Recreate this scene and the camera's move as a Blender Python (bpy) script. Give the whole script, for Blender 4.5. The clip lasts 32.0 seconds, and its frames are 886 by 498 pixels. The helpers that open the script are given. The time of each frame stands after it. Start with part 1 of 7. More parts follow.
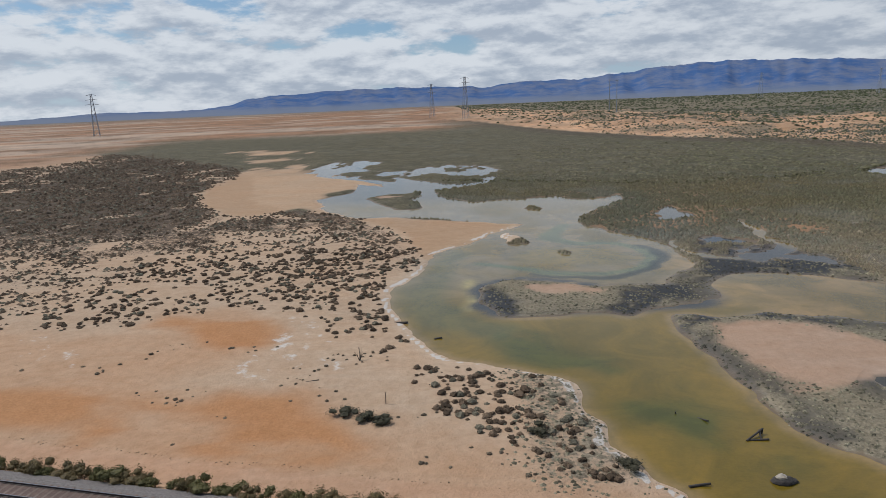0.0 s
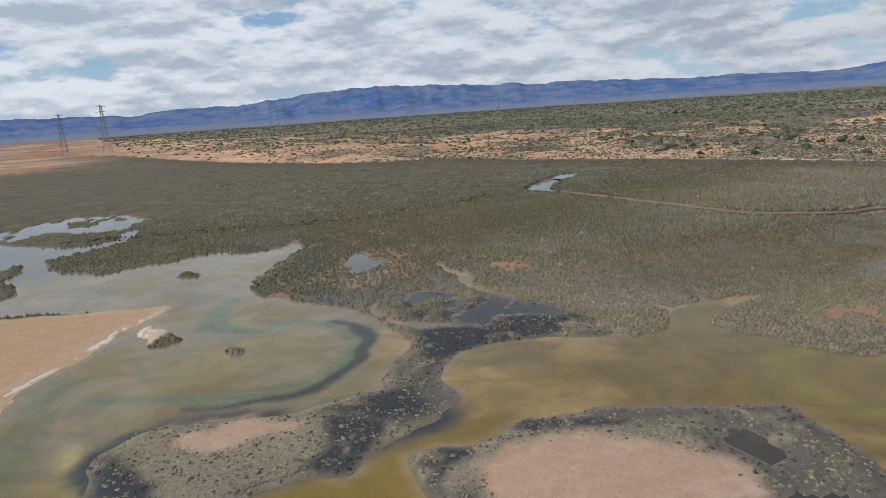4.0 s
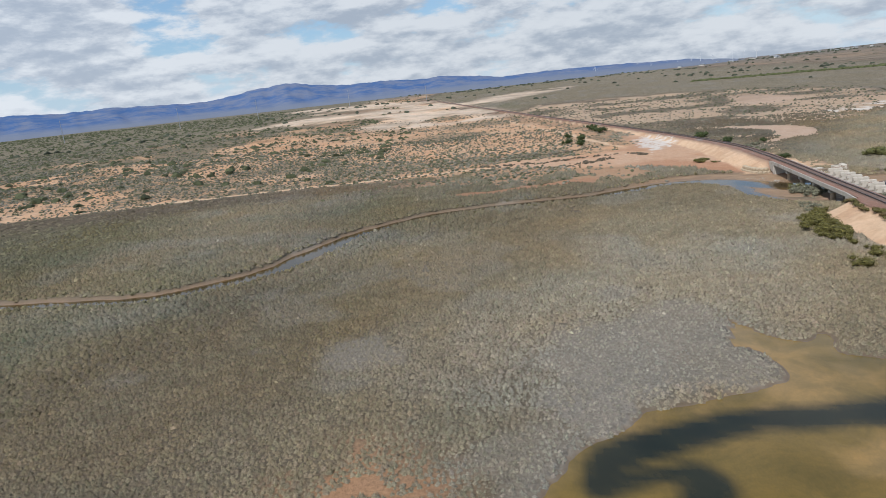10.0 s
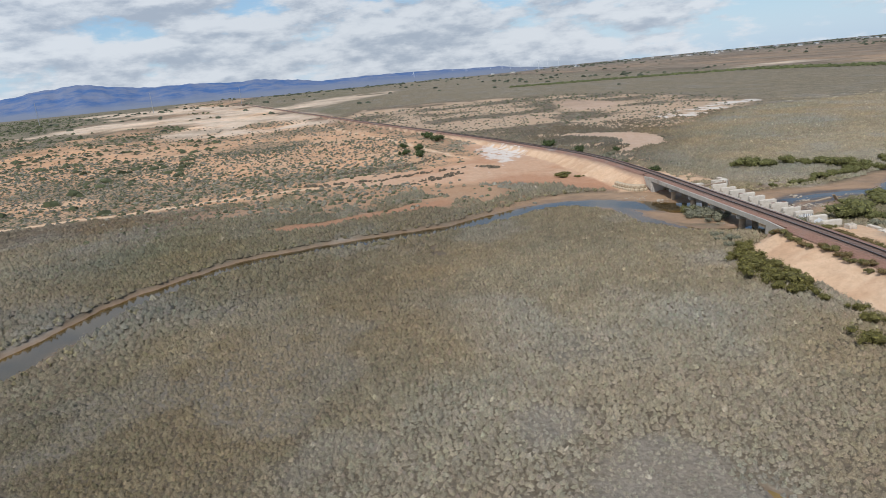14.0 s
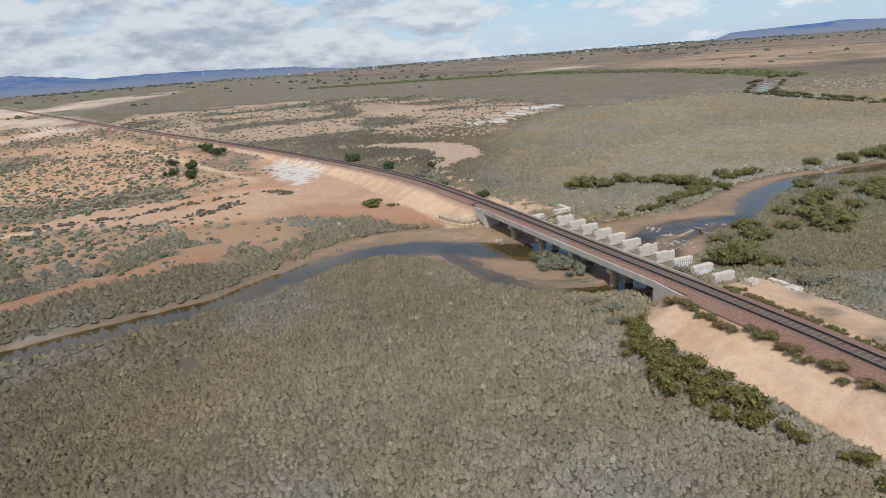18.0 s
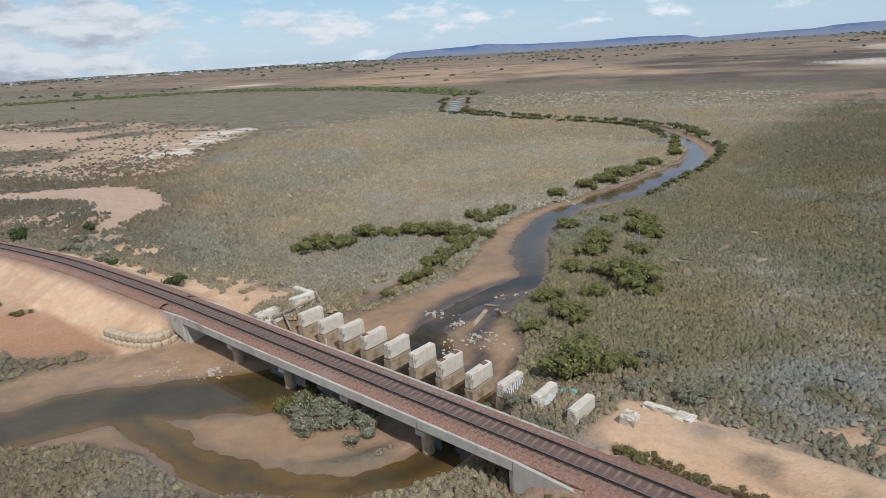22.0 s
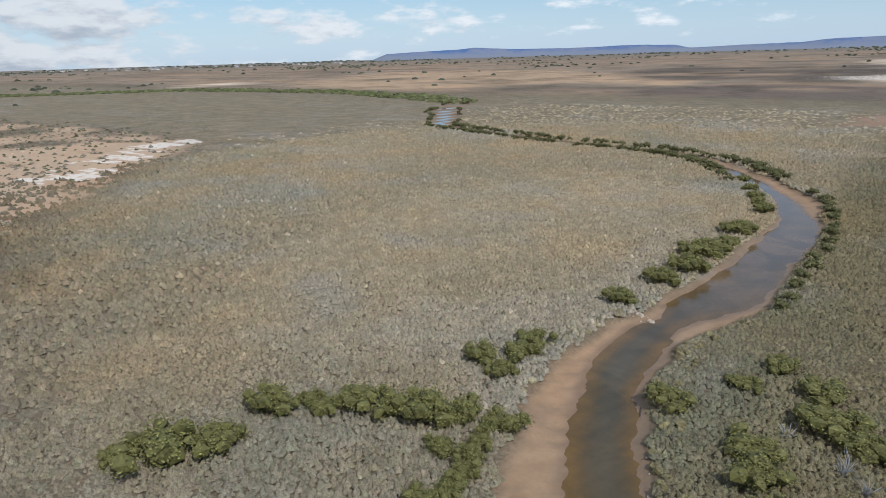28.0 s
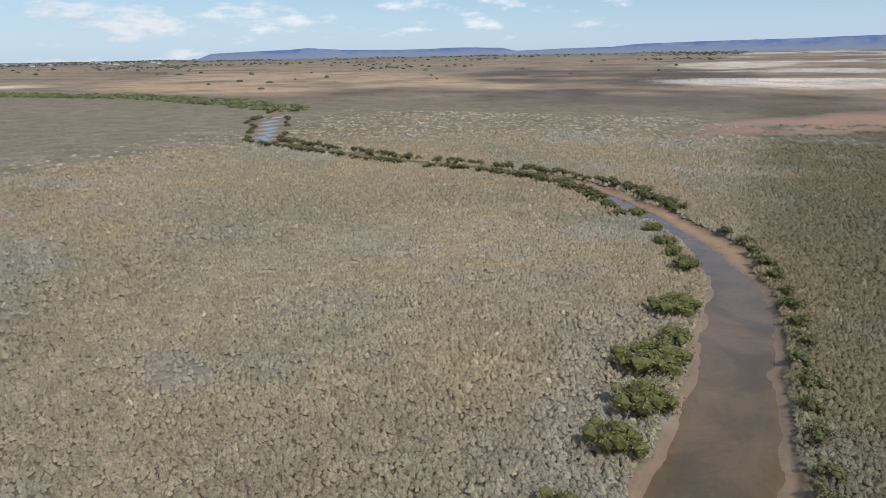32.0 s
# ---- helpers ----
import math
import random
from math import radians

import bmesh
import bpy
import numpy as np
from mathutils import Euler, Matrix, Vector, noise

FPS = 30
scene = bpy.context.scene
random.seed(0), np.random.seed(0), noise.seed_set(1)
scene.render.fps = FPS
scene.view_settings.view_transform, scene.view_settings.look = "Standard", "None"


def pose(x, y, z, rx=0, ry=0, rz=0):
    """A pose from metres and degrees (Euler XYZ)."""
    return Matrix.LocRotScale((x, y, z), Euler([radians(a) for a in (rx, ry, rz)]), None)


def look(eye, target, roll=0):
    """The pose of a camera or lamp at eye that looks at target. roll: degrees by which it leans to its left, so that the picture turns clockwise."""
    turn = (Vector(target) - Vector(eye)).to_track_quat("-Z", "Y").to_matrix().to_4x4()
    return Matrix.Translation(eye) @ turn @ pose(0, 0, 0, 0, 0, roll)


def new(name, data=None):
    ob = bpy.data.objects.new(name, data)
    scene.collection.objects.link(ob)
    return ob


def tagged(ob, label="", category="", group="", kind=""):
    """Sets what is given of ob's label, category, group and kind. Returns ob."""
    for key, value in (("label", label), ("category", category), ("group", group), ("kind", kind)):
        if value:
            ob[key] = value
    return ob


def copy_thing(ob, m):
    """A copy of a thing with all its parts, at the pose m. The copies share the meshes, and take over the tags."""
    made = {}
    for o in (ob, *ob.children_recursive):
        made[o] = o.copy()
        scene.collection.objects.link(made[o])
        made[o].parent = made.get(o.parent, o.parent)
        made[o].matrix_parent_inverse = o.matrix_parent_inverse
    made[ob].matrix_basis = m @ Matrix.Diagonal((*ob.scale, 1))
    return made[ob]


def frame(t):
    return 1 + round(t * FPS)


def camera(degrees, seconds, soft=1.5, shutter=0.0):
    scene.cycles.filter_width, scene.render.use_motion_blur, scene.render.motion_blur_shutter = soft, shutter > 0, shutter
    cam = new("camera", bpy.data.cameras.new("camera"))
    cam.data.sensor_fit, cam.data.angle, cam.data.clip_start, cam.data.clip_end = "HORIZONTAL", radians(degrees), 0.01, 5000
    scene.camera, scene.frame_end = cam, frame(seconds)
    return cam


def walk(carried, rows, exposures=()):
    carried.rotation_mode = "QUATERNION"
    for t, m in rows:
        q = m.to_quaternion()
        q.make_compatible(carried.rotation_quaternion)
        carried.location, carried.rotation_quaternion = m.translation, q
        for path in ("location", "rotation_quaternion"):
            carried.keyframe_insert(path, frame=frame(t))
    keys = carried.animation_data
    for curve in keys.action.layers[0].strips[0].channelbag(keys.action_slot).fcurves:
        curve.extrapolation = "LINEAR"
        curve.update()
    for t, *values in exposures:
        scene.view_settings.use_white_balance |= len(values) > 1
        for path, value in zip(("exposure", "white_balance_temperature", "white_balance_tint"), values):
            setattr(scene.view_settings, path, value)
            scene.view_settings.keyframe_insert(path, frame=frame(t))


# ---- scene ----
cam = camera(69.1, 32.0, soft=0.6)
METRES, EYE, TILT, LEAN, TURN = 300.0, 29.1, 0.0, 0.0, 0.4
ROWS = [
    (0.0, 0.0, 0.0, 0.0, -0.53, -12.96, 2.3),
    (0.5, 0.0007, 0.0144, 0.0001, -4.46, -12.75, 2.54),
    (1.0, 0.0023, 0.0288, 0.0003, -8.06, -12.71, 2.72),
    (1.5, 0.0049, 0.0434, 0.0005, -11.67, -12.67, 2.92),
    (2.0, 0.0085, 0.0582, 0.0006, -15.23, -12.72, 3.09),
    (2.5, 0.0129, 0.073, 0.0009, -18.45, -12.75, 3.19),
    (4.5, 0.0393, 0.1275, 0.0025, -33.63, -12.16, 4.05),
    (5.0, 0.0484, 0.1401, 0.0027, -38.22, -12.1, 4.36),
    (5.5, 0.0586, 0.1514, 0.003, -43.49, -12.2, 4.75),
    (6.0, 0.0694, 0.1618, 0.0033, -49.19, -12.35, 5.18),
    (6.5, 0.0812, 0.1708, 0.0036, -55.63, -12.4, 5.58),
    (7.0, 0.0936, 0.1781, 0.0038, -62.33, -12.52, 5.95),
    (7.5, 0.1063, 0.1846, 0.0039, -66.98, -12.69, 6.2),
    (8.0, 0.1196, 0.1901, 0.0038, -70.26, -13.07, 6.29),
    (8.5, 0.133, 0.1944, 0.004, -74.78, -13.46, 6.44),
    (9.0, 0.1471, 0.198, 0.0038, -78.95, -13.85, 6.49),
    (9.5, 0.1614, 0.2012, 0.0036, -80.11, -14.0, 6.42),
    (10.0, 0.1766, 0.2044, 0.0032, -80.0, -14.13, 6.09),
    (10.5, 0.1923, 0.2077, 0.0027, -79.89, -14.26, 5.79),
    (11.0, 0.2084, 0.2111, 0.0022, -79.8, -14.38, 5.5),
    (11.5, 0.2251, 0.2146, 0.0017, -79.72, -14.47, 5.23),
    (12.0, 0.2422, 0.2181, 0.0013, -79.68, -14.52, 4.98),
    (12.5, 0.2596, 0.2205, 0.001, -83.4, -14.73, 5.12),
    (13.0, 0.2765, 0.2215, 0.0008, -91.16, -15.34, 5.36),
    (13.5, 0.2926, 0.2214, 0.0006, -93.99, -15.32, 5.41),
    (15.5, 0.3569, 0.2138, -0.0009, -102.85, -15.95, 4.97),
    (16.0, 0.3722, 0.2098, -0.0008, -106.49, -16.21, 4.91),
    (16.5, 0.3872, 0.2051, -0.0009, -109.91, -16.45, 4.92),
    (17.0, 0.4019, 0.1998, -0.0009, -112.09, -16.59, 4.66),
    (17.5, 0.4163, 0.1943, -0.0009, -112.81, -16.64, 4.5),
    (18.0, 0.4306, 0.1886, -0.0009, -112.72, -16.64, 4.24),
    (18.5, 0.445, 0.1828, -0.0011, -112.64, -16.63, 4.02),
    (19.0, 0.4593, 0.1771, -0.0011, -112.55, -16.64, 3.81),
    (19.5, 0.4737, 0.1714, -0.001, -112.48, -16.66, 3.57),
    (20.0, 0.4886, 0.1655, -0.0009, -112.4, -16.69, 3.38),
    (20.5, 0.5036, 0.1589, -0.0008, -113.25, -16.76, 3.3),
    (21.0, 0.5179, 0.1515, -0.0008, -121.64, -16.84, 3.34),
    (21.5, 0.5305, 0.1428, -0.0005, -132.23, -17.18, 3.32),
    (22.0, 0.5415, 0.1334, -0.0001, -139.76, -17.04, 3.25),
    (22.5, 0.5514, 0.1225, 0.0003, -139.83, -17.03, 3.16),
    (23.0, 0.5611, 0.1112, 0.0005, -139.76, -17.01, 2.97),
    (23.5, 0.571, 0.0997, 0.0003, -139.68, -16.97, 2.79),
    (24.0, 0.5808, 0.0883, 0.0002, -139.62, -16.94, 2.61),
    (24.5, 0.5905, 0.077, -0.0001, -139.57, -16.91, 2.44),
    (25.0, 0.6004, 0.0656, -0.0003, -139.52, -16.89, 2.26),
    (25.5, 0.6103, 0.054, -0.0005, -139.47, -16.88, 2.12),
    (27.5, 0.6501, 0.0053, -0.0011, -139.47, -16.79, 1.73),
    (28.0, 0.6602, -0.0075, -0.0009, -140.69, -16.85, 1.62),
    (28.5, 0.6701, -0.0207, -0.0006, -141.96, -16.9, 1.52),
    (29.0, 0.6801, -0.0343, -0.0006, -143.18, -16.92, 1.43),
    (29.5, 0.6899, -0.048, -0.0003, -144.48, -16.95, 1.34),
    (30.0, 0.6992, -0.0619, -0.0003, -145.93, -16.97, 1.25),
    (30.5, 0.7081, -0.076, -0.0002, -147.62, -17.0, 1.18),
    (31.0, 0.7165, -0.0902, -0.0002, -150.17, -17.04, 1.13),
    (31.5, 0.7242, -0.1048, -0.0003, -152.45, -17.07, 1.06),
    (32.0, 0.7314, -0.1196, -0.0003, -154.78, -17.08, 1.0),
]
walk(cam, [(t, pose(0, 0, EYE, TILT, LEAN, TURN) @ pose(METRES * x, METRES * y, METRES * z, 90 + pitch, roll, yaw)) for t, x, y, z, yaw, pitch, roll in ROWS],
     [(t, stops, 6210, 9) for t, stops in ((0.0, -0.34), (3.0, -0.25), (6.0, -0.05), (10.0, 0.05), (18.0, 0.03), (24.0, 0.05), (32.0, 0.10))])  # eased

# ---- daylight: broken cloud, high sun ----
SUN_EL, SUN_DIR = radians(50), Vector((-0.93, 0.34, 0)).normalized()
sun = new("sun", bpy.data.lights.new("sun", "SUN"))
sun.data.energy, sun.data.angle, sun.data.color = 3.5, radians(0.6), (1.0, 0.965, 0.915)
sun.matrix_world = look((0, 0, 400), Vector((0, 0, 400)) - (SUN_DIR * math.cos(SUN_EL) + Vector((0, 0, math.sin(SUN_EL)))))


class Nodes:
    """A small helper to write node trees in few lines."""

    def __init__(self, tree):
        self.t = tree
        tree.nodes.clear()

    def add(self, kind, *ins, out=0, **props):
        n = self.t.nodes.new(kind)
        for k, v in props.items():
            setattr(n, k, v)
        for i, v in enumerate(ins):
            self.set(n.inputs[i], v)
        return n

    def set(self, socket, v):
        if v is None:
            return
        if isinstance(v, bpy.types.NodeSocket):
            self.t.links.new(v, socket)
        elif isinstance(v, bpy.types.Node):
            self.t.links.new(v.outputs[0], socket)
        else:
            socket.default_value = v

    def math(self, op, a, b=0.0, clamp=False):
        n = self.t.nodes.new("ShaderNodeMath")
        n.operation, n.use_clamp = op, clamp
        self.set(n.inputs[0], a)
        self.set(n.inputs[1], b)
        return n.outputs[0]

    def mix(self, fac, a, b, blend="MIX"):
        n = self.t.nodes.new("ShaderNodeMix")
        n.data_type, n.blend_type = "RGBA", blend
        self.set(n.inputs[0], fac)
        self.set(n.inputs[6], a if not isinstance(a, tuple) else (*a[:3], 1))
        self.set(n.inputs[7], b if not isinstance(b, tuple) else (*b[:3], 1))
        return n.outputs[2]

    def step(self, v, lo, hi, a=0.0, b=1.0):
        n = self.t.nodes.new("ShaderNodeMapRange")
        n.interpolation_type = "SMOOTHSTEP"
        for i, q in enumerate((v, lo, hi, a, b)):
            self.set(n.inputs[i], q)
        return n.outputs[0]

    def noise(self, scale, detail=4.0, rough=0.55, vec=None, stretch=None, dist=0.0):
        if vec is None:
            vec = self.t.nodes.new("ShaderNodeTexCoord").outputs["Object"]
        if stretch:
            m = self.t.nodes.new("ShaderNodeMapping")
            self.set(m.inputs[0], vec)
            m.inputs["Scale"].default_value = stretch
            vec = m.outputs[0]
        n = self.t.nodes.new("ShaderNodeTexNoise")
        self.set(n.inputs["Vector"], vec)
        n.inputs["Scale"].default_value, n.inputs["Detail"].default_value = scale, detail
        n.inputs["Roughness"].default_value, n.inputs["Distortion"].default_value = rough, dist
        return n.outputs[0]

    def attr(self, name, out="Fac"):
        n = self.t.nodes.new("ShaderNodeAttribute")
        n.attribute_name = name
        return n.outputs[out]

    def bump(self, height, strength=0.5, distance=0.05):
        n = self.t.nodes.new("ShaderNodeBump")
        n.inputs["Strength"].default_value, n.inputs["Distance"].default_value = strength, distance
        self.set(n.inputs["Height"], height)
        return n.outputs[0]

    def surface(self, colour, rough=0.8, metal=0.0, normal=None, **more):
        n = self.t.nodes.new("ShaderNodeBsdfPrincipled")
        self.set(n.inputs["Base Color"], colour if not isinstance(colour, tuple) else (*colour[:3], 1))
        self.set(n.inputs["Roughness"], rough)
        self.set(n.inputs["Metallic"], metal)
        self.set(n.inputs["Normal"], normal)
        for k, v in more.items():
            self.set(n.inputs[k.replace("_", " ")], v)
        o = self.t.nodes.new("ShaderNodeOutputMaterial")
        self.t.links.new(n.outputs[0], o.inputs[0])
        return n


world = bpy.data.worlds.new("sky")
scene.world = world
world.use_nodes = True
w = Nodes(world.node_tree)
sky = w.add("ShaderNodeTexSky", sky_type="NISHITA", sun_disc=False, sun_elevation=SUN_EL,
            sun_rotation=math.atan2(SUN_DIR.x, SUN_DIR.y), altitude=20, air_density=1.0, dust_density=0.4, ozone_density=2.5)
ray_dir = w.add("ShaderNodeTexCoord").outputs["Generated"]
sep = w.add("ShaderNodeSeparateXYZ", ray_dir)
flat = w.add("ShaderNodeCombineXYZ", sep.outputs[0], sep.outputs[1], w.math("MULTIPLY", sep.outputs[2], 3.0)).outputs[0]
above = w.add("ShaderNodeVectorMath", flat, (0.0, 0.0, 0.045), operation="ADD").outputs[0]
n_big = w.noise(3.0, 3.0, 0.5, flat)
n_mid, n_top = w.noise(8.5, 10.0, 0.59, flat), w.noise(8.5, 10.0, 0.59, above)
north = w.math("ADD", w.math("MULTIPLY", sep.outputs[0], 0.45), w.math("MULTIPLY", sep.outputs[1], 0.8))
cover = w.math("ADD", w.math("ADD", w.math("MULTIPLY", n_big, 0.4), w.math("MULTIPLY", n_mid, 0.6)), w.math("SUBTRACT", w.math("MULTIPLY", north, 0.13), 0.035))
cloud = w.step(cover, 0.447, 0.53)
lit = w.math("ADD", w.math("MULTIPLY", w.math("SUBTRACT", n_mid, n_top), 2.4), w.math("MULTIPLY", w.math("SUBTRACT", 0.56, cover), 1.6))
billow = w.math("SUBTRACT", w.noise(24.0, 8.0, 0.6, flat), w.noise(24.0, 8.0, 0.6, w.add("ShaderNodeVectorMath", flat, (0.0, 0.0, 0.02), operation="ADD").outputs[0]))
lit = w.math("ADD", lit, w.math("MULTIPLY", billow, 0.45))
white = w.mix(w.step(lit, -0.36, 0.26), (0.44, 0.49, 0.57), (0.79, 0.81, 0.84))
east = w.math("MAXIMUM", sep.outputs[0], 0.0)
white = w.mix(1.0, white, w.add("ShaderNodeCombineXYZ", *[w.math("SUBTRACT", 1.10, w.math("MULTIPLY", w.math("MULTIPLY", east, east), 0.25))] * 3).outputs[0], "MULTIPLY")
low = w.step(sep.outputs[2], 0.0, 0.10, 0.55, 0.0)
sky_blue = w.add("ShaderNodeVectorMath", sky.outputs[0], (0.095,) * 3, operation="MULTIPLY").outputs[0]
hazy = w.mix(low, w.mix(0.35, sky_blue, (0.30, 0.52, 0.80)), (0.52, 0.66, 0.82))
bg = w.add("ShaderNodeBackground", w.mix(w.math("MULTIPLY", cloud, 0.93), hazy, white), 1.0)
w.add("ShaderNodeOutputWorld", bg)


# ---- materials ----
def material(name):
    m = bpy.data.materials.new(name)
    m.use_nodes = True
    return m, Nodes(m.node_tree)


def ground_material():
    m, n = material("ground_soil")
    soil = n.attr("soil", "Color")
    veg, salt, wet = n.attr("veg"), n.attr("salt"), n.attr("wet")
    fine, mid, big = n.noise(3.2, 6.0, 0.65), n.noise(0.55, 5.0, 0.6), n.noise(0.05, 4.0, 0.6)
    sand = n.step(n.add("ShaderNodeRGBToBW", soil).outputs[0], 0.18, 0.34)
    grainy = n.mix(n.step(fine, 0.25, 0.75, 0.0, 1.0), n.mix(1.0, soil, (0.70, 0.68, 0.66), "MULTIPLY"), n.mix(1.0, soil, (1.2, 1.2, 1.2), "MULTIPLY"))
    smoother = n.mix(n.step(n.noise(1.1, 8.0, 0.7), 0.3, 0.7), n.mix(1.0, soil, (0.86, 0.84, 0.81), "MULTIPLY"), n.mix(1.0, soil, (1.08, 1.08, 1.08), "MULTIPLY"))
    col = n.mix(n.math("MAXIMUM", sand, n.step(wet, 0.1, 0.4)), grainy, smoother)
    col = n.mix(n.step(mid, 0.3, 0.7, 0.0, 0.4), col, n.mix(1.0, col, (0.80, 0.74, 0.68), "MULTIPLY"))
    col = n.mix(n.step(big, 0.35, 0.7, 0.0, 0.35), col, n.mix(1.0, col, (1.12, 0.98, 0.86), "MULTIPLY"))
    fleck = n.step(n.noise(1.9, 6.0, 0.75, dist=0.6), 0.56, 0.66)
    col = n.mix(n.math("MULTIPLY", n.math("MULTIPLY", fleck, sand), 0.38), col, n.mix(1.0, col, (0.66, 0.58, 0.52), "MULTIPLY"))
    drift = n.step(n.noise(0.22, 7.0, 0.7, stretch=(0.45, 1.0, 1.0), dist=1.2), 0.42, 0.60)
    col = n.mix(n.math("MULTIPLY", n.math("MULTIPLY", drift, sand), 0.32), col, n.mix(1.0, col, (0.86, 0.76, 0.66), "MULTIPLY"))
    crust = n.step(n.math("ADD", salt, n.math("MULTIPLY", n.math("SUBTRACT", n.noise(0.35, 8.0, 0.65), 0.5), 1.3)), 0.45, 0.62)
    col = n.mix(n.math("MULTIPLY", crust, 0.85), col, (0.60, 0.545, 0.49))
    # broad patches of the far plain
    broad, fleece = n.noise(0.011, 8.0, 0.66), n.noise(0.045, 6.0, 0.7)
    wide = n.attr("wide")
    col = n.mix(n.math("MULTIPLY", n.step(broad, 0.48, 0.62), n.math("MULTIPLY", wide, 0.75)), col, n.mix(1.0, col, (0.62, 0.62, 0.60), "MULTIPLY"))
    col = n.mix(n.math("MULTIPLY", n.step(broad, 0.47, 0.36), n.math("MULTIPLY", wide, 0.6)), col, n.mix(1.0, col, (1.32, 1.22, 1.12), "MULTIPLY"))
    col = n.mix(n.math("MULTIPLY", n.step(fleece, 0.50, 0.62), n.math("MULTIPLY", wide, 0.7)), col, n.mix(1.0, col, (0.60, 0.60, 0.55), "MULTIPLY"))
    # the litter, dark gaps and seedlings between the shrubs, and plants too far off to be told apart
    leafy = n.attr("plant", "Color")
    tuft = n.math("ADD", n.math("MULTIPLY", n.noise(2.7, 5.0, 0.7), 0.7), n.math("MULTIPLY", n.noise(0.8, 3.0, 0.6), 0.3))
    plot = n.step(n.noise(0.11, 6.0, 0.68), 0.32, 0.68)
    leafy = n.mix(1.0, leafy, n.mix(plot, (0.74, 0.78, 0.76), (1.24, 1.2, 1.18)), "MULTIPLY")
    # dark noise puts the mud and shade between plants into the colour
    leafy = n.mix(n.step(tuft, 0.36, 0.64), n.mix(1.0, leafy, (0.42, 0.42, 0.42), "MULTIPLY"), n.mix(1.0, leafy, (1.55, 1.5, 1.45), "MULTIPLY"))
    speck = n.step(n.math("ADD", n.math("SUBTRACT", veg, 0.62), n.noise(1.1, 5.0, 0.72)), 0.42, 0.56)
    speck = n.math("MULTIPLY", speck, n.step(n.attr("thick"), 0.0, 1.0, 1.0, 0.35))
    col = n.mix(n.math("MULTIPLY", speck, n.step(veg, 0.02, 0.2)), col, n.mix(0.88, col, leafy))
    rough = n.step(wet, 0.0, 1.0, 0.95, 0.38)
    lumps = n.math("ADD", n.math("MULTIPLY", fine, 0.4), n.math("MULTIPLY", n.math("ADD", tuft, mid), n.math("ADD", 0.25, n.math("MULTIPLY", veg, 1.2))))
    n.surface(col, rough, 0.0, n.bump(n.math("MULTIPLY", lumps, n.step(wet, 0.1, 0.45, 1.0, 0.3)), 0.85, 0.35), Specular_IOR_Level=n.step(wet, 0.0, 1.0, 0.15, 0.5))
    return m


def water_material(name, ripple):
    m, n = material(name)
    tone = n.attr("tone", "Color")
    mottled = n.mix(n.step(n.noise(0.22, 5.0, 0.6), 0.3, 0.75, 0.0, 0.5), tone, n.mix(1.0, tone, (1.25, 1.15, 0.95), "MULTIPLY"))
    mottled = n.mix(n.step(n.noise(1.4, 4.0, 0.6), 0.35, 0.8, 0.0, 0.35), mottled, n.mix(1.0, tone, (0.72, 0.78, 0.75), "MULTIPLY"))
    mottled = n.mix(n.step(n.noise(0.10, 7.0, 0.68, dist=1.6), 0.36, 0.64), n.mix(1.0, mottled, (0.84, 0.86, 0.82), "MULTIPLY"), n.mix(1.0, mottled, (1.2, 1.15, 1.08), "MULTIPLY"))
    mottled = n.mix(n.step(n.noise(3.0, 3.0, 0.6, stretch=(1.0, 2.6, 1.0)), 0.4, 0.62, 0.0, 0.3), mottled, n.mix(1.0, mottled, (1.25, 1.22, 1.15), "MULTIPLY"))
    wave = n.math("ADD", n.noise(2.2, 3.0, 0.5, stretch=(1.0, 2.4, 1.0)), n.math("MULTIPLY", n.noise(7.0, 2.0, 0.5, stretch=(1.0, 1.8, 1.0)), 0.3))
    n.surface(mottled, 0.06, 0.0, n.bump(wave, ripple, 0.05), IOR=1.33, Specular_IOR_Level=0.5)
    return m


def tinted_material(name, rough=0.9, low=0.65, high=1.25, scale=5.0, mottled=False):
    """Plants: the colour of each is kept in its mesh, broken up by a fine grain."""
    m, n = material(name)
    tint = n.attr("tint", "Color")
    g = n.noise(scale, 4.0, 0.7)
    if mottled:
        g = n.math("ADD", n.math("MULTIPLY", g, 0.8), n.math("MULTIPLY", n.noise(1.6, 3.0, 0.6), 0.2))
    col = n.mix(n.step(g, 0.3, 0.7), n.mix(1.0, tint, (low,) * 3, "MULTIPLY"), n.mix(1.0, tint, (high, high, high * 0.97), "MULTIPLY"))
    leaf = n.noise(11.0, 5.0, 0.8) if mottled else n.noise(14.0, 2.0, 0.6)
    n.surface(col, rough, 0.0, n.bump(leaf, 0.95 if mottled else 0.8, 0.12 if mottled else 0.06), Specular_IOR_Level=0.15)
    return m


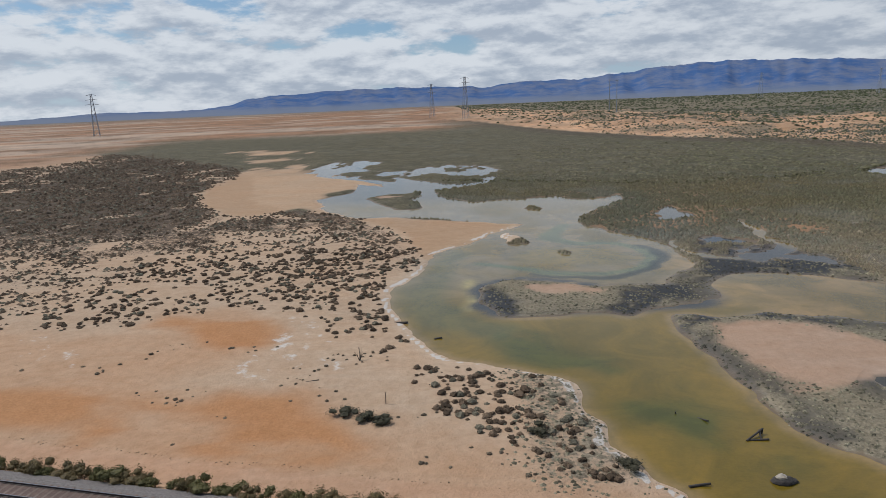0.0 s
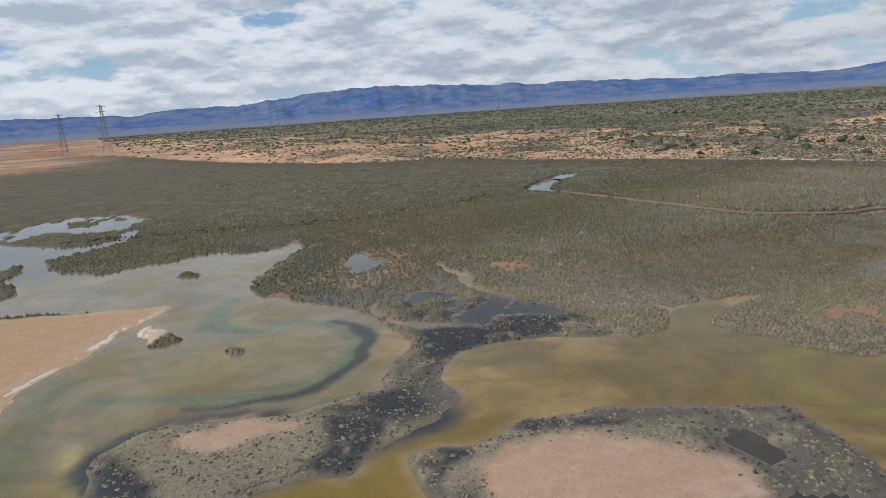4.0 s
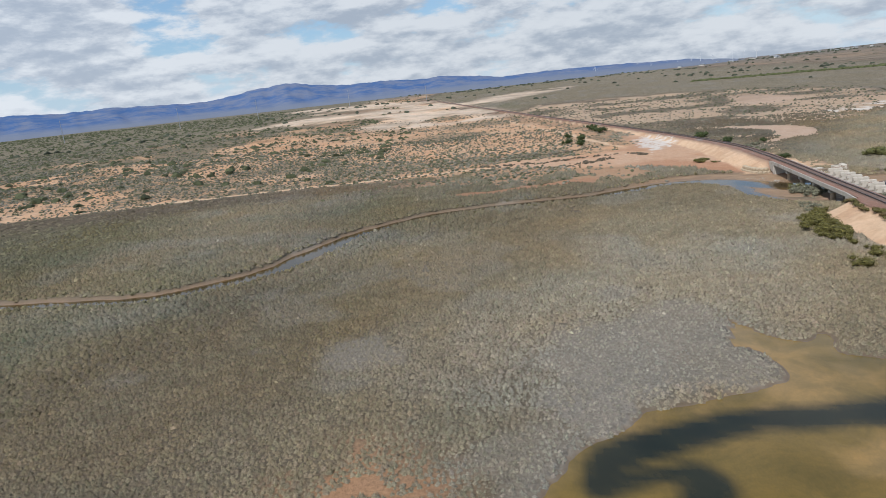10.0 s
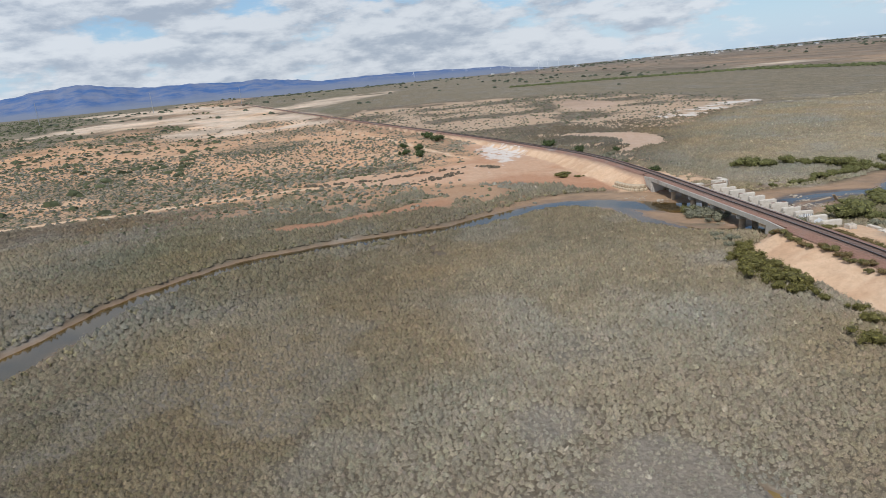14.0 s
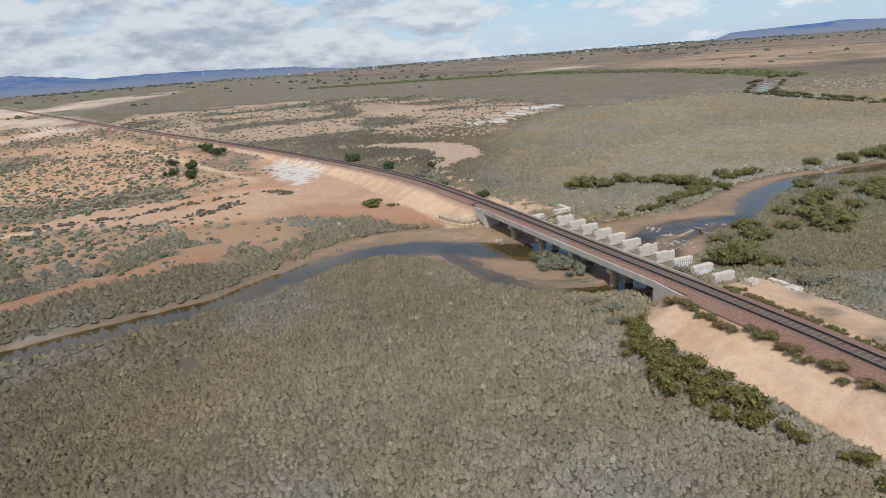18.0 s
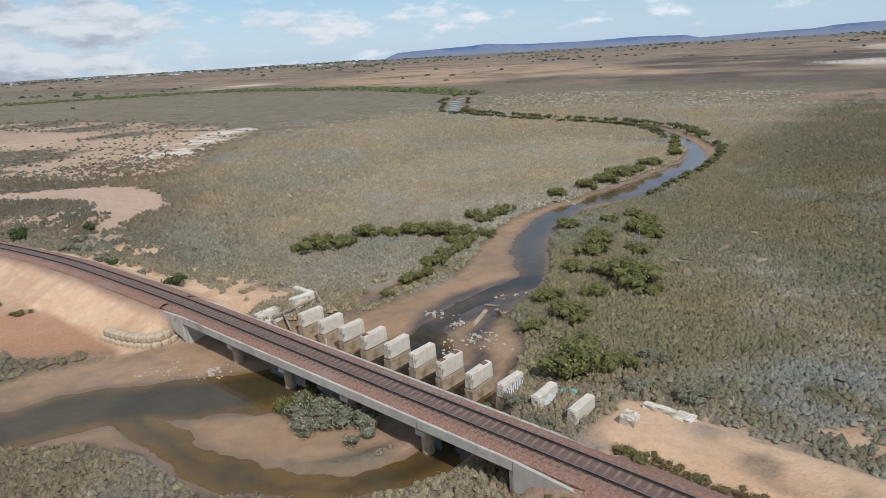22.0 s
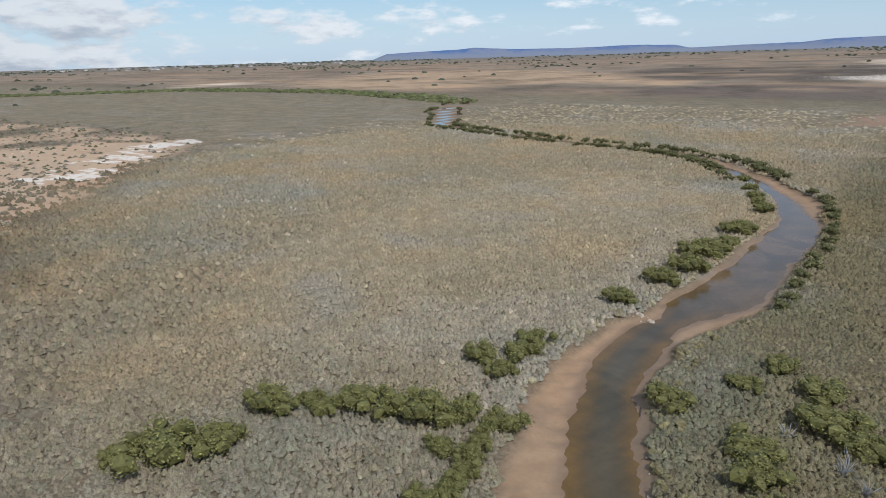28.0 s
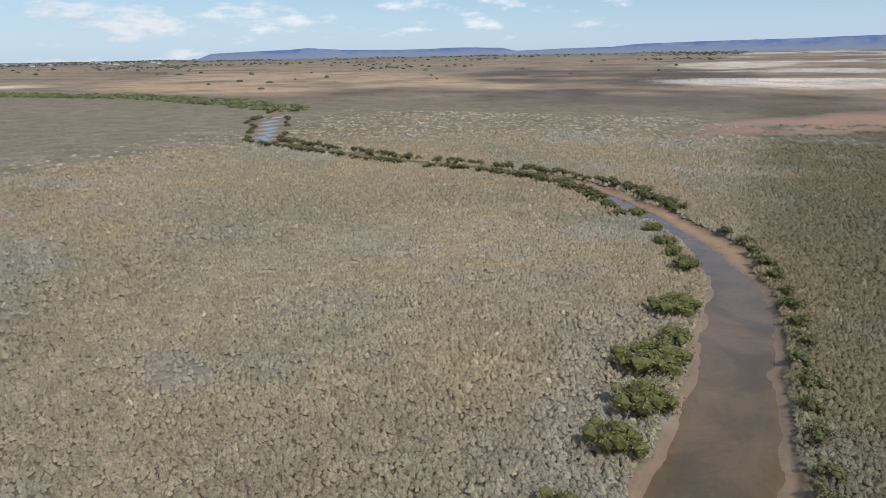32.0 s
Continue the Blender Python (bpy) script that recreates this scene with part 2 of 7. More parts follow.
def varied(name, a, b, scale=1.5, rough=0.85, grain=20.0, bump=0.4, metal=0.0, c=None, stain=0.25, stretch=None):
    """A plain material of two colours with stains, a fine grain and small differences from object to object."""
    m, n = material(name)
    base = n.mix(n.step(n.noise(scale, 6.0, 0.65, stretch=stretch), 0.3, 0.7), a, b)
    if c:
        base = n.mix(n.step(n.noise(stain, 7.0, 0.7), 0.52, 0.68), base, c)
    g = n.noise(grain, 4.0, 0.7)
    base = n.mix(n.step(g, 0.25, 0.75, 0.0, 0.45), base, n.mix(1.0, base, (0.6, 0.58, 0.56), "MULTIPLY"))
    rnd = n.add("ShaderNodeObjectInfo").outputs["Random"]
    base = n.mix(n.math("MULTIPLY", rnd, 0.3), base, n.mix(1.0, base, (0.72, 0.72, 0.72), "MULTIPLY"))
    n.surface(base, rough, metal, n.bump(g, bump, 0.03))
    return m


M_GROUND = ground_material()
M_LAKE = water_material("lake_water", 0.16)
M_CREEK = water_material("creek_water", 0.05)
M_SHRUB = tinted_material("shrub_foliage", 0.9, 0.5, 1.5, 13.0)
M_MARSH = tinted_material("samphire_foliage", 0.9, 0.46, 1.50, 13.0, True)
M_LEAF = tinted_material("mangrove_leaves", 0.6, 0.6, 1.3, 3.0)
M_CONC = varied("bridge_concrete", (0.42, 0.38, 0.33), (0.52, 0.48, 0.42), 0.8, c=(0.30, 0.24, 0.19), stretch=(1, 1, 0.3))
M_OLD = varied("old_pier_concrete", (0.56, 0.48, 0.39), (0.70, 0.63, 0.54), 1.2, c=(0.32, 0.26, 0.20), stain=0.7, bump=0.7)
M_FOOT = varied("old_footing_concrete", (0.33, 0.24, 0.155), (0.44, 0.345, 0.25), 1.4, c=(0.25, 0.17, 0.10), stain=0.8, bump=0.9)
M_BALLAST = varied("ballast_stone", (0.165, 0.082, 0.056), (0.33, 0.185, 0.130), 6.0, grain=9.0, bump=1.0, c=(0.25, 0.215, 0.19), stain=0.06)
M_BALLAST_FINE = varied("dark_ballast_stone", (0.11, 0.066, 0.052), (0.18, 0.112, 0.085), 2.0, grain=9.0, bump=1.0)
M_BALLAST_GREY = varied("grey_ballast_stone", (0.12, 0.10, 0.09), (0.25, 0.215, 0.195), 6.0, grain=9.0, bump=1.0)
M_RAIL = varied("rail_steel", (0.06, 0.045, 0.04), (0.10, 0.07, 0.055), 3.0, 0.5, metal=0.3)
M_RAILTOP = varied("polished_rail_head", (0.26, 0.26, 0.28), (0.34, 0.34, 0.36), 3.0, 0.35, metal=0.7)
M_SLEEPER = varied("sleeper_timber", (0.15, 0.10, 0.078), (0.24, 0.175, 0.14), 1.0, grain=14.0)
M_TIMBER = varied("weathered_timber", (0.24, 0.17, 0.12), (0.38, 0.29, 0.21), 2.0, grain=18.0, stretch=(1, 1, 0.2))
M_DARKWOOD = varied("wet_dark_timber", (0.035, 0.028, 0.022), (0.075, 0.06, 0.05), 2.0)
M_ROCK = varied("creek_rock", (0.34, 0.28, 0.21), (0.50, 0.43, 0.35), 1.0, c=(0.22, 0.17, 0.12), stain=0.5, bump=0.8)
M_BAG = varied("sandbag_concrete", (0.44, 0.34, 0.23), (0.54, 0.44, 0.31), 1.0, c=(0.34, 0.24, 0.15), stain=0.6)
M_RUST = varied("rusted_plate", (0.13, 0.06, 0.04), (0.21, 0.10, 0.07), 4.0)
M_PAINT = varied("white_spray_paint", (0.68, 0.68, 0.68), (0.8, 0.8, 0.8), 4.0)
M_DARKPAINT = varied("dark_spray_paint", (0.10, 0.10, 0.12), (0.16, 0.16, 0.19), 4.0)
M_CYAN = varied("turquoise_plastic", (0.10, 0.45, 0.50), (0.16, 0.55, 0.60), 3.0, 0.5)
M_STEEL = varied("galvanised_steel", (0.30, 0.31, 0.33), (0.40, 0.41, 0.43), 3.0, 0.55, metal=0.3)
M_WHITE = varied("white_painted_steel", (0.68, 0.69, 0.70), (0.78, 0.78, 0.78), 3.0, 0.5)
M_WALLS = varied("far_house_walls", (0.5, 0.46, 0.4), (0.7, 0.66, 0.6), 0.2)


def mountain_material():
    m, n = material("hazy_blue_range")
    # distance haze put into the colour: blue rock, with paler lit slopes at random
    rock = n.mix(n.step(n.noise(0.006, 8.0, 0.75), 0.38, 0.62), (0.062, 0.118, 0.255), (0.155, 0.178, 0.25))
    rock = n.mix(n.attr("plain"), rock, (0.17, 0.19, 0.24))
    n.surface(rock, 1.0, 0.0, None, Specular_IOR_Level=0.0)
    return m


M_RANGE = mountain_material()


# ---- plan: noise, curves and distances ----
TABLE = np.random.default_rng(7).random((256, 256))


def vnoise(x, y, size, seed=0):
    """Smooth value noise, 0 to 1, with cells of that many metres."""
    u, v = np.asarray(x) / size + 37.1 * seed, np.asarray(y) / size + 91.7 * seed
    i, j = np.floor(u).astype(int), np.floor(v).astype(int)
    f, g = u - i, v - j
    f, g = f * f * (3 - 2 * f), g * g * (3 - 2 * g)
    a, b = TABLE[i & 255, j & 255], TABLE[(i + 1) & 255, j & 255]
    c, d = TABLE[i & 255, (j + 1) & 255], TABLE[(i + 1) & 255, (j + 1) & 255]
    return (a * (1 - f) + b * f) * (1 - g) + (c * (1 - f) + d * f) * g


def fbm(x, y, size, octaves=4, seed=0):
    total, amp, norm = 0.0, 1.0, 0.0
    for k in range(octaves):
        total, norm = total + amp * vnoise(x, y, size / 2**k, seed + k), norm + amp
        amp *= 0.55
    return total / norm


def smooth(v, lo, hi):
    t = np.clip((v - lo) / (hi - lo), 0, 1)
    return t * t * (3 - 2 * t)


def spline(points, closed=False, cuts=4):
    """A smooth curve through the points (rows of any length)."""
    p = np.array(points, float)
    k = len(p)
    ids = range(k) if closed else range(k - 1)
    out = []
    for i in ids:
        a, b, c, d = (p[(i - 1) % k], p[i], p[(i + 1) % k], p[(i + 2) % k]) if closed else (p[max(i - 1, 0)], p[i], p[i + 1], p[min(i + 2, k - 1)])
        for s in np.arange(cuts) / cuts:
            out.append(0.5 * (2 * b + (c - a) * s + (2 * a - 5 * b + 4 * c - d) * s * s + (3 * b - a - 3 * c + d) * s**3))
    if not closed:
        out.append(p[-1])
    return np.array(out)


def inside(x, y, points, reach=40.0, cuts=3):
    """Metres inside a smooth closed outline; negative outside, to -reach."""
    p = spline(points, True, cuts)
    sd = np.full(np.shape(x), -reach)
    near = (x > p[:, 0].min() - reach) & (x < p[:, 0].max() + reach) & (y > p[:, 1].min() - reach) & (y < p[:, 1].max() + reach)
    if not near.any():
        return sd
    qx, qy = x[near], y[near]
    best, odd = np.full(qx.shape, 1e12), np.zeros(qx.shape, bool)
    for (ax, ay), (bx, by) in zip(p, np.roll(p, -1, 0)):
        dx, dy = bx - ax, by - ay
        t = np.clip(((qx - ax) * dx + (qy - ay) * dy) / (dx * dx + dy * dy + 1e-12), 0, 1)
        best = np.minimum(best, (qx - ax - t * dx) ** 2 + (qy - ay - t * dy) ** 2)
        if ay != by:
            odd ^= ((ay > qy) != (by > qy)) & (qx < (bx - ax) * (qy - ay) / (by - ay) + ax)
    d = np.sqrt(best)
    sd[near] = np.where(odd, d, -np.minimum(d, reach))
    return sd


def along(x, y, points, reach=25.0, cuts=3):
    """Metres inside a band along a line of (x, y, half width); negative outside."""
    p = spline(points, False, cuts)
    sd = np.full(np.shape(x), -reach)
    m = reach + p[:, 2].max()
    near = (x > p[:, 0].min() - m) & (x < p[:, 0].max() + m) & (y > p[:, 1].min() - m) & (y < p[:, 1].max() + m)
    qx, qy = x[near], y[near]
    best = np.full(qx.shape, -reach)
    for (ax, ay, aw), (bx, by, bw) in zip(p[:-1], p[1:]):
        dx, dy = bx - ax, by - ay
        t = np.clip(((qx - ax) * dx + (qy - ay) * dy) / (dx * dx + dy * dy + 1e-12), 0, 1)
        best = np.maximum(best, aw + (bw - aw) * t - np.hypot(qx - ax - t * dx, qy - ay - t * dy))
    sd[near] = best
    return sd


# ---- plan: the outlines ----
LAKE = [(20, 38), (15.3, 44.3), (13.3, 55), (10.8, 64), (0, 69.8), (-4.6, 79), (-8.6, 90), (-8.4, 98), (-4.3, 110), (-2.6, 121), (6.5, 135), (17, 149),
        (8, 155.5), (-8.5, 164), (-24, 168), (-33, 180), (-40, 205), (-30, 222), (-36, 250), (-62, 290), (-52, 345), (-22, 318), (2, 300), (19, 290),
        (23, 258), (14, 228), (-3, 214), (8, 190), (28, 191), (42, 191), (52, 188), (45, 174), (34, 158), (32.5, 147), (37, 136), (43, 124), (44, 112), (50, 84), (46, 42), (32, 33)]
LAKE_EAST = [(43, 110), (55, 99.5), (66, 91), (73.5, 91.3), (78, 96.5), (86, 97), (92, 92.6), (81.5, 90.6), (78, 86), (79.6, 80), (80.5, 73), (84.5, 70),
             (89.5, 69.4), (94, 65), (101, 61.5), (107.5, 56), (108.3, 51.5), (110.5, 46.6), (114, 43), (124, 44.6), (121, 39), (123.5, 36.2), (118.5, 36),
             (117.2, 32.5), (119, 28), (118, 18), (60, 24)]
ISLES = [
    [(6.6, 101), (13.9, 102.6), (27.3, 96), (32, 91.7), (39, 89), (36, 86.2), (28, 84.2), (23.8, 82), (17, 84.4), (8.7, 84.6), (5, 91)],
    [(30.5, 82), (38, 80.5), (46.2, 80.6), (55, 76), (64.5, 69.3), (63.6, 65.8), (60, 61), (56, 50), (44, 42), (33.2, 44.6), (30.2, 50), (29.7, 57), (28.6, 64), (28.6, 70)],
    [(24, 97), (32, 96.6), (34.4, 100), (38, 104.4), (42.4, 109), (43, 122), (52, 122), (60, 112), (57, 101), (47.6, 100.6), (42, 97.5), (39.4, 94), (38.8, 88.2), (35, 86.8), (30, 88.6), (24, 90)],
    [(-16, 253), (-9.6, 263), (-3.9, 269), (3.1, 258.5), (12.9, 251), (15, 239), (10.8, 232), (2.6, 229.7), (-1.5, 234)],
    [(-23.7, 201), (-19.9, 209), (-12.6, 211), (-7.1, 214.8), (-9.4, 200), (-6.7, 186), (-6.9, 178), (-14, 178.4), (-19, 188.7)],
    [(-38.6, 302), (-32.5, 321), (-18.9, 331), (-4.3, 309), (-6.7, 294), (-23.7, 281)], [(-54.7, 275), (-45.5, 264), (-37.7, 257), (-29.8, 247), (-19.8, 230), (-31, 240.6), (-41, 251)],
    [(-34.6, 260), (-30.2, 272.6), (-19, 251), (-20.8, 244)], [(20.8, 171.7), (24.2, 174.7), (26.2, 170.4), (22.6, 168.5)],
    [(-1.4, 202.5), (0.4, 212.5), (8.1, 217.3), (16, 219.3), (19.9, 230.7), (25.3, 254), (41, 230), (38, 212.5), (30.6, 201), (24.7, 196.4), (15.7, 193), (8.5, 187)],
    [(33.2, 204), (37.5, 210), (48.4, 209), (53, 199.5), (49.7, 189.3), (44.5, 185), (35.2, 187.6)],
    [(12.2, 136.8), (14.4, 140.1), (15.6, 135), (17, 129.1), (12, 128.9)], [(21.7, 121.6), (24.4, 121.1), (23.1, 118.5), (21.3, 118.3)],
    [(97, 39.5), (99.5, 38.5), (99, 36.5), (96.8, 37.4)], [(86, 45), (91, 46.5), (94, 41), (92, 35), (85, 36)],
]
POOLS = [
    [(51.6, 156.9), (55.4, 159.2), (58.4, 165.4), (58.8, 159.3), (59.6, 153.7), (57.4, 150.6), (52.4, 147.5), (50.5, 150.5), (53.1, 153.2)], [(49, 123), (51, 126), (54.4, 129), (57.5, 127.5), (60.2, 121.5), (62.8, 114.6), (66.6, 104.5), (62.8, 106), (59, 110), (55, 108.8), (53, 112), (55, 116), (52, 119)],
    [(45.3, 61.4), (47.5, 60.8), (52.6, 58.6), (50, 55), (47, 53.5), (45, 55.3), (43.9, 57.7)], [(54.3, 67.7), (56.9, 67.5), (55.5, 65.1), (53.2, 64.6)],
    [(126.8, 44.6), (124, 44), (120, 43.2), (121, 45)], [(143, 212), (146, 224), (151, 222), (149, 210)], [(171, 236), (181, 247), (183, 240), (176, 233)],
]
MARSH_CHANNELS = [
    [(79, 95, 1.6), (77.5, 100, 0.9), (77, 105, 0.6)], [(82, 95, 1.8), (86, 97.2, 1.2), (89, 99.6, 0.6)], [(82, 93, 2.0), (88, 92.2, 1.4), (93.4, 93, 0.7)],
    [(66.5, 146, 0.7), (66.2, 139, 1.3), (63.8, 130, 1.6), (64.3, 124, 1.7), (62, 116.5, 2.0), (58, 112.6, 1.8), (54.5, 108.6, 1.3)], [(64.3, 124, 1.3), (68.9, 122.5, 1.2), (72, 119.5, 0.7)],
    [(36, 170, 1.5), (44, 176, 1.2), (52, 182, 1.3), (58, 186, 0.7)], [(52, 110, 1.2), (47, 113, 1.3), (44, 121, 1.0), (46, 128, 0.8)]]
DARK_CHANNEL = [(119, 24, 2.0), (112.5, 30.6, 2.2), (107.5, 36, 1.9), (105.5, 46.4, 1.9), (103, 54, 2.0), (99.5, 59, 2.2), (95.8, 60.5, 1.4), (97, 56.5, 1.0),
                (97.5, 53.2, 1.7), (93.5, 53.5, 1.8), (89.5, 57, 2.0), (86, 58.5, 2.6), (80, 56, 2.0)]
GREEN_ARC = [(6, 114, 1.2), (12.8, 109.4, 1.5), (16.9, 106, 1.5), (21, 104, 1.4), (24.9, 103.4, 1.3), (28.7, 103.9, 1.3), (32.5, 106.7, 1.4), (35.7, 110.8, 1.5), (37.2, 114.4, 1.5), (37.6, 118.2, 1.5),
             (36.6, 122.4, 1.5), (34, 125.6, 1.5), (30.3, 127, 1.6), (25.7, 127.8, 1.9), (21.8, 132.6, 2.2), (24, 139.5, 2.4), (27, 146.5, 1.6)]
ARC_RIM = [(14, 105.6, 0.25), (18.6, 102.9, 0.5), (23.3, 101.2, 0.6), (27.9, 101.4, 0.7), (32, 104, 0.8), (35.8, 108.2, 0.9), (38.2, 111.8, 1.0), (39.3, 115.6, 1.0), (39.3, 120, 0.7), (37.6, 124, 0.3)]
CREEK = [(182, 243, 2.6), (170, 234, 2.4), (150, 221, 3.0), (146.5, 208, 1.8), (147, 180, 1.7), (147.5, 157, 2.0), (147.5, 138, 2.2), (154, 125.5, 2.8), (163, 118, 3.3),
         (176, 114, 3.4), (189, 109.3, 2.9), (200, 102, 2.5), (207, 92, 2.7), (210.5, 80, 3.2), (212, 70, 3.2), (214.2, 60, 3.3), (218.2, 50, 3.3), (223, 41, 3.4),
         (225.4, 33, 3.6), (223.8, 26, 3.9), (219, 20, 3.9), (213.5, 14.5, 3.8), (208, 7, 4.5), (206, 0, 5.5), (207.6, -5, 1.7), (208.4, -10, 1.0), (208.2, -17, 1.2), (207.4, -24, 1.4)]
CREEK_FAR = [(231, -144, 2.2), (237, -155, 1.2), (249, -171, 1.0), (264, -180, 0.9), (285, -185.5, 0.8), (312, -190, 0.8), (342, -199, 0.8),
             (362, -206, 1.0), (377, -214, 2.8), (398, -242, 3.4), (421, -269, 4.2), (431, -285, 3.2), (445, -310, 2.2), (458, -334, 4.0)]
CREEK_SOUTH = [(206.4, -20), (209.2, -20), (208.9, -26.5), (212.5, -31.5), (217.5, -38.3), (221, -45.5), (223.6, -54), (224, -62), (223.3, -67), (223.1, -71), (222.7, -84), (222.3, -97.4),
               (222.7, -117.8), (225.1, -127.5), (234, -148.5), (230, -145), (223.8, -135.5), (217.2, -121.6), (215.3, -111.2), (215.8, -95), (214.9, -85.5), (216.3, -75),
               (220.5, -67.5), (219.6, -61.8), (219, -55.7), (217, -48), (212.3, -39.4), (208.9, -34), (206, -28.4), (204.8, -24)]
MUD_SOUTH = [(219, 2), (218.5, -3.9), (217.2, -8.3), (216.6, -12.3), (215.6, -15.4), (216.3, -20.7), (218.7, -28.9), (222.3, -34.8), (224.1, -40.3), (226.9, -49.4), (226.8, -61), (225.6, -67.6),
             (224.4, -75.4), (223.4, -85.6), (223, -100), (223.3, -116.6), (227, -132.5), (233.1, -145.7), (241, -158), (238, -161), (233.5, -156), (225.6, -147.2), (219.5, -136.6),
             (216.4, -123.3), (214.6, -109.8), (214.6, -96.4), (214.2, -87.5), (213.5, -79.5), (213.8, -74), (216.6, -66.5), (217.8, -60), (216.9, -54), (216.2, -48.2), (211, -38.6),
             (207.4, -32.4), (204.7, -27), (203, -20.5), (202.6, -15.4), (200.6, -11.1), (198, -7.9), (195.9, -5.5), (196, 2)]
ARM = [(217, 22.5, 1.3), (209, 22.3, 1.3), (200.5, 20.8, 1.3), (195, 17.2, 1.3), (192, 12.5, 1.5), (192, 6, 2.2), (197, 1, 2.5), (204, -2, 2.5)]
BANKS = [(182, 243, 3.6), (150, 221, 4.0), (146.5, 208, 2.8), (147, 180, 2.6), (147.5, 157, 2.9), (147.5, 138, 3.1), (154, 125.5, 3.8), (163, 118, 4.3), (176, 114, 4.3),
         (189, 109.3, 3.9), (200, 102, 3.4), (207, 92, 3.6), (210.5, 80, 3.6), (214, 60, 3.8), (218.5, 50, 4.4), (224, 41, 5.0), (227.5, 30, 7.5), (222, 20, 9.5),
         (210, 8, 15), (206.5, -1, 12.5), (207.5, -6, 9.0)]
BANKS_FAR = [(234, -152, 4.2), (239, -159, 3.8), (249, -172, 3.4), (264, -181, 2.8), (285, -186, 2.5), (312, -190.5, 2.4), (342, -199.5, 2.6),
             (362, -206.5, 3.0), (377, -214.5, 4.6), (398, -242, 5.2), (421, -269, 6.4), (431, -285, 5.5), (445, -310, 4.5), (458, -334, 6.0)]
GULLY = [(2, 240, 0.7), (28, 229, 0.7), (57, 217, 0.8), (79, 207, 1.0), (92, 213, 1.2), (106, 212, 1.2), (118, 213, 1.3), (128, 221, 1.2)]
SIDE_CREEK = [(219, -9, 0.8), (220.6, -13.5, 0.8), (219.5, -18, 0.8), (219.8, -22, 0.6)]
DUNE_FOOT = [(-40, 1500), (40, 900), (92, 591), (138, 443), (167, 396), (196, 372), (213, 312), (235, 259), (250, 207), (261, 160), (266, 117), (266, 84), (256, 50), (252, 36),
             (262, 26), (300, 24), (420, 55), (500, 80), (820, 175), (2000, 500), (4900, 1300), (4900, 4900), (-40, 4900)]
TRACK_X = [-4900, -700, -200, -60, -35, -20, 30, 80, 120, 163, 200, 240, 274, 297, 318, 356, 416, 496, 809, 1500, 4900]
TRACK_Y = [1210, 204, 84, 50.2, 44.2, 40.6, 29, 18.6, 12.2, 9.3, 9.05, 9.3, 11.4, 14.6, 19, 27.5, 43, 66, 153, 345, 1290]


def track_y(x):
    """Where the railway runs: a smooth line through the points above."""
    tx, ty = np.array(TRACK_X, float), np.array(TRACK_Y, float)
    slope = np.gradient(ty, tx)
    i = np.clip(np.searchsorted(tx, x) - 1, 0, len(tx) - 2)
    h = tx[i + 1] - tx[i]
    s = np.clip((x - tx[i]) / h, 0, 1)
    return (2 * s**3 - 3 * s**2 + 1) * ty[i] + (s**3 - 2 * s**2 + s) * h * slope[i] + (3 * s**2 - 2 * s**3) * ty[i + 1] + (s**3 - s**2) * h * slope[i + 1]


BANK_X, BANK_Z = [-4900, -100, -20, 60, 130, 165, 260, 300, 400, 800, 4900], [0.6, 0.9, 1.0, 1.6, 2.4, 2.75, 2.75, 2.0, 1.2, 0.8, 0.6]


def bank_z(x):
    """The top of the railway's embankment."""
    return np.interp(x, BANK_X, BANK_Z)


BRIDGE_A, BRIDGE_B = 183.6, 227.6


# ---- plan: fields over one sheet of ground ----
def lattice(mid, far=4900.0, grow=1.075):
    """Grid lines: the given ones, and beyond them ever wider steps."""
    lo, hi = mid[0], mid[-1]
    out, d = [], 1.3
    while sum(out) < far + 400 - hi:
        d *= grow
        out.append(d)
    right = hi + np.cumsum(out)
    left = lo - np.cumsum(out)
    return np.r_[left[::-1], mid, right]


GX = lattice(np.r_[np.arange(-72, -12, 1.2), np.arange(-12, 72, 0.65), np.arange(72, 130, 1.0), np.arange(130, 265, 0.9), np.arange(265, 300, 1.3)])
GY = lattice(np.r_[np.arange(-215, -130, 1.3), np.arange(-130, 42, 0.9), np.arange(42, 135, 0.7), np.arange(135, 235, 1.3)])
X, Y = np.meshgrid(GX, GY, indexing="ij")
wx, wy = X + 2.2 * (fbm(X, Y, 7, 3, 3) - 0.5) * 2, Y + 2.2 * (fbm(X, Y, 7, 3, 9) - 0.5) * 2
lake = np.maximum(inside(wx, wy, LAKE), inside(wx, wy, LAKE_EAST))
for outline in ISLES:
    lake = np.minimum(lake, -inside(wx, wy, outline, 60.0))
lake = np.maximum(lake, along(wx, wy, [(25, 81, 1.2), (31, 84, 1.5), (37, 84.6, 1.6), (44, 83, 3.0), (56, 84, 6.0)]))
braid = 30 * (0.545 - fbm(X, Y * 0.5, 9, 4, 25))
lake = np.minimum(lake, braid + 30 * smooth(Y, 250, 215))
for k, outline in enumerate(POOLS):
    pool = inside(wx, wy, outline, 20)
    lake = np.maximum(lake, np.minimum(pool, 12 * (0.52 - fbm(X, Y, 4, 4, 27))) if k == 1 else pool)
for line in MARSH_CHANNELS:
    lake = np.maximum(lake, along(wx, wy, line, 12.0) - 0.5)
sx, sy = X + 1.1 * (fbm(X, Y, 5, 3, 5) - 0.5) * 2, Y + 1.1 * (fbm(X, Y, 5, 3, 6) - 0.5) * 2
bank = np.maximum(np.maximum(along(sx, sy, BANKS), along(sx, sy, BANKS_FAR)), inside(sx, sy, MUD_SOUTH, 25.0))
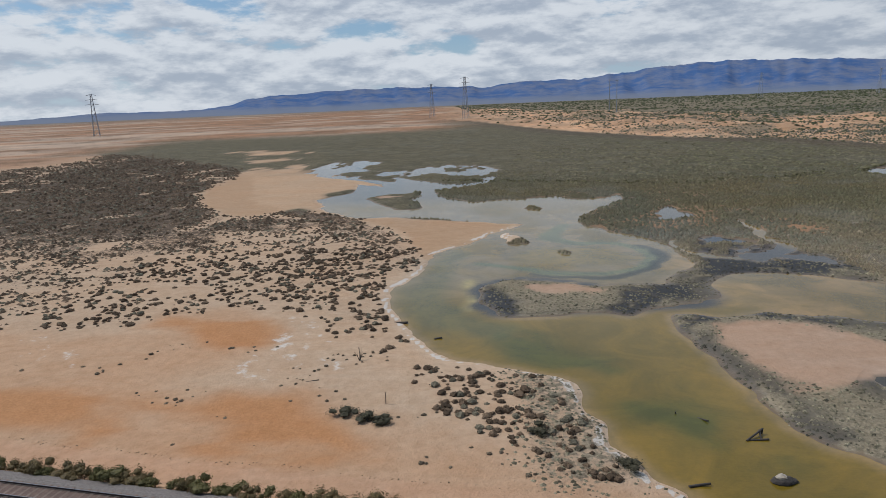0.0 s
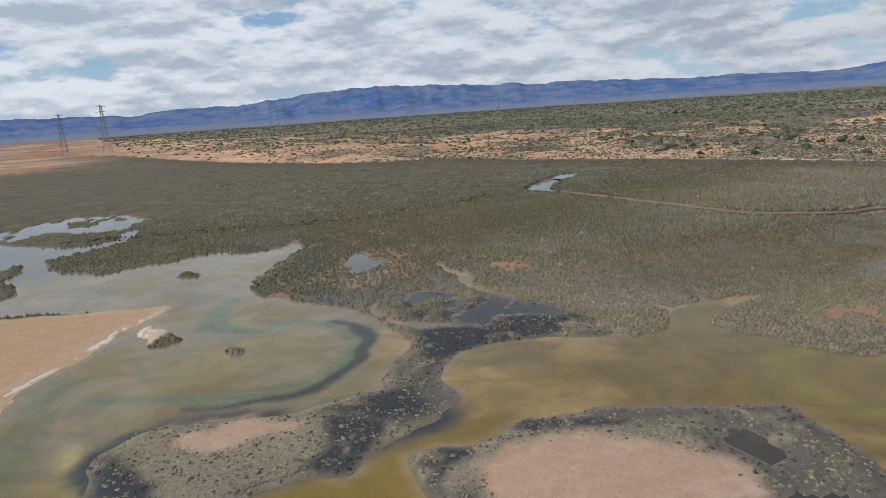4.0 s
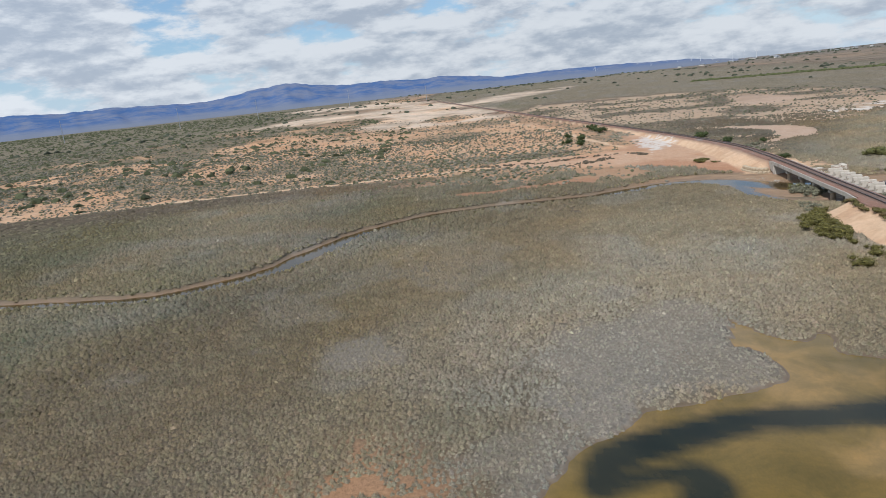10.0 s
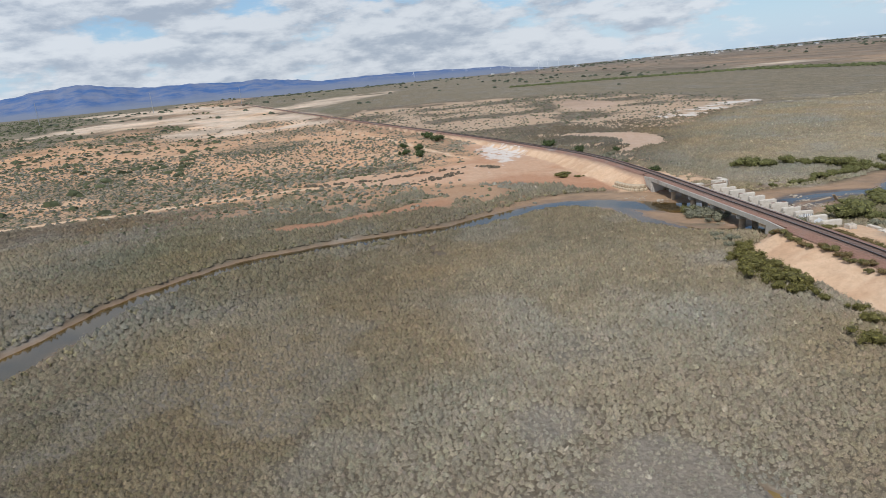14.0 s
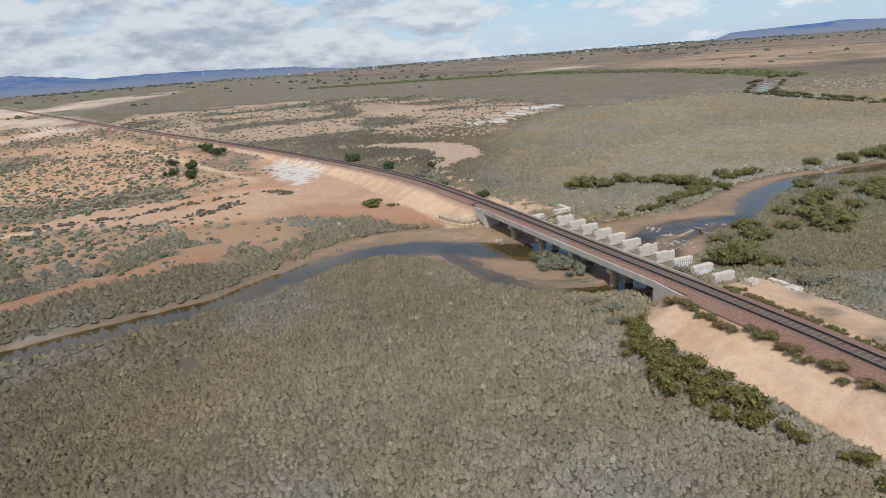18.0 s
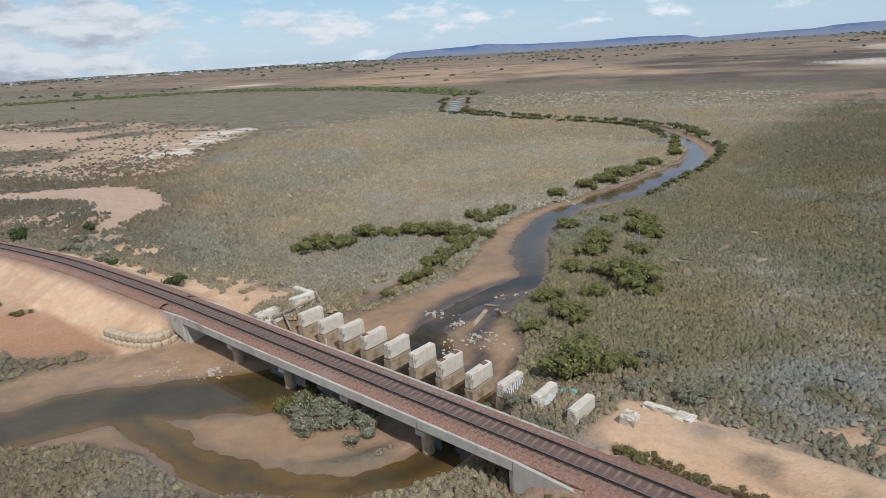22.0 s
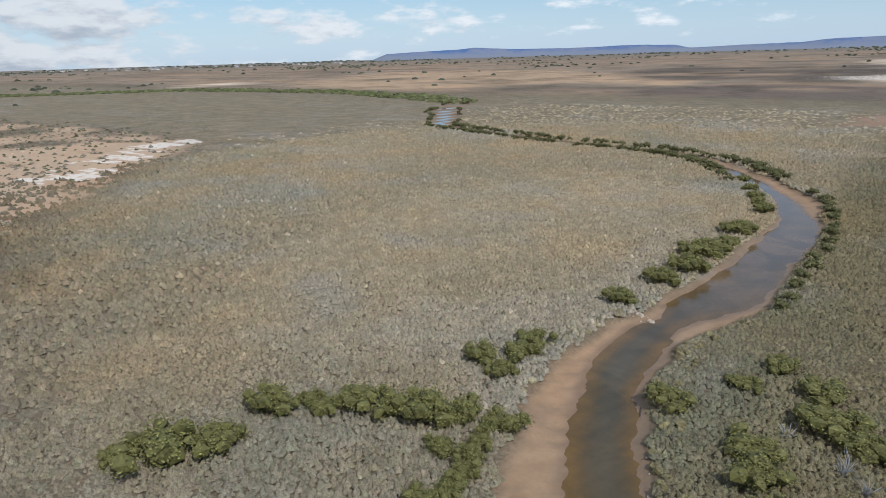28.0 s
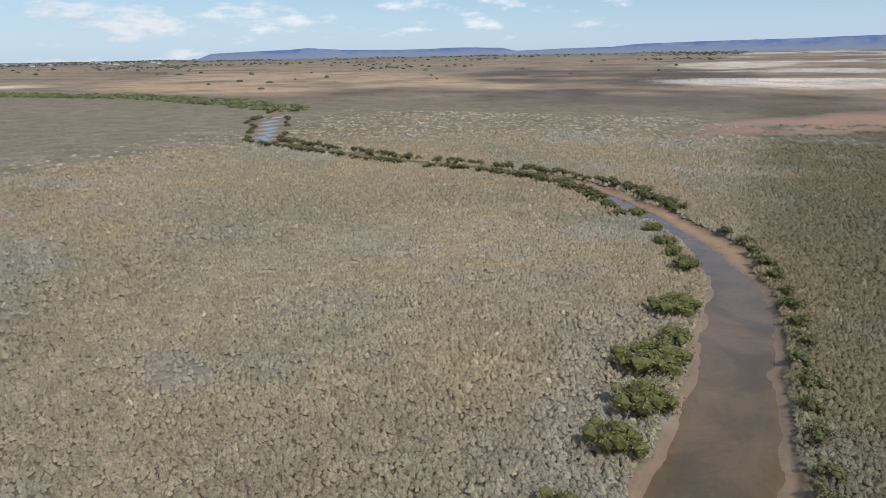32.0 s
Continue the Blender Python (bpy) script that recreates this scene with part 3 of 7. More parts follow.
bank = np.maximum(bank, along(sx, sy, ARM) + 1.2)
bank = np.maximum(bank, along(sx, sy, SIDE_CREEK) + 0.7)
water = np.maximum(np.maximum(np.maximum(along(sx, sy, CREEK), along(sx, sy, CREEK_FAR)), inside(sx, sy, CREEK_SOUTH, 25.0)), np.maximum(along(sx, sy, ARM), along(sx, sy, SIDE_CREEK)))
water = np.minimum(water, -inside(sx, sy, [(212, 20.2), (208, 13.5), (201.7, 10), (195, 12), (196.2, 17), (201.5, 19.6)], 20))
gully = along(sx, sy, GULLY)
dune = inside(wx, wy, DUNE_FOOT, 400.0)
rail_d = Y - track_y(X)

roll = 0.10 * (fbm(X, Y, 6, 3, 1) - 0.5)
Z = roll + 0.12 * smooth(-lake, 0.0, 2.0)
# dunes beyond the marsh
hummock = np.maximum(fbm(X, Y, 26, 4, 21) - 0.42, 0) * 8 * smooth(Y - 0.15 * X, 110, 240) * smooth(dune, 5, 40) * (1 - smooth(dune, 260, 400) * 0.5)
Z += smooth(dune, 0, 25) * 0.5 + smooth(dune, 20, 110) * 2.0 * smooth(Y - 0.15 * X, 60, 220) + hummock * smooth(np.hypot(X - 150, Y - 60), 120, 200)
# creek: banks, mud, bed
edge = 1 - smooth(bank, -0.3, 1.0)
mud = -0.22 - 0.24 * smooth(water, -5, 0) + 0.08 * (fbm(X, Y, 2.2, 3, 31) - 0.5)
Z = Z * edge + (mud - 0.22 * smooth(water, -0.4, 1.2)) * (1 - edge)
Z -= 0.5 * smooth(gully, -0.8, 0.6)
# scour below the old piers
scour = smooth(along(X, Y, [(191, 0, 3.2), (200, 0, 3.6), (219, 0, 3.6)], 12), -3.5, 1.0) * (1 - edge)
Z -= 0.95 * scour
# lake: gently shelving bed
Z = np.where(lake > -2, np.minimum(Z, np.where(lake > 0, -0.13 - 0.10 * np.minimum(lake, 4), -0.13 + 0.16 * np.minimum(-lake, 1.6) + roll)), Z)
# embankment, broken off at the bridge
top = bank_z(X)
side = np.abs(rail_d + 0.3 * (fbm(X, Y, 5, 3, 41) - 0.5))
gap = np.minimum(X - (BRIDGE_A - 0.9), BRIDGE_B + 1.5 - X)
recess = np.where(X < 205, np.maximum(X - (BRIDGE_A - 5.0), 0), np.where(rail_d < 0, np.maximum(BRIDGE_B + 4.5 - X, 0), 0)) * smooth(side, 1.9, 2.6)
away = np.hypot(np.maximum(side - 2.3, 0), np.maximum(gap, 0) * 12.0) + recess
slope_z = top - np.maximum(away - 0.2, 0) * np.where(rail_d > 0, 0.52, 0.55) + 0.25 * (fbm(X, Y, 1.8, 3, 43) - 0.5) * smooth(away, 0.3, 2.0)
toe = inside(X, Y, [(236.6, 16.6), (232.4, 15.9), (230.5, 15.2), (229.2, 14.1), (228.9, 12.8), (229.0, 11.4), (228.6, 9), (262, 9), (262, 17.5), (245, 17.2)], 12)
slope_z = np.where((X > 220) & (X < 243) & (rail_d > 0.5), np.minimum(slope_z, 0.0 + np.maximum(toe - 0.2, 0) * 2.2), slope_z)
Z = np.maximum(Z, slope_z)
on_bank = smooth(slope_z - Z, -0.25, 0.0)
# the old line's stub banks beside the bridge
for bx0, bx1 in ((150.0, 182.6), (226.5, 262.0)):
    box = np.maximum(np.maximum(bx0 - X, X - bx1), np.abs(Y + 0.5) - 2.6)
    stub = 0.9 - np.maximum(box, 0) * 0.45 + 0.3 * (fbm(X, Y, 2.5, 3, 47) - 0.5)
    Z = np.maximum(Z, np.where(stub > -0.5, stub, -9))
LAKE_Z, CREEK_Z = -0.12, -0.48

# ---- plan: soils and plants ----
def blend(base, colour, weight):
    return base * (1 - weight[..., None]) + np.array(colour) * weight[..., None]


def zone(outline, soft=3.0, reach=40.0):
    return smooth(inside(wx, wy, outline, reach), -soft, soft)


def plot(outline, soft=0.5):
    """Like zone, for small shapes whose outline is kept."""
    return smooth(inside(X, Y, outline, 30.0) + 0.5 * (fbm(X, Y, 2.5, 3, 110) - 0.5), -soft, soft)


far_r = np.hypot(X - 150, Y - 40)
patch = fbm(X, Y, 30, 4, 51)
streak = fbm(X * 0.35 + Y * 0.1, Y, 60, 4, 53)
soil = np.zeros(X.shape + (3,)) + np.array((0.150, 0.122, 0.088))
wilt = 0.45 * smooth(fbm(X, Y, 13, 4, 33), 0.60, 0.70)
for o in ([(122.7, 66.5), (126.6, 64), (126.7, 59.6), (133, 56), (135.4, 51.7), (132.3, 46.3), (127.4, 44.7), (122.6, 47.4), (122, 56.5)], [(140, 57.5), (142, 55.4), (141, 53.4), (138.8, 54.5), (138.4, 56.8)],
          [(110, 65), (125, 66), (130.5, 59), (132, 49), (119, 43.5), (113.6, 43.3), (110.7, 48), (111, 56), (104, 61)], [(120.8, 91.6), (124.8, 89.3), (123.5, 84.4), (117.4, 83.6), (116, 89)],
          [(273, -74.8), (266.3, -76.3), (262.9, -75.8), (261.5, -73.2), (267.9, -71.6)], [(266, -49.4), (263.5, -55.6), (257.3, -52), (255.7, -45.8), (260, -45.4)]):
    wilt = np.maximum(wilt, smooth(inside(wx, wy, o, 12) + 6 * (fbm(X, Y, 5, 4, 32) - 0.5), -2.0, 2.0) * 0.9)
soil = blend(soil, (0.255, 0.228, 0.192), smooth(wilt, 0.15, 0.6))
veg = np.full(X.shape, 0.9)
plant = np.zeros(X.shape + (3,)) + np.array((0.190, 0.157, 0.108))
plant = blend(plant, (0.200, 0.168, 0.120), smooth(-Y, -10, 50) * smooth(X, 203, 236) * (0.45 + 0.55 * smooth(fbm(X, Y, 34, 4, 52), 0.36, 0.62)))
plant = blend(plant, (0.125, 0.112, 0.070), smooth(X, 224, 212) * smooth(-Y, 0, 16) * 0.8)
salt, wet = np.zeros(X.shape), np.zeros(X.shape)

# western sand flat beside the railway
west = zone([(-300, 60), (-60, 44), (20, 26), (25, 44), (19, 62), (6, 73), (1, 86), (1, 98), (3, 113), (7, 124), (20, 145), (-10, 163), (-30, 178), (-60, 200), (-110, 330), (-300, 500), (-420, 300)], 1.5)
soil = blend(soil, (0.545, 0.415, 0.305), west)
orange = np.maximum(zone([(-42, 85), (-41, 90), (-33.5, 92), (-26, 87), (-23, 81), (-23, 75), (-28, 74), (-35, 80)], 2.5),
                    zone([(-120, 70), (-50, 66), (-44, 68.5), (-35, 65.5), (-27, 60), (-22, 63.5), (-16.5, 61.6), (-13, 56.5), (-8, 51), (2, 43), (-23, 47), (-36, 53), (-44, 56.6), (-120, 58)], 2.5))
orange *= 0.35 + 0.65 * smooth(fbm(X * 0.5 + Y * 0.3, Y, 9, 5, 57), 0.34, 0.56)
orange = np.maximum(orange, 0.35 * zone([(-120, 50), (-75, 84), (-52, 82), (-30, 83), (-25, 73), (-30, 64), (-14, 58), (0, 51), (17, 40), (16, 30), (-60, 44)], 5.0))
soil = blend(soil, (0.50, 0.265, 0.13), orange * west)
beside = smooth(rail_d, 3.0, 4.0) * smooth(rail_d, 9.0, 7.6)
soil = blend(soil, (0.56, 0.37, 0.255), beside * west * 0.85)
salt += 0.62 * zone([(44.7, 62), (44.6, 58.6), (45, 56), (44, 53.6), (42.6, 55), (43, 59)], 0.8) + 0.40 * zone([(-25.8, 75), (-24, 87.7), (-19, 88), (-13, 77.5), (-10, 67), (-14.4, 63), (-18.4, 64.5), (-21.7, 63.4), (-27, 68)], 3) + 0.36 * zone([(-61, 83), (-53, 84), (-37, 72.5), (-41, 69.6), (-53, 70.7)], 3)
thicket = zone([(-470, 250), (-265, 385), (-233, 407), (-320, 816), (-379, 1146), (-224, 854), (-107, 353), (-87, 270), (-85, 221), (-58, 176), (-45, 187), (-22, 164), (-8.6, 134), (-3, 116), (-5, 110), (-9.8, 103),
                (-9.2, 86), (-11.4, 77), (-19, 87), (-32, 92.6), (-41, 90), (-52, 86), (-63, 85), (-110, 88), (-300, 130)], 3.0)
dense = zone([(-420, 240), (-198, 286), (-181, 325), (-237, 601), (-254, 764), (-103, 322), (-90, 222), (-60, 172), (-45, 135), (-52, 117), (-63, 107), (-75, 102), (-120, 104), (-260, 150)], 9.0)
dense = np.maximum(dense * smooth(fbm(X, Y, 22, 4, 59), 0.28, 0.5), 0.9 * zone([(-44, 185), (-22, 165), (-8.6, 134), (-2.6, 117), (-5.3, 110.7), (-10.4, 111.5), (-17.8, 130), (-31, 150.5)], 2.0))
scrub = np.maximum(thicket * (0.52 + 0.42 * smooth(fbm(X, Y, 14, 4, 58), 0.35, 0.62)), dense)
shore_scrub = zone([(-10.4, 110.7), (-8.6, 99.8), (-9.9, 86), (-7, 77), (-2.6, 69), (3.6, 64.7), (9.3, 62), (12.3, 56.7), (13.4, 48.5), (14.2, 43.6), (11.9, 43), (8.4, 44.7), (7.3, 49), (2.7, 51), (-1.3, 58),
                    (-2.5, 63), (-7, 68), (-11.4, 77.3), (-14.8, 92)], 1.5)
grove = zone([(-2.5, 64.5), (3.6, 64.7), (9.2, 61.4), (11, 55.7), (12.7, 47.7), (13.6, 43), (10.7, 43), (9, 48), (4.6, 50), (2.3, 53), (-1.8, 59)], 1.5)
veg = veg * (1 - west) + scrub * west * (0.5 + 0.4 * smooth(Y, 95, 220))
plant = blend(plant, (0.062, 0.046, 0.035), west)
# sand spits along the shore
spit = np.maximum(zone([(-42.8, 186), (-58, 176), (-85, 221), (-94, 294), (-101, 344), (-150, 455), (-80, 420), (-60, 345), (-57.9, 292), (-41, 266), (-20, 230), (-33, 225), (-40, 212), (-34, 195), (-32, 176)], 2.0),
                  zone([(-2.6, 116), (-6, 128), (-12, 148), (-21.8, 163.4), (-13, 163), (1.4, 157.5), (19.7, 152), (15, 148), (9.7, 136), (4.5, 130), (-0.2, 128)], 1.2))
spit *= 1 - 0.9 * smooth(Y, 270, 320) * smooth(fbm(X, Y, 22, 4, 65), 0.38, 0.5)
soil = blend(soil, (0.47, 0.33, 0.22), spit)
veg *= 1 - 0.9 * spit
# islands in the lake: tan crust in a dark rim
flats = np.zeros(X.shape)
for o in ([(34, 76.6), (40, 77.6), (49.5, 73), (51, 66), (46, 60), (38, 58), (34, 58.5), (33, 64), (32.2, 74)], [(12, 99), (20.3, 98), (24, 94.6), (20.6, 93), (13, 95.6)], [(-20, 206), (-13, 202), (-20, 200)]):
    flats = np.maximum(flats, smooth(inside(wx, wy, o) + 5 * (fbm(X, Y, 4, 3, 62) - 0.5), -1.2, 1.2))
rim = smooth(lake, -6.5, -1.5) * smooth(X, 2, 8) * smooth(Y, 118, 98) * smooth(X, 74, 62)
rim *= 1 - 0.75 * smooth(X, 38, 34) * smooth(Y, 80, 84)
black = np.maximum(rim * 0.72, zone([(38, 97), (41, 105), (45, 112), (48, 124), (54, 129), (59, 124), (64, 115), (69, 105), (66, 98), (56, 97.5), (48, 98), (47, 93), (42, 97), (38, 94), (38, 88), (33, 87), (27, 94), (33, 97)], 2.5))
for o in ([(5, 102), (8, 99), (9, 92), (10.5, 85), (7, 85), (5, 90)], [(26.9, 93), (31.3, 90), (30.5, 87), (25, 82), (20, 84), (24.7, 87.6)], [(29.6, 82), (36, 83), (44, 80), (50, 76), (44, 76.5), (35.5, 79), (30, 76)]):
    black = np.maximum(black, 1.1 * zone(o, 1.2))
black *= smooth(fbm(X, Y, 2.6, 4, 61) * 0.6 + fbm(X, Y, 9, 3, 60) * 0.4, 0.31, 0.47) * (1 - west)
soil = blend(soil, (0.29, 0.245, 0.17), smooth(X, 3, 8) * smooth(X, 72, 66) * smooth(Y, 132, 118) * smooth(Y, 38, 46) * (lake < 0) * (1 - west))
soil = blend(soil, (0.030, 0.031, 0.035), np.clip(black, 0, 1))
soil = blend(soil, (0.43, 0.295, 0.21), flats)
veg *= 1 - 0.72 * np.clip(black, 0, 1)
plant = blend(plant, (0.075, 0.068, 0.058), np.clip(black, 0, 1) * 0.55)
veg *= 1 - flats
isle = (smooth(X, 3, 8) * smooth(X, 68, 64) * smooth(Y, 106, 100) * smooth(Y, 38, 46)) * (lake < 0)
veg = np.maximum(veg, 0.62 * isle * (1 - flats) * (1 - np.clip(black, 0, 1) * 0.55))
plant = blend(plant, (0.235, 0.205, 0.15), isle * 0.8 * (1 - np.clip(black, 0, 1)))
# reddish bare patches in the marsh
bare = np.zeros(X.shape)
for o in ([(71, 137), (75, 151), (80, 141), (81, 127), (73, 122)], [(96, 87), (102, 82), (97, 73), (89, 75), (87, 82)]):
    bare = np.maximum(bare, zone(o, 5.0) * smooth(fbm(X, Y, 4, 4, 63), 0.38, 0.6))
margin = smooth(lake, -45, -12) * smooth(Y, 110, 140) * smooth(X, 20, 30) * smooth(X, 90, 70) * smooth(Y, 230, 185) * 0.8
bare = np.maximum(bare, margin * 0.85 * smooth(fbm(X, Y, 7, 4, 64), 0.38, 0.62))
soil = blend(soil, (0.34, 0.205, 0.12), bare)
veg *= 1 - 0.6 * bare
# grey patches of dying samphire
grey = smooth(fbm(X, Y, 22, 3, 66), 0.56, 0.72) * 0.5 + 0.6 * wilt
plant = blend(plant, (0.215, 0.195, 0.165), np.clip(grey, 0, 0.85) * (1 - west))
green = smooth(fbm(X, Y, 60, 3, 68), 0.45, 0.66) * smooth(Y, 60, 140) * smooth(X, 60, 110)
plant = blend(plant, (0.125, 0.122, 0.068), np.clip(green, 0, 1) * 0.55 * (1 - west))
plant = blend(plant, (0.092, 0.083, 0.050), smooth(Y - 0.25 * X, 92, 150) * 0.78 * (1 - west))
# dune belt to the north and east, with a dark foot and a pale track along it
in_dune = smooth(dune, 0, 8)
soil = blend(soil, (0.56, 0.345, 0.21), in_dune)
soil = blend(soil, (0.58, 0.395, 0.26), in_dune * smooth(fbm(X, Y, 18, 4, 71), 0.50, 0.70))
soil = blend(soil, (0.36, 0.255, 0.17), in_dune * smooth(fbm(X, Y, 7, 4, 107), 0.42, 0.62) * 0.45)
veg = veg * (1 - in_dune) + in_dune * (0.29 + 0.36 * smooth(fbm(X, Y, 45, 4, 73) + 0.0002 * dune, 0.36, 0.62) + 0.45 * smooth(dune, 150, 380))
plant = blend(plant, (0.145, 0.13, 0.092), in_dune)
foot = smooth(dune, -34, -6) * (1 - in_dune) * smooth(Y, 80, 140)
sandy_foot = smooth(dune, -40, -8) * (1 - in_dune) * smooth(Y, 150, 105) * smooth(Y, 30, 45)
soil = blend(soil, (0.38, 0.245, 0.155), sandy_foot)
veg *= 1 - 0.85 * sandy_foot * smooth(fbm(X, Y, 5, 4, 75), 0.34, 0.5)
soil = blend(soil, (0.20, 0.135, 0.10), foot * 0.8)
plant = blend(plant, (0.085, 0.066, 0.05), foot * 0.7)
lane = smooth(1.6 - np.abs(dune - 7 - 9 * smooth(Y, 150, 70)), 0, 1.2) * smooth(Y, 35, 50) * smooth(Y, 260, 200)
soil = blend(soil, (0.60, 0.46, 0.33), lane)
veg *= 1 - lane
# pale pads and salt by the bridge
pad = zone([(232, 16), (241, 24), (256, 35), (262, 48), (268, 62), (283, 88), (292, 80), (296, 50), (320, 36), (352, 38), (360, 28), (330, 17), (290, 10), (240, 8)], 3.0)
soil = blend(soil, (0.50, 0.335, 0.23), pad)
soil = blend(soil, (0.43, 0.245, 0.15), pad * smooth(fbm(X, Y, 16, 4, 72), 0.46, 0.62) * 0.8)
salt += 0.62 * zone([(343, 35), (349, 28), (318, 20), (304, 21), (294, 29), (299, 36), (318, 39)], 7) + 0.36 * zone([(268, 38), (285, 66), (296, 50), (290, 26)], 8)
red = np.maximum(zone([(228.5, 13), (236, 22), (250, 33), (262, 44), (266, 30), (246, 15)], 3), zone([(228, 81), (231, 74), (234, 62), (238, 55), (243, 56), (240, 66), (234, 80), (231, 96), (226, 92)], 1.2))
soil = blend(soil, (0.38, 0.205, 0.125), red * 0.7)
veg *= (1 - pad * 0.97) * (1 - red)
# beyond the railway: speckled flat, salt crust and pans
flatE = zone([(262, -2), (300, 6), (420, 34), (620, 100), (800, 80), (700, -80), (560, -130), (430, -128), (372, -80), (330, -42), (300, -28), (282, -10)], 10, 60)
soil = blend(soil, (0.43, 0.325, 0.235), flatE)
veg = veg * (1 - flatE) + (0.40 + 0.35 * smooth(fbm(X, Y, 35, 4, 76), 0.4, 0.6)) * flatE
plant = blend(plant, (0.085, 0.068, 0.05), flatE * 0.8)
panE = np.maximum(zone([(289, -6), (298, -18), (304, -25), (320, -29), (337, -28), (352, -14), (357, 1), (335, -14), (307, -13)], 2), zone([(592, -66), (518, -85), (472, -59), (484, -44)], 6))
soil = blend(soil, (0.46, 0.34, 0.26), panE * 0.9)
veg *= 1 - panE
salt += 0.64 * zone([(394, -56), (374, -58), (373, -71), (390, -89), (413, -114), (420, -130), (439, -130), (437, -112), (421, -90), (407, -71)], 4) * smooth(fbm(X * 0.5 - Y * 0.2, Y, 5, 4, 106), 0.30, 0.5) + 0.5 * zone([(365, -104), (384, -122), (375, -128), (344, -107)], 4) + 0.42 * zone([(480, -80), (467, -87), (421, -73), (426, -64)], 8)
redE = zone([(300, -30), (340, -40), (380, -66), (350, -90), (316, -62), (290, -40)], 8) * smooth(fbm(X, Y, 10, 4, 77), 0.42, 0.66) * 0.6
soil = blend(soil, (0.36, 0.22, 0.14), redE)
veg *= 1 - 0.5 * redE
rusty = zone([(345, -26), (372, -58), (402, -110), (444, -140), (400, -156), (346, -112), (306, -62), (286, -36)], 10) * smooth(fbm(X, Y, 9, 4, 88), 0.42, 0.6)
plant = blend(plant, (0.205, 0.155, 0.09), rusty * 0.4)
# dusty ground round the bridge's ends and the old line
dust = smooth(np.maximum(1.6 - np.maximum(np.maximum(150 - X, X - 183), np.abs(Y + 0.5) - 4.5), 1.6 - np.maximum(np.maximum(227 - X, X - 275), np.abs(Y + 0.5) - 5.5)), 0, 3)
soil = blend(soil, (0.55, 0.39, 0.265), dust * smooth(fbm(X, Y, 6, 4, 79), 0.25, 0.5))
veg *= 1 - np.where(X < 205, 0.9, 0.75 * (0.45 + 0.55 * smooth(X, 253, 229))) * dust
soil = blend(soil, (0.61, 0.44, 0.305), on_bank)
soil = blend(soil, (0.52, 0.35, 0.23), on_bank * smooth(fbm(X * 2.2, Y * 0.5, 5, 4, 78), 0.45, 0.65) * 0.8)
soil = blend(soil, (0.30, 0.20, 0.15), smooth(side, 3.6, 2.6))
veg *= 1 - on_bank
# southern and western distance in bands
south = smooth(-Y, 300, 460)
tone = blend(np.zeros(X.shape + (3,)) + np.array((0.235, 0.19, 0.145)), (0.30, 0.215, 0.15), smooth(fbm(X * 0.5, Y, 40, 4, 81), 0.5, 0.62))
# dark patch of cloud shadow put into the tone, along with dark streaks
tone = blend(tone, (0.13, 0.105, 0.085), np.maximum(zone([(400, -400), (385, -545), (330, -650), (250, -560), (150, -480), (200, -380), (300, -380)], 25, 80) * smooth(streak, 0.36, 0.5), smooth(streak, 0.56, 0.66) * 0.7))
soil = soil * (1 - south[..., None]) + tone * south[..., None]
mauve = zone([(236, -300), (205, -345), (110, -410), (-60, -500), (-300, -460), (0, -330), (130, -300), (185, -285)], 10, 60)
mauve = mauve * smooth(fbm(X, Y, 25, 5, 86), 0.3, 0.55)
soil = blend(soil, (0.27, 0.20, 0.165), mauve)
veg *= 1 - mauve
salt += 0.55 * smooth(fbm(X * 0.25, Y, 60, 4, 83), 0.44, 0.56) * smooth(-Y, 480, 560) * smooth(X, 400, 280)
redS = zone([(150, -275), (180, -300), (212, -282), (240, -272), (236, -300), (200, -350), (150, -390), (90, -380), (80, -300)], 14) * smooth(fbm(X, Y, 12, 4, 85), 0.36, 0.55)
soil = blend(soil, (0.31, 0.195, 0.135), redS * 0.8)
veg = veg * (1 - south) + south * 0.45 * (1 - mauve)
veg *= 1 - 0.7 * redS
plant = blend(plant, (0.115, 0.10, 0.068), south)
north = np.maximum(smooth(Y, 520, 760) * smooth(X, 140, -60), smooth(-X, 180, 330) * smooth(Y, 60, 120))
tone = blend(np.zeros(X.shape + (3,)) + np.array((0.32, 0.185, 0.112)), (0.43, 0.33, 0.255), smooth(streak, 0.5, 0.64))
soil = soil * (1 - north[..., None]) + tone * north[..., None]
veg = veg * (1 - north) + north * 0.45
# eastern plain: long pale claypans between scrub
plain = smooth(X, 480, 900) * smooth(dune, -40, 200)
soil = soil * (1 - plain[..., None]) + blend(np.zeros(X.shape + (3,)) + np.array((0.22, 0.165, 0.115)), (0.56, 0.44, 0.33), smooth(fbm(X * 0.3, Y, 60, 4, 87), 0.5, 0.6)) * plain[..., None]
claypan = np.maximum(zone([(850, 172), (1000, 230), (1400, 520), (1900, 900), (2150, 900), (1750, 480), (1450, 330), (1100, 240)], 22, 120), zone([(560, 150), (700, 240), (900, 345), (980, 335), (930, 250), (820, 180)], 14, 80))
claypan = np.maximum(claypan, zone([(656, 249), (888, 168), (620, 112), (562, 205)], 14, 80))
claypan = np.maximum(claypan, 0.8 * zone([(960, 180), (1400, 230), (1700, 60), (1500, 40), (1250, 110)], 22, 100))
claypan = np.maximum(claypan, zone([(796, 452), (850, 381), (912, 312), (1000, 235), (1100, 150), (1240, 120), (1180, 266), (1073, 384), (1063, 483)], 20, 100))
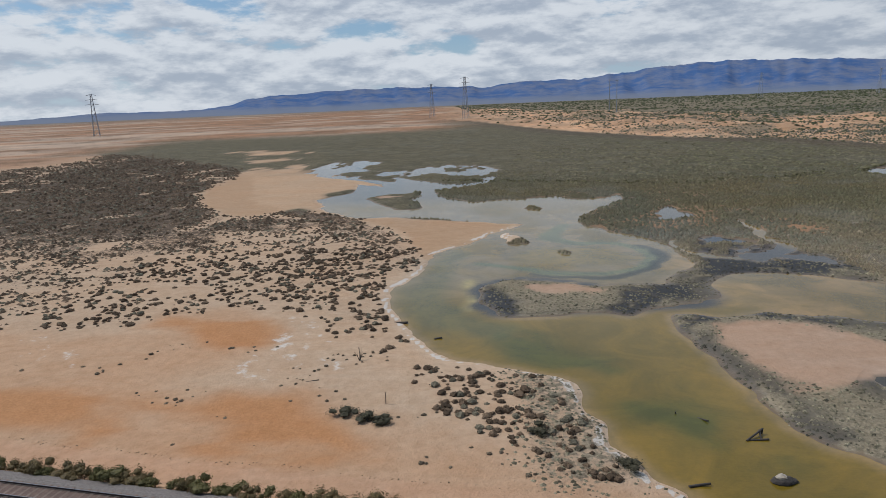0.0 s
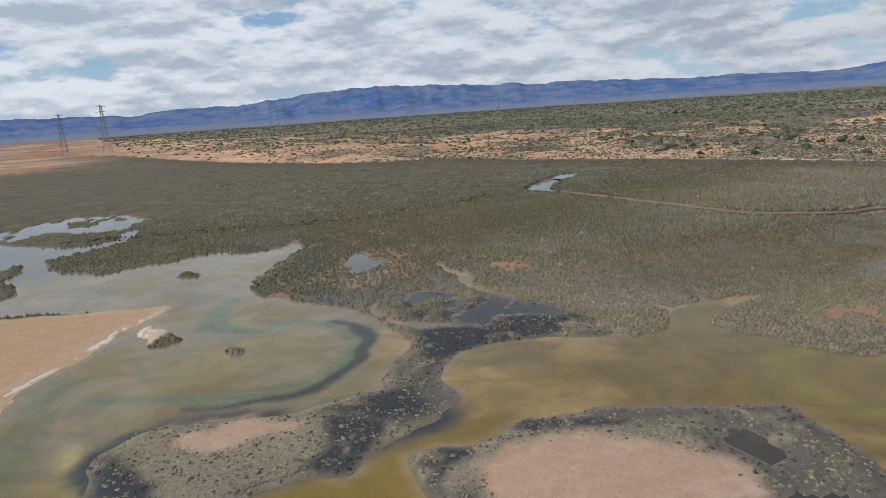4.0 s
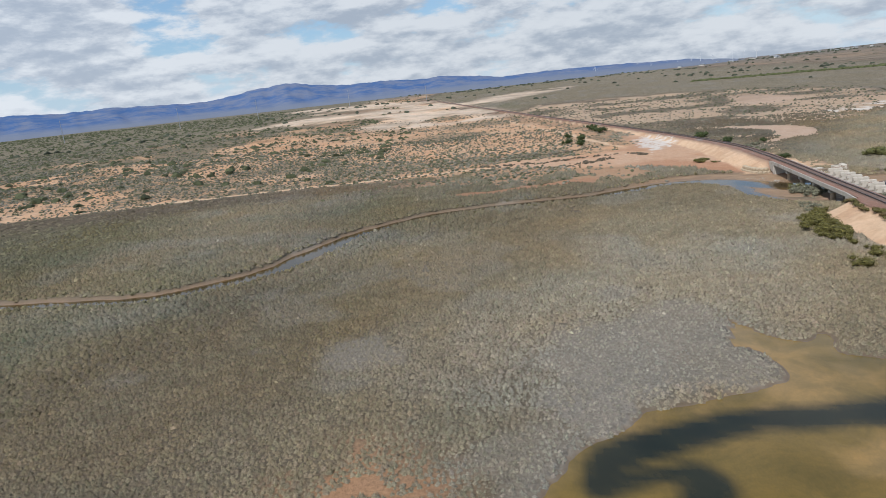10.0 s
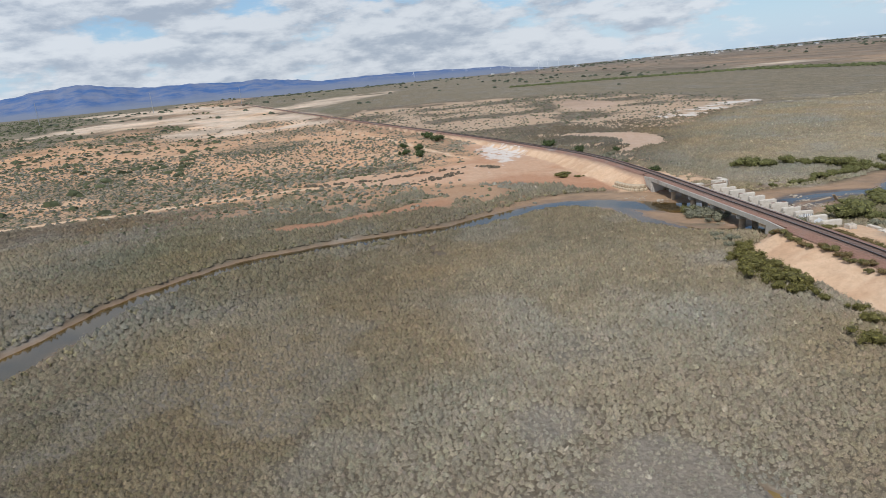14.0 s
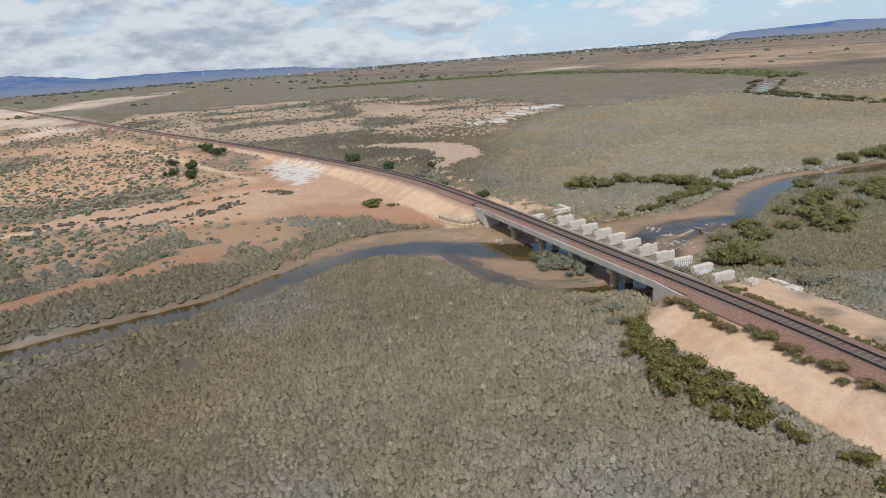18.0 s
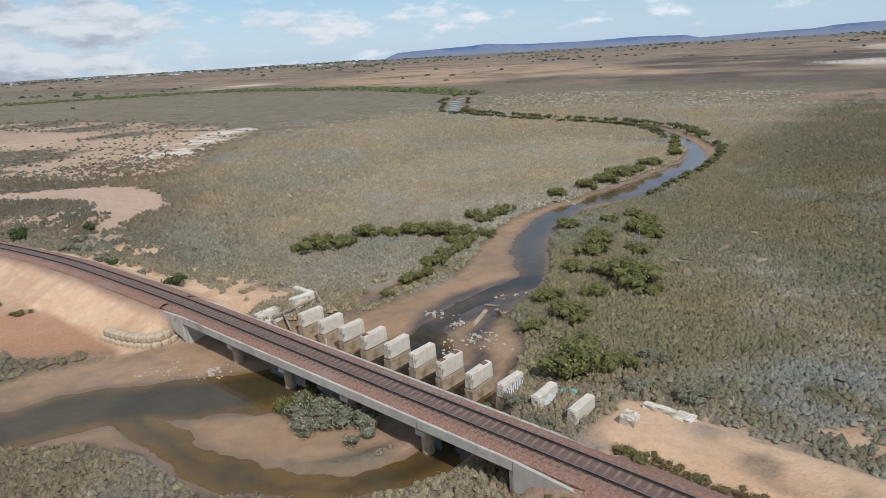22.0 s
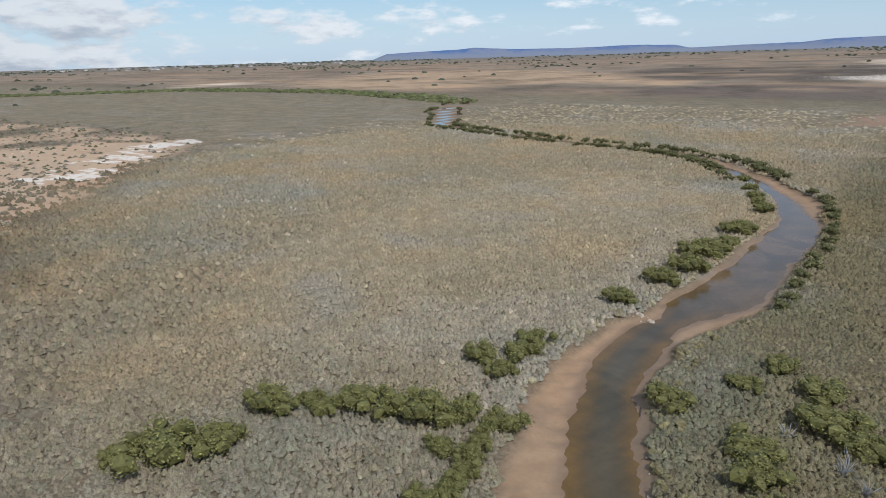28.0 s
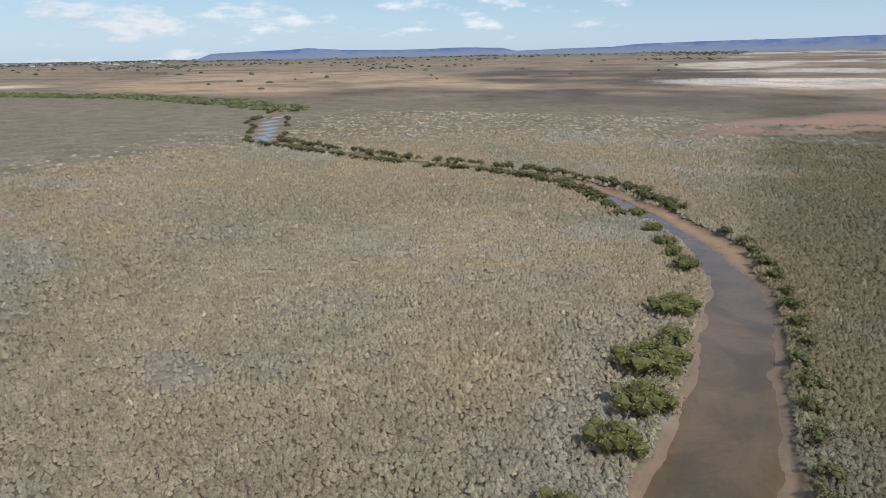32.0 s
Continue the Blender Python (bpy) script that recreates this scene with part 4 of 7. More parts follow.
claypan = claypan * smooth(fbm(X * 0.7, Y, 60, 4, 99), 0.27, 0.42)
soil = blend(soil, (0.60, 0.49, 0.39), claypan)
veg *= 1 - 0.9 * claypan
# far soil plots; the two dark ones are cloud shadows put into the colour
for o, c in (([(818, -497), (1035, -835), (898, -880), (811, -951), (530, -732), (434, -667), (388, -523), (502, -547), (580, -442), (664, -424)], (0.37, 0.275, 0.19)),
             ([(570, -820), (558, -998), (394, -972), (282, -1047), (226, -988), (220, -684), (278, -583), (371, -616), (446, -607)], (0.12, 0.098, 0.08)),
             ([(384, -453), (348, -531), (270, -525), (216, -495), (214, -406), (283, -404), (325, -390)], (0.135, 0.108, 0.092)),
             ([(362, -1254), (237, -1488), (150, -1400), (227, -1034), (298, -1002)], (0.52, 0.44, 0.36)), ([(283, -627), (220, -683), (120, -700), (140, -560), (217, -556), (258, -570)], (0.50, 0.42, 0.35)),
             ([(906, -370), (997, -468), (977, -513), (921, -480), (895, -403)], (0.55, 0.47, 0.39))):
    soil = blend(soil, c, zone(o, 16, 90) * smooth(fbm(X * 0.6, Y, 50, 4, 104), 0.25, 0.5))
# beyond 2 km, distance haze is put into the soil colour as flat grey-brown
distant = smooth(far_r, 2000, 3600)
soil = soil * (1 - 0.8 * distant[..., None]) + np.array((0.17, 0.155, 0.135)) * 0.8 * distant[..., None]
# mud of creek and shore
muddy = smooth(bank, 0.0, 1.6)
soil = blend(soil, (0.315, 0.212, 0.133), muddy)
soil = blend(soil, (0.25, 0.165, 0.10), muddy * smooth(fbm(X * 1.2, Y * 0.6, 6, 4, 103), 0.46, 0.62) * 0.6)
soil = blend(soil, (0.175, 0.125, 0.085), muddy * smooth(fbm(X, Y, 1.6, 4, 105), 0.52, 0.66) * 0.5)
soil = blend(soil, (0.18, 0.118, 0.07), muddy * smooth(water, -1.4, -0.2))
soil = blend(soil, (0.14, 0.098, 0.06), smooth(lake, -1.0, 0.0) * (1 - west) * (1 - spit))
dark_mud = plot([(208.8, -26.5), (210.5, -23.1), (211.3, -19.3), (212.1, -15.7), (211.6, -11.8), (210.5, -7.6), (209.2, -4.1), (209.9, -1.6), (210.2, 0.6), (205.8, 4.2), (196.6, -2.8), (199.7, -7.3), (202.3, -12), (202.9, -16.9), (203.4, -22.7), (205.9, -28.1)], 0.7)
bars = np.maximum(plot([(208.8, -8.1), (207.6, -10.4), (208, -13.2), (208.1, -17.8), (206.4, -21.3), (207.3, -24.6), (208.3, -20), (209.5, -16.9), (209.2, -12.3), (209.5, -10.2)], 0.35),
                  plot([(205.3, -6.5), (205.2, -13), (204.1, -12.8), (203, -7.9), (199.6, -4.3), (200, -2.9), (202.9, -4.9)], 0.35))
dark_mud *= 1 - 0.85 * bars
soil = blend(soil, (0.075, 0.056, 0.042), dark_mud * muddy * (0.55 + 0.45 * smooth(fbm(X * 1.3, Y * 0.5, 3, 4, 102), 0.3, 0.45)))
veg *= (1 - smooth(bank, -0.6, 0.5)) * (1 - smooth(lake, -0.7, 0.2))
soil = blend(soil, (0.085, 0.068, 0.045), smooth(gully, -0.8, 0.4))
wet = np.clip(0.45 * muddy + 0.35 * dark_mud + 0.5 * smooth(water, -1.6, 0) + 0.7 * smooth(lake, -1.6, 0.0) * (1 - west) + 0.45 * np.clip(black, 0, 1), 0, 1)
pearl = np.zeros(X.shape)
for px, py, pr in ((279, -100, 1.2), (270, -108, 1.5), (266, -115, 1.2), (238, -105, 0.9), (200, 62, 1.6), (196.5, 61, 1.8), (189, -60, 1.6), (193, -42, 1.2), (263, -118, 1.0), (290, -70, 1.4)):
    pearl = np.maximum(pearl, smooth(pr - np.hypot((X - px) * 0.7, Y - py) + 1.6 * (fbm(X, Y, 2.5, 3, 91) - 0.5), 0, 0.8))
for o in ([(192.9, -36.9), (190.0, -40.9), (188.2, -45.5), (188.8, -39.1), (191.6, -36.0)], [(185.2, -47.4), (181.6, -52.1), (181.6, -49.0), (183.3, -43.2), (184.5, -43.4)], [(189.7, -50.8), (187.0, -53.7), (185.9, -51.8), (188.6, -49.4)]):
    pearl = np.maximum(pearl, zone(o, 0.9, 10))
soil = blend(soil, (0.34, 0.27, 0.205), pearl)
soil = blend(soil, (0.115, 0.085, 0.055), pearl * smooth(Y, 20, 40))
veg *= 1 - pearl
wet = np.maximum(wet, pearl * 0.5)
salt += 0.85 * smooth(lake, -1.5, -0.9) * smooth(-lake, 0.3, 0.6) * west * smooth(fbm(X, Y, 6, 3, 93), 0.32, 0.5)
soil *= (1 - np.array((0.10, 0.14, 0.18)) * (west * smooth(lake, 0.0, -4.0))[..., None])
plant *= (1 - 0.12 * smooth(-Y, 60, 150) * smooth(X, 255, 190))[..., None]
plant *= (1 - 0.16 * smooth(Y, 50, 70) * smooth(X, 165, 190) * smooth(X, 262, 240) * smooth(Y, 150, 110))[..., None]
plant *= (1 - 0.10 * smooth(Y, 48, 76) * smooth(X, 95, 125) * smooth(X, 262, 235) * smooth(Y, 170, 120))[..., None]
# browner marsh here; shaded plant sides put into the plant colour
shaded_marsh = zone([(82, 108), (100, 128), (147, 122), (155, 104), (164, 92), (176, 84.5), (190, 72), (174, 60), (157, 68), (140, 80), (122, 84), (108, 92)], 6.0)
plant = blend(plant, (0.105, 0.086, 0.058), 0.34 * shaded_marsh)
plant *= (1 - 0.20 * smooth(Y, 14, 24) * smooth(Y, 75, 55) * smooth(X, 182, 200) * smooth(X, 250, 225))[..., None]
plant *= (1 - 0.22 * smooth(X, 240, 180) * smooth(-Y, 30, 80))[..., None]
# the same shade deepened in the plant colour over a wider belt
plant *= (1 - 0.12 * smooth(X, 70, 95) * smooth(X, 172, 150) * smooth(Y, 80, 95) * smooth(Y, 140, 125))[..., None]
ashen = plot([(180.3, -8.7), (176.5, -16.4), (167.3, -24), (165.6, -11.8), (173.3, -8.2), (178.5, -6.6)], 3.0) * smooth(fbm(X, Y, 4, 4, 108), 0.3, 0.5)
plant = blend(plant, (0.205, 0.20, 0.185), 0.7 * ashen)
verge = plot([(178, -6.4), (173.2, -7.8), (165.6, -11.3), (164.9, -6.3), (170.9, -6.6), (177.1, -5.1)], 2.0)
soil = blend(soil, (0.46, 0.335, 0.235), verge)
veg *= 1 - 0.75 * verge * smooth(fbm(X, Y, 3, 4, 109), 0.36, 0.5)
pale_stand = zone([(116, 72), (134, 74), (150, 62), (165, 46), (160, 28), (136, 32), (120, 44)], 6.0)
plant = blend(plant, (0.235, 0.206, 0.162), 0.55 * pale_stand)
veg *= 1 - 0.85 * smooth(salt, 0.40, 0.60) * smooth(X, 100, 140)
veg = np.clip(veg, 0, 1)
NEAR_LINE = [(5, 84, 26), (40, 98, 30), (80, 90, 30), (115, 75, 36), (150, 58, 40), (185, 24, 34), (205, -18, 37), (228, -58, 44), (243, -98, 46)]
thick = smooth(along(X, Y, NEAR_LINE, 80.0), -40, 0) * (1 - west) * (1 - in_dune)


def lookup(field, x, y):
    """The value of a field at any place."""
    i, j = np.clip(np.searchsorted(GX, x) - 1, 0, len(GX) - 2), np.clip(np.searchsorted(GY, y) - 1, 0, len(GY) - 2)
    f, g = np.clip((x - GX[i]) / (GX[i + 1] - GX[i]), 0, 1), np.clip((y - GY[j]) / (GY[j + 1] - GY[j]), 0, 1)
    if field.ndim == 3:
        f, g = f[:, None], g[:, None]
    return (field[i, j] * (1 - f) + field[i + 1, j] * f) * (1 - g) + (field[i, j + 1] * (1 - f) + field[i + 1, j + 1] * f) * g


def height(x, y):
    return float(lookup(Z, np.array([float(x)]), np.array([float(y)]))[0])


# ---- meshes from arrays ----
def sheet(name, verts, faces, mat, smooth_faces=True, colours=(), values=()):
    """One mesh object from arrays of corners and of faces with equally many corners each."""
    me = bpy.data.meshes.new(name)
    verts, faces = np.asarray(verts, np.float32), np.asarray(faces, np.int32)
    k = faces.shape[1]
    me.vertices.add(len(verts))
    me.vertices.foreach_set("co", verts.ravel())
    me.loops.add(faces.size)
    me.loops.foreach_set("vertex_index", faces.ravel())
    me.polygons.add(len(faces))
    me.polygons.foreach_set("loop_start", np.arange(len(faces), dtype=np.int32) * k)
    me.polygons.foreach_set("use_smooth", np.full(len(faces), smooth_faces))
    me.update(calc_edges=True)
    for key, data in colours:
        a = me.attributes.new(key, "FLOAT_COLOR", "POINT")
        a.data.foreach_set("color", np.c_[np.asarray(data, np.float32).reshape(-1, 3), np.ones(len(verts), np.float32)].astype(np.float32).ravel())
    for key, data in values:
        a = me.attributes.new(key, "FLOAT", "POINT")
        a.data.foreach_set("value", np.asarray(data, np.float32).ravel())
    me.materials.append(mat)
    return new(name, me)


def grid_faces(keep=None):
    nx, ny = len(GX), len(GY)
    i, j = np.meshgrid(np.arange(nx - 1), np.arange(ny - 1), indexing="ij")
    a = i * ny + j
    f = np.stack([a, a + ny, a + ny + 1, a + 1], -1).reshape(-1, 4)
    return f if keep is None else f[keep[:-1, :-1].ravel() | keep[1:, 1:].ravel() | keep[1:, :-1].ravel() | keep[:-1, 1:].ravel()]


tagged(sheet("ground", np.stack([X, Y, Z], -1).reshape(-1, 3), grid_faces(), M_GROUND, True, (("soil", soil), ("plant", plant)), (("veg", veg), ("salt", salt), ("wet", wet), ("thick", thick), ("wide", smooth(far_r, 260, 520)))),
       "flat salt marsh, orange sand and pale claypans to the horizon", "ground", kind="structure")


def water_sheet(name, keep, level, tones, mat, label):
    f = grid_faces(keep)
    used, f2 = np.unique(f, return_inverse=True)
    v = np.stack([X, Y, np.zeros(X.shape) + level], -1).reshape(-1, 3)[used]
    tagged(sheet(name, v, f2.reshape(-1, 4), mat, True, (("tone", tones.reshape(-1, 3)[used]),)), label, "water", kind="structure")


deep = smooth(lake, 0.5, 9)
bed = blend(np.zeros(X.shape + (3,)) + np.array((0.21, 0.145, 0.065)), (0.155, 0.102, 0.014), smooth(lake, 0.0, 1.8))
bed = blend(bed, (0.135, 0.092, 0.012), deep * smooth(fbm(X, Y, 9, 4, 95), 0.35, 0.6))
bed = blend(bed, (0.175, 0.142, 0.092), smooth(Y, 84, 108) * smooth(fbm(X, Y, 12, 4, 97), 0.25, 0.6) * 0.9 * smooth(X, 66, 50))
bed = blend(bed, (0.118, 0.080, 0.022), smooth(X, 36, 56) * 0.8)
bed = blend(bed, (0.036, 0.055, 0.010), smooth(np.minimum(lake - 2, along(wx, wy, [(2, 90, 3), (6, 78, 4), (14, 66, 4.5), (20, 56, 4.5), (24, 46, 4)])), -2, 3) * 0.72 * smooth(fbm(X, Y, 8, 3, 96), 0.35, 0.6))
bed = blend(bed, (0.32, 0.20, 0.085), smooth(fbm(X, Y, 10, 5, 100), 0.50, 0.66) * smooth(lake, 9, 2) * smooth(X, 30, 45) * 0.45)
bed = blend(bed, (0.075, 0.080, 0.030), smooth(np.minimum(along(wx, wy, [(1, 122, 3), (-3, 110, 4), (-5, 98, 5), (-3, 88, 4), (4, 80, 4)]), lake - 1), -2, 2.5) * 0.65)
bed = blend(bed, (0.31, 0.25, 0.10), smooth(along(sx, sy, [(3.2, 102, 0.7), (3.6, 95, 1.1), (3, 88, 0.6)]), -1.5, 1.0) * 0.8)
bed = blend(bed, (0.15, 0.125, 0.02), smooth(2.2 - np.abs(np.hypot(X - 76, (Y - 67) * 0.8) - 7.5), -1, 2.5) * 0.6)
bed = blend(bed, (0.17, 0.125, 0.035), smooth(along(wx, wy, [(18, 118, 7), (28, 116, 7)]), -2, 3) * 0.7)
bed = blend(bed, (0.095, 0.115, 0.062), smooth(along(sx, sy, GREEN_ARC), -0.7, 0.9) * 0.85)
bed = blend(bed, (0.010, 0.016, 0.010), smooth(along(sx, sy, ARC_RIM), -0.7, 0.5) * 0.92)
bed = blend(bed, (0.006, 0.010, 0.006), smooth(along(sx, sy, DARK_CHANNEL, 25.0, 5), -1.0, 0.8) * 0.95)
bed = blend(bed, (0.026, 0.028, 0.030), smooth(np.maximum(inside(wx, wy, ISLES[0]), -3.2 * np.ones(X.shape)), -3.0, -0.5) * smooth(X, 42, 36) * smooth(fbm(X, Y, 6, 3, 98), 0.3, 0.5) * smooth(Y, 82, 86))
bed = blend(bed, (0.012, 0.014, 0.018), smooth(inside(wx, wy, POOLS[1], 20), -2, 0.5))
bed = blend(bed, (0.05, 0.05, 0.045), smooth(inside(wx, wy, POOLS[0], 20), -2, 0.5))
bed = blend(bed, (0.02, 0.022, 0.024), smooth(np.maximum(inside(wx, wy, POOLS[2], 20), inside(wx, wy, POOLS[3], 20)), -2, 0.5))
bed = blend(bed, (0.06, 0.055, 0.04), smooth(Y, 180, 205))
water_sheet("lake_water", lake > -1.2, LAKE_Z, bed, M_LAKE, "shallow olive and brown salt lake water between sand and marsh")
creek_tone = blend(np.zeros(X.shape + (3,)) + np.array((0.105, 0.064, 0.024)), (0.050, 0.038, 0.021), smooth(water, 0.1, 1.6))
creek_tone = blend(creek_tone, (0.066, 0.055, 0.038), smooth(-Y, 18, 34) * smooth(water, 0.4, 2.4))
creek_tone = blend(creek_tone, (0.115, 0.080, 0.052), smooth(-Y, 55, 85) * (0.55 + 0.45 * smooth(fbm(X, Y, 7, 3, 94), 0.35, 0.65)))
creek_tone = blend(creek_tone, (0.03, 0.025, 0.02), dark_mud * 0.8)
water_sheet("creek_water", water > -1.0, CREEK_Z - 0.95 * scour, creek_tone, M_CREEK, "still brown tidal creek water below mud banks")


# ---- low plants, too many to count ----
def domes(name, x, y, radius, tall, tint, label, rng, sides=5, rings=2, mat=None, sink=0.05):
    """Uneven little clumps: a crown point over one or two ragged rings of corners each."""
    k = len(x)
    z0 = lookup(Z, x, y) - sink
    spin = rng.random(k) * 6.283
    lean = rng.normal(0, 0.16, (k, 2)) * radius[:, None]
    vs = [np.stack([x + lean[:, 0], y + lean[:, 1], z0 + tall * rng.uniform(0.85, 1.15, k)], -1)]
    for ring, (rr, hh) in enumerate(((0.72, 0.72), (1.0, 0.12)) if rings == 2 else ((0.95, 0.2),)):
        for s in range(sides):
            a = spin + 6.283 * (s + 0.5 * ring + rng.uniform(-0.25, 0.25, k)) / sides
            r = radius * rr * rng.uniform(0.68, 1.28, k)
            vs.append(np.stack([x + r * np.cos(a), y + r * np.sin(a), z0 + tall * hh * rng.uniform(0.6, 1.35, k)], -1))
    v = np.stack(vs, 1)
    f = [(0, 1 + s, 1 + (s + 1) % sides) for s in range(sides)]
    if rings == 2:
        for s in range(sides):
            a, b, c, d = 1 + s, 1 + (s + 1) % sides, 1 + sides + s, 1 + sides + (s + 1) % sides
            f += [(a, c, b), (b, c, d)]
    f = np.array(f)
    faces = (np.arange(k)[:, None, None] * v.shape[1] + f[None]).reshape(-1, 3)
    cols = np.repeat(tint[:, None, :], v.shape[1], 1) * rng.uniform(0.88, 1.12, (k, v.shape[1], 1))
    return tagged(sheet(name, v.reshape(-1, 3), faces, mat or M_SHRUB, False, (("tint", cols.reshape(-1, 3)),)), label, "shrubs", kind="stuff")


def scatter(rng, x0, x1, y0, y1, per_m2):
    k = int((x1 - x0) * (y1 - y0) * per_m2)
    return rng.uniform(x0, x1, k), rng.uniform(y0, y1, k)


def cushions(x, y, cell, seed):
    """Height (0 to 1) and a number of its own for the plant cushion that covers each place."""
    i0, j0 = np.floor(x / cell).astype(int), np.floor(y / cell).astype(int)
    top, own = np.zeros(x.shape), np.zeros(x.shape)
    for di in (-1, 0, 1):
        for dj in (-1, 0, 1):
            a, b = (i0 + di + 17 * seed) & 255, (j0 + dj + 31 * seed) & 255
            px, py = (i0 + di + TABLE[a, b]) * cell, (j0 + dj + TABLE[b, a]) * cell
            size = cell * (0.42 + 0.42 * TABLE[(a + 7) & 255, (b + 3) & 255])
            h = np.clip(1 - ((x - px) ** 2 + (y - py) ** 2) / size**2, 0, 1) * (0.55 + 0.45 * TABLE[(a + 5) & 255, b])
            own = np.where(h > top, TABLE[(a + 11) & 255, (b + 13) & 255], own)
            top = np.maximum(top, h)
    return top, own


def puffs(name, x0, x1, y0, y1, gap, size, wanted, label, rng, sprigs, gain):
    """The marsh: closely set rounded samphire shrubs, each its own small dome, thinner where they die off."""
    gu, gv = np.meshgrid(np.arange(x0, x1, gap), np.arange(y0, y1, gap), indexing="ij")
    gu, gv = gu.ravel(), gv.ravel()
    pick = rng.random(len(gu)) < wanted(gu, gv)
    x, y = gu[pick], gv[pick]
    x, y = x + rng.uniform(-0.48, 0.48, len(x)) * gap, y + rng.uniform(-0.48, 0.48, len(x)) * gap
    cover = lookup(veg, x, y) * (1 - lookup(isle, x, y)) * (1 - lookup(west, x, y)) * (1 - lookup(in_dune, x, y))
    dying = lookup(wilt, x, y)
    keep = (cover + 0.55 * (vnoise(x, y, 1.4, 4) - 0.5) > 0.40) & (rng.random(len(x)) > 0.5 * dying)
    x, y, dying = x[keep], y[keep], dying[keep]
    k = len(x)
    lush = smooth(x, 120, 175) * smooth(fbm(x, y, 17, 3, 34), 0.25, 0.5)
    large, own = cushions(x, y, 1.6, 5)
    lift = (0.05 + 0.27 * lush) * large + 0.06 * lush
    radius = size * (1 + 0.18 * lush) * rng.uniform(0.7, 1.45, k) * (1 - 0.25 * dying)
    tall = radius * rng.uniform(0.8, 1.35, k)
    tint = lookup(plant, x, y) * (1 + 0.22 * (own - 0.5))[:, None] * rng.uniform(0.9, 1.1, (k, 1))
    tint = tint * (1 + np.array((0.40, 0.12, -0.2)) * (fbm(x, y, 19, 4, 35)[:, None] - 0.5) + rng.normal(0, 0.02, (k, 3)))
    tint = blend(tint, (0.19, 0.172, 0.145), 0.4 * dying) * MARSH_GAIN * gain * (1 + 0.10 * smooth(-y, 0, 60))[:, None]
    tint[rng.random(k) < 0.006] *= 1.5
    z0, spin, sides = lookup(Z, x, y), rng.random(k) * 6.283, 5
    vs = [np.stack([x + rng.normal(0, 0.2, k) * radius, y + rng.normal(0, 0.2, k) * radius, z0 + lift + tall], -1)]
    for q in range(sides):
        a = spin + 6.283 * (q + rng.uniform(-0.3, 0.3, k)) / sides
        r = radius * 1.08 * rng.uniform(0.72, 1.25, k)
        vs.append(np.stack([x + r * np.cos(a), y + r * np.sin(a), z0 + lift * 0.68 - 0.06], -1))
    v = np.stack(vs, 1)
    f = np.array([(0, 1 + q, 1 + (q + 1) % sides) for q in range(sides)])
    faces = (np.arange(k)[:, None, None] * v.shape[1] + f[None]).reshape(-1, 3)
    verts, cols = v.reshape(-1, 3), (np.repeat(tint[:, None, :], v.shape[1], 1) * rng.uniform(0.85, 1.15, (k, v.shape[1], 1))).reshape(-1, 3)
    a, up = rng.uniform(0, 6.283, (k, sprigs)), rng.random((k, sprigs)) ** 0.8
    out = np.stack([np.cos(a) * np.sqrt(1 - up**2), np.sin(a) * np.sqrt(1 - up**2), up], -1)
    foot = np.stack([x[:, None], y[:, None], (z0 + lift)[:, None]], -1) + out * np.stack([radius, radius, tall * 1.1], -1)[:, None, :] * rng.uniform(0.8, 1.1, (k, sprigs, 1))
    side_way = np.cross(out, rng.normal(size=(k, sprigs, 3)))
    side_way /= np.linalg.norm(side_way, axis=-1, keepdims=True) + 1e-6
    grow_way = np.cross(side_way, out) + 0.55 * out
    ln = radius[:, None, None] * rng.uniform(0.2, 0.48, (k, sprigs, 1))
    sv = np.stack([foot + grow_way * ln, foot - grow_way * ln * 0.5 + side_way * ln * 0.6, foot - grow_way * ln * 0.5 - side_way * ln * 0.6], 2)
    sc = tint[:, None, None, :] * rng.uniform(0.82, 1.2, (k, sprigs, 1, 1)) * np.ones((1, 1, 3, 1))
    faces = np.concatenate([faces, len(verts) + np.arange(k * sprigs * 3).reshape(-1, 3)])
    verts, cols = np.concatenate([verts, sv.reshape(-1, 3)]), np.concatenate([cols, sc.reshape(-1, 3)])
    return tagged(sheet(name, verts, faces, M_MARSH, True, (("tint", cols),)), label, "shrubs", kind="stuff")


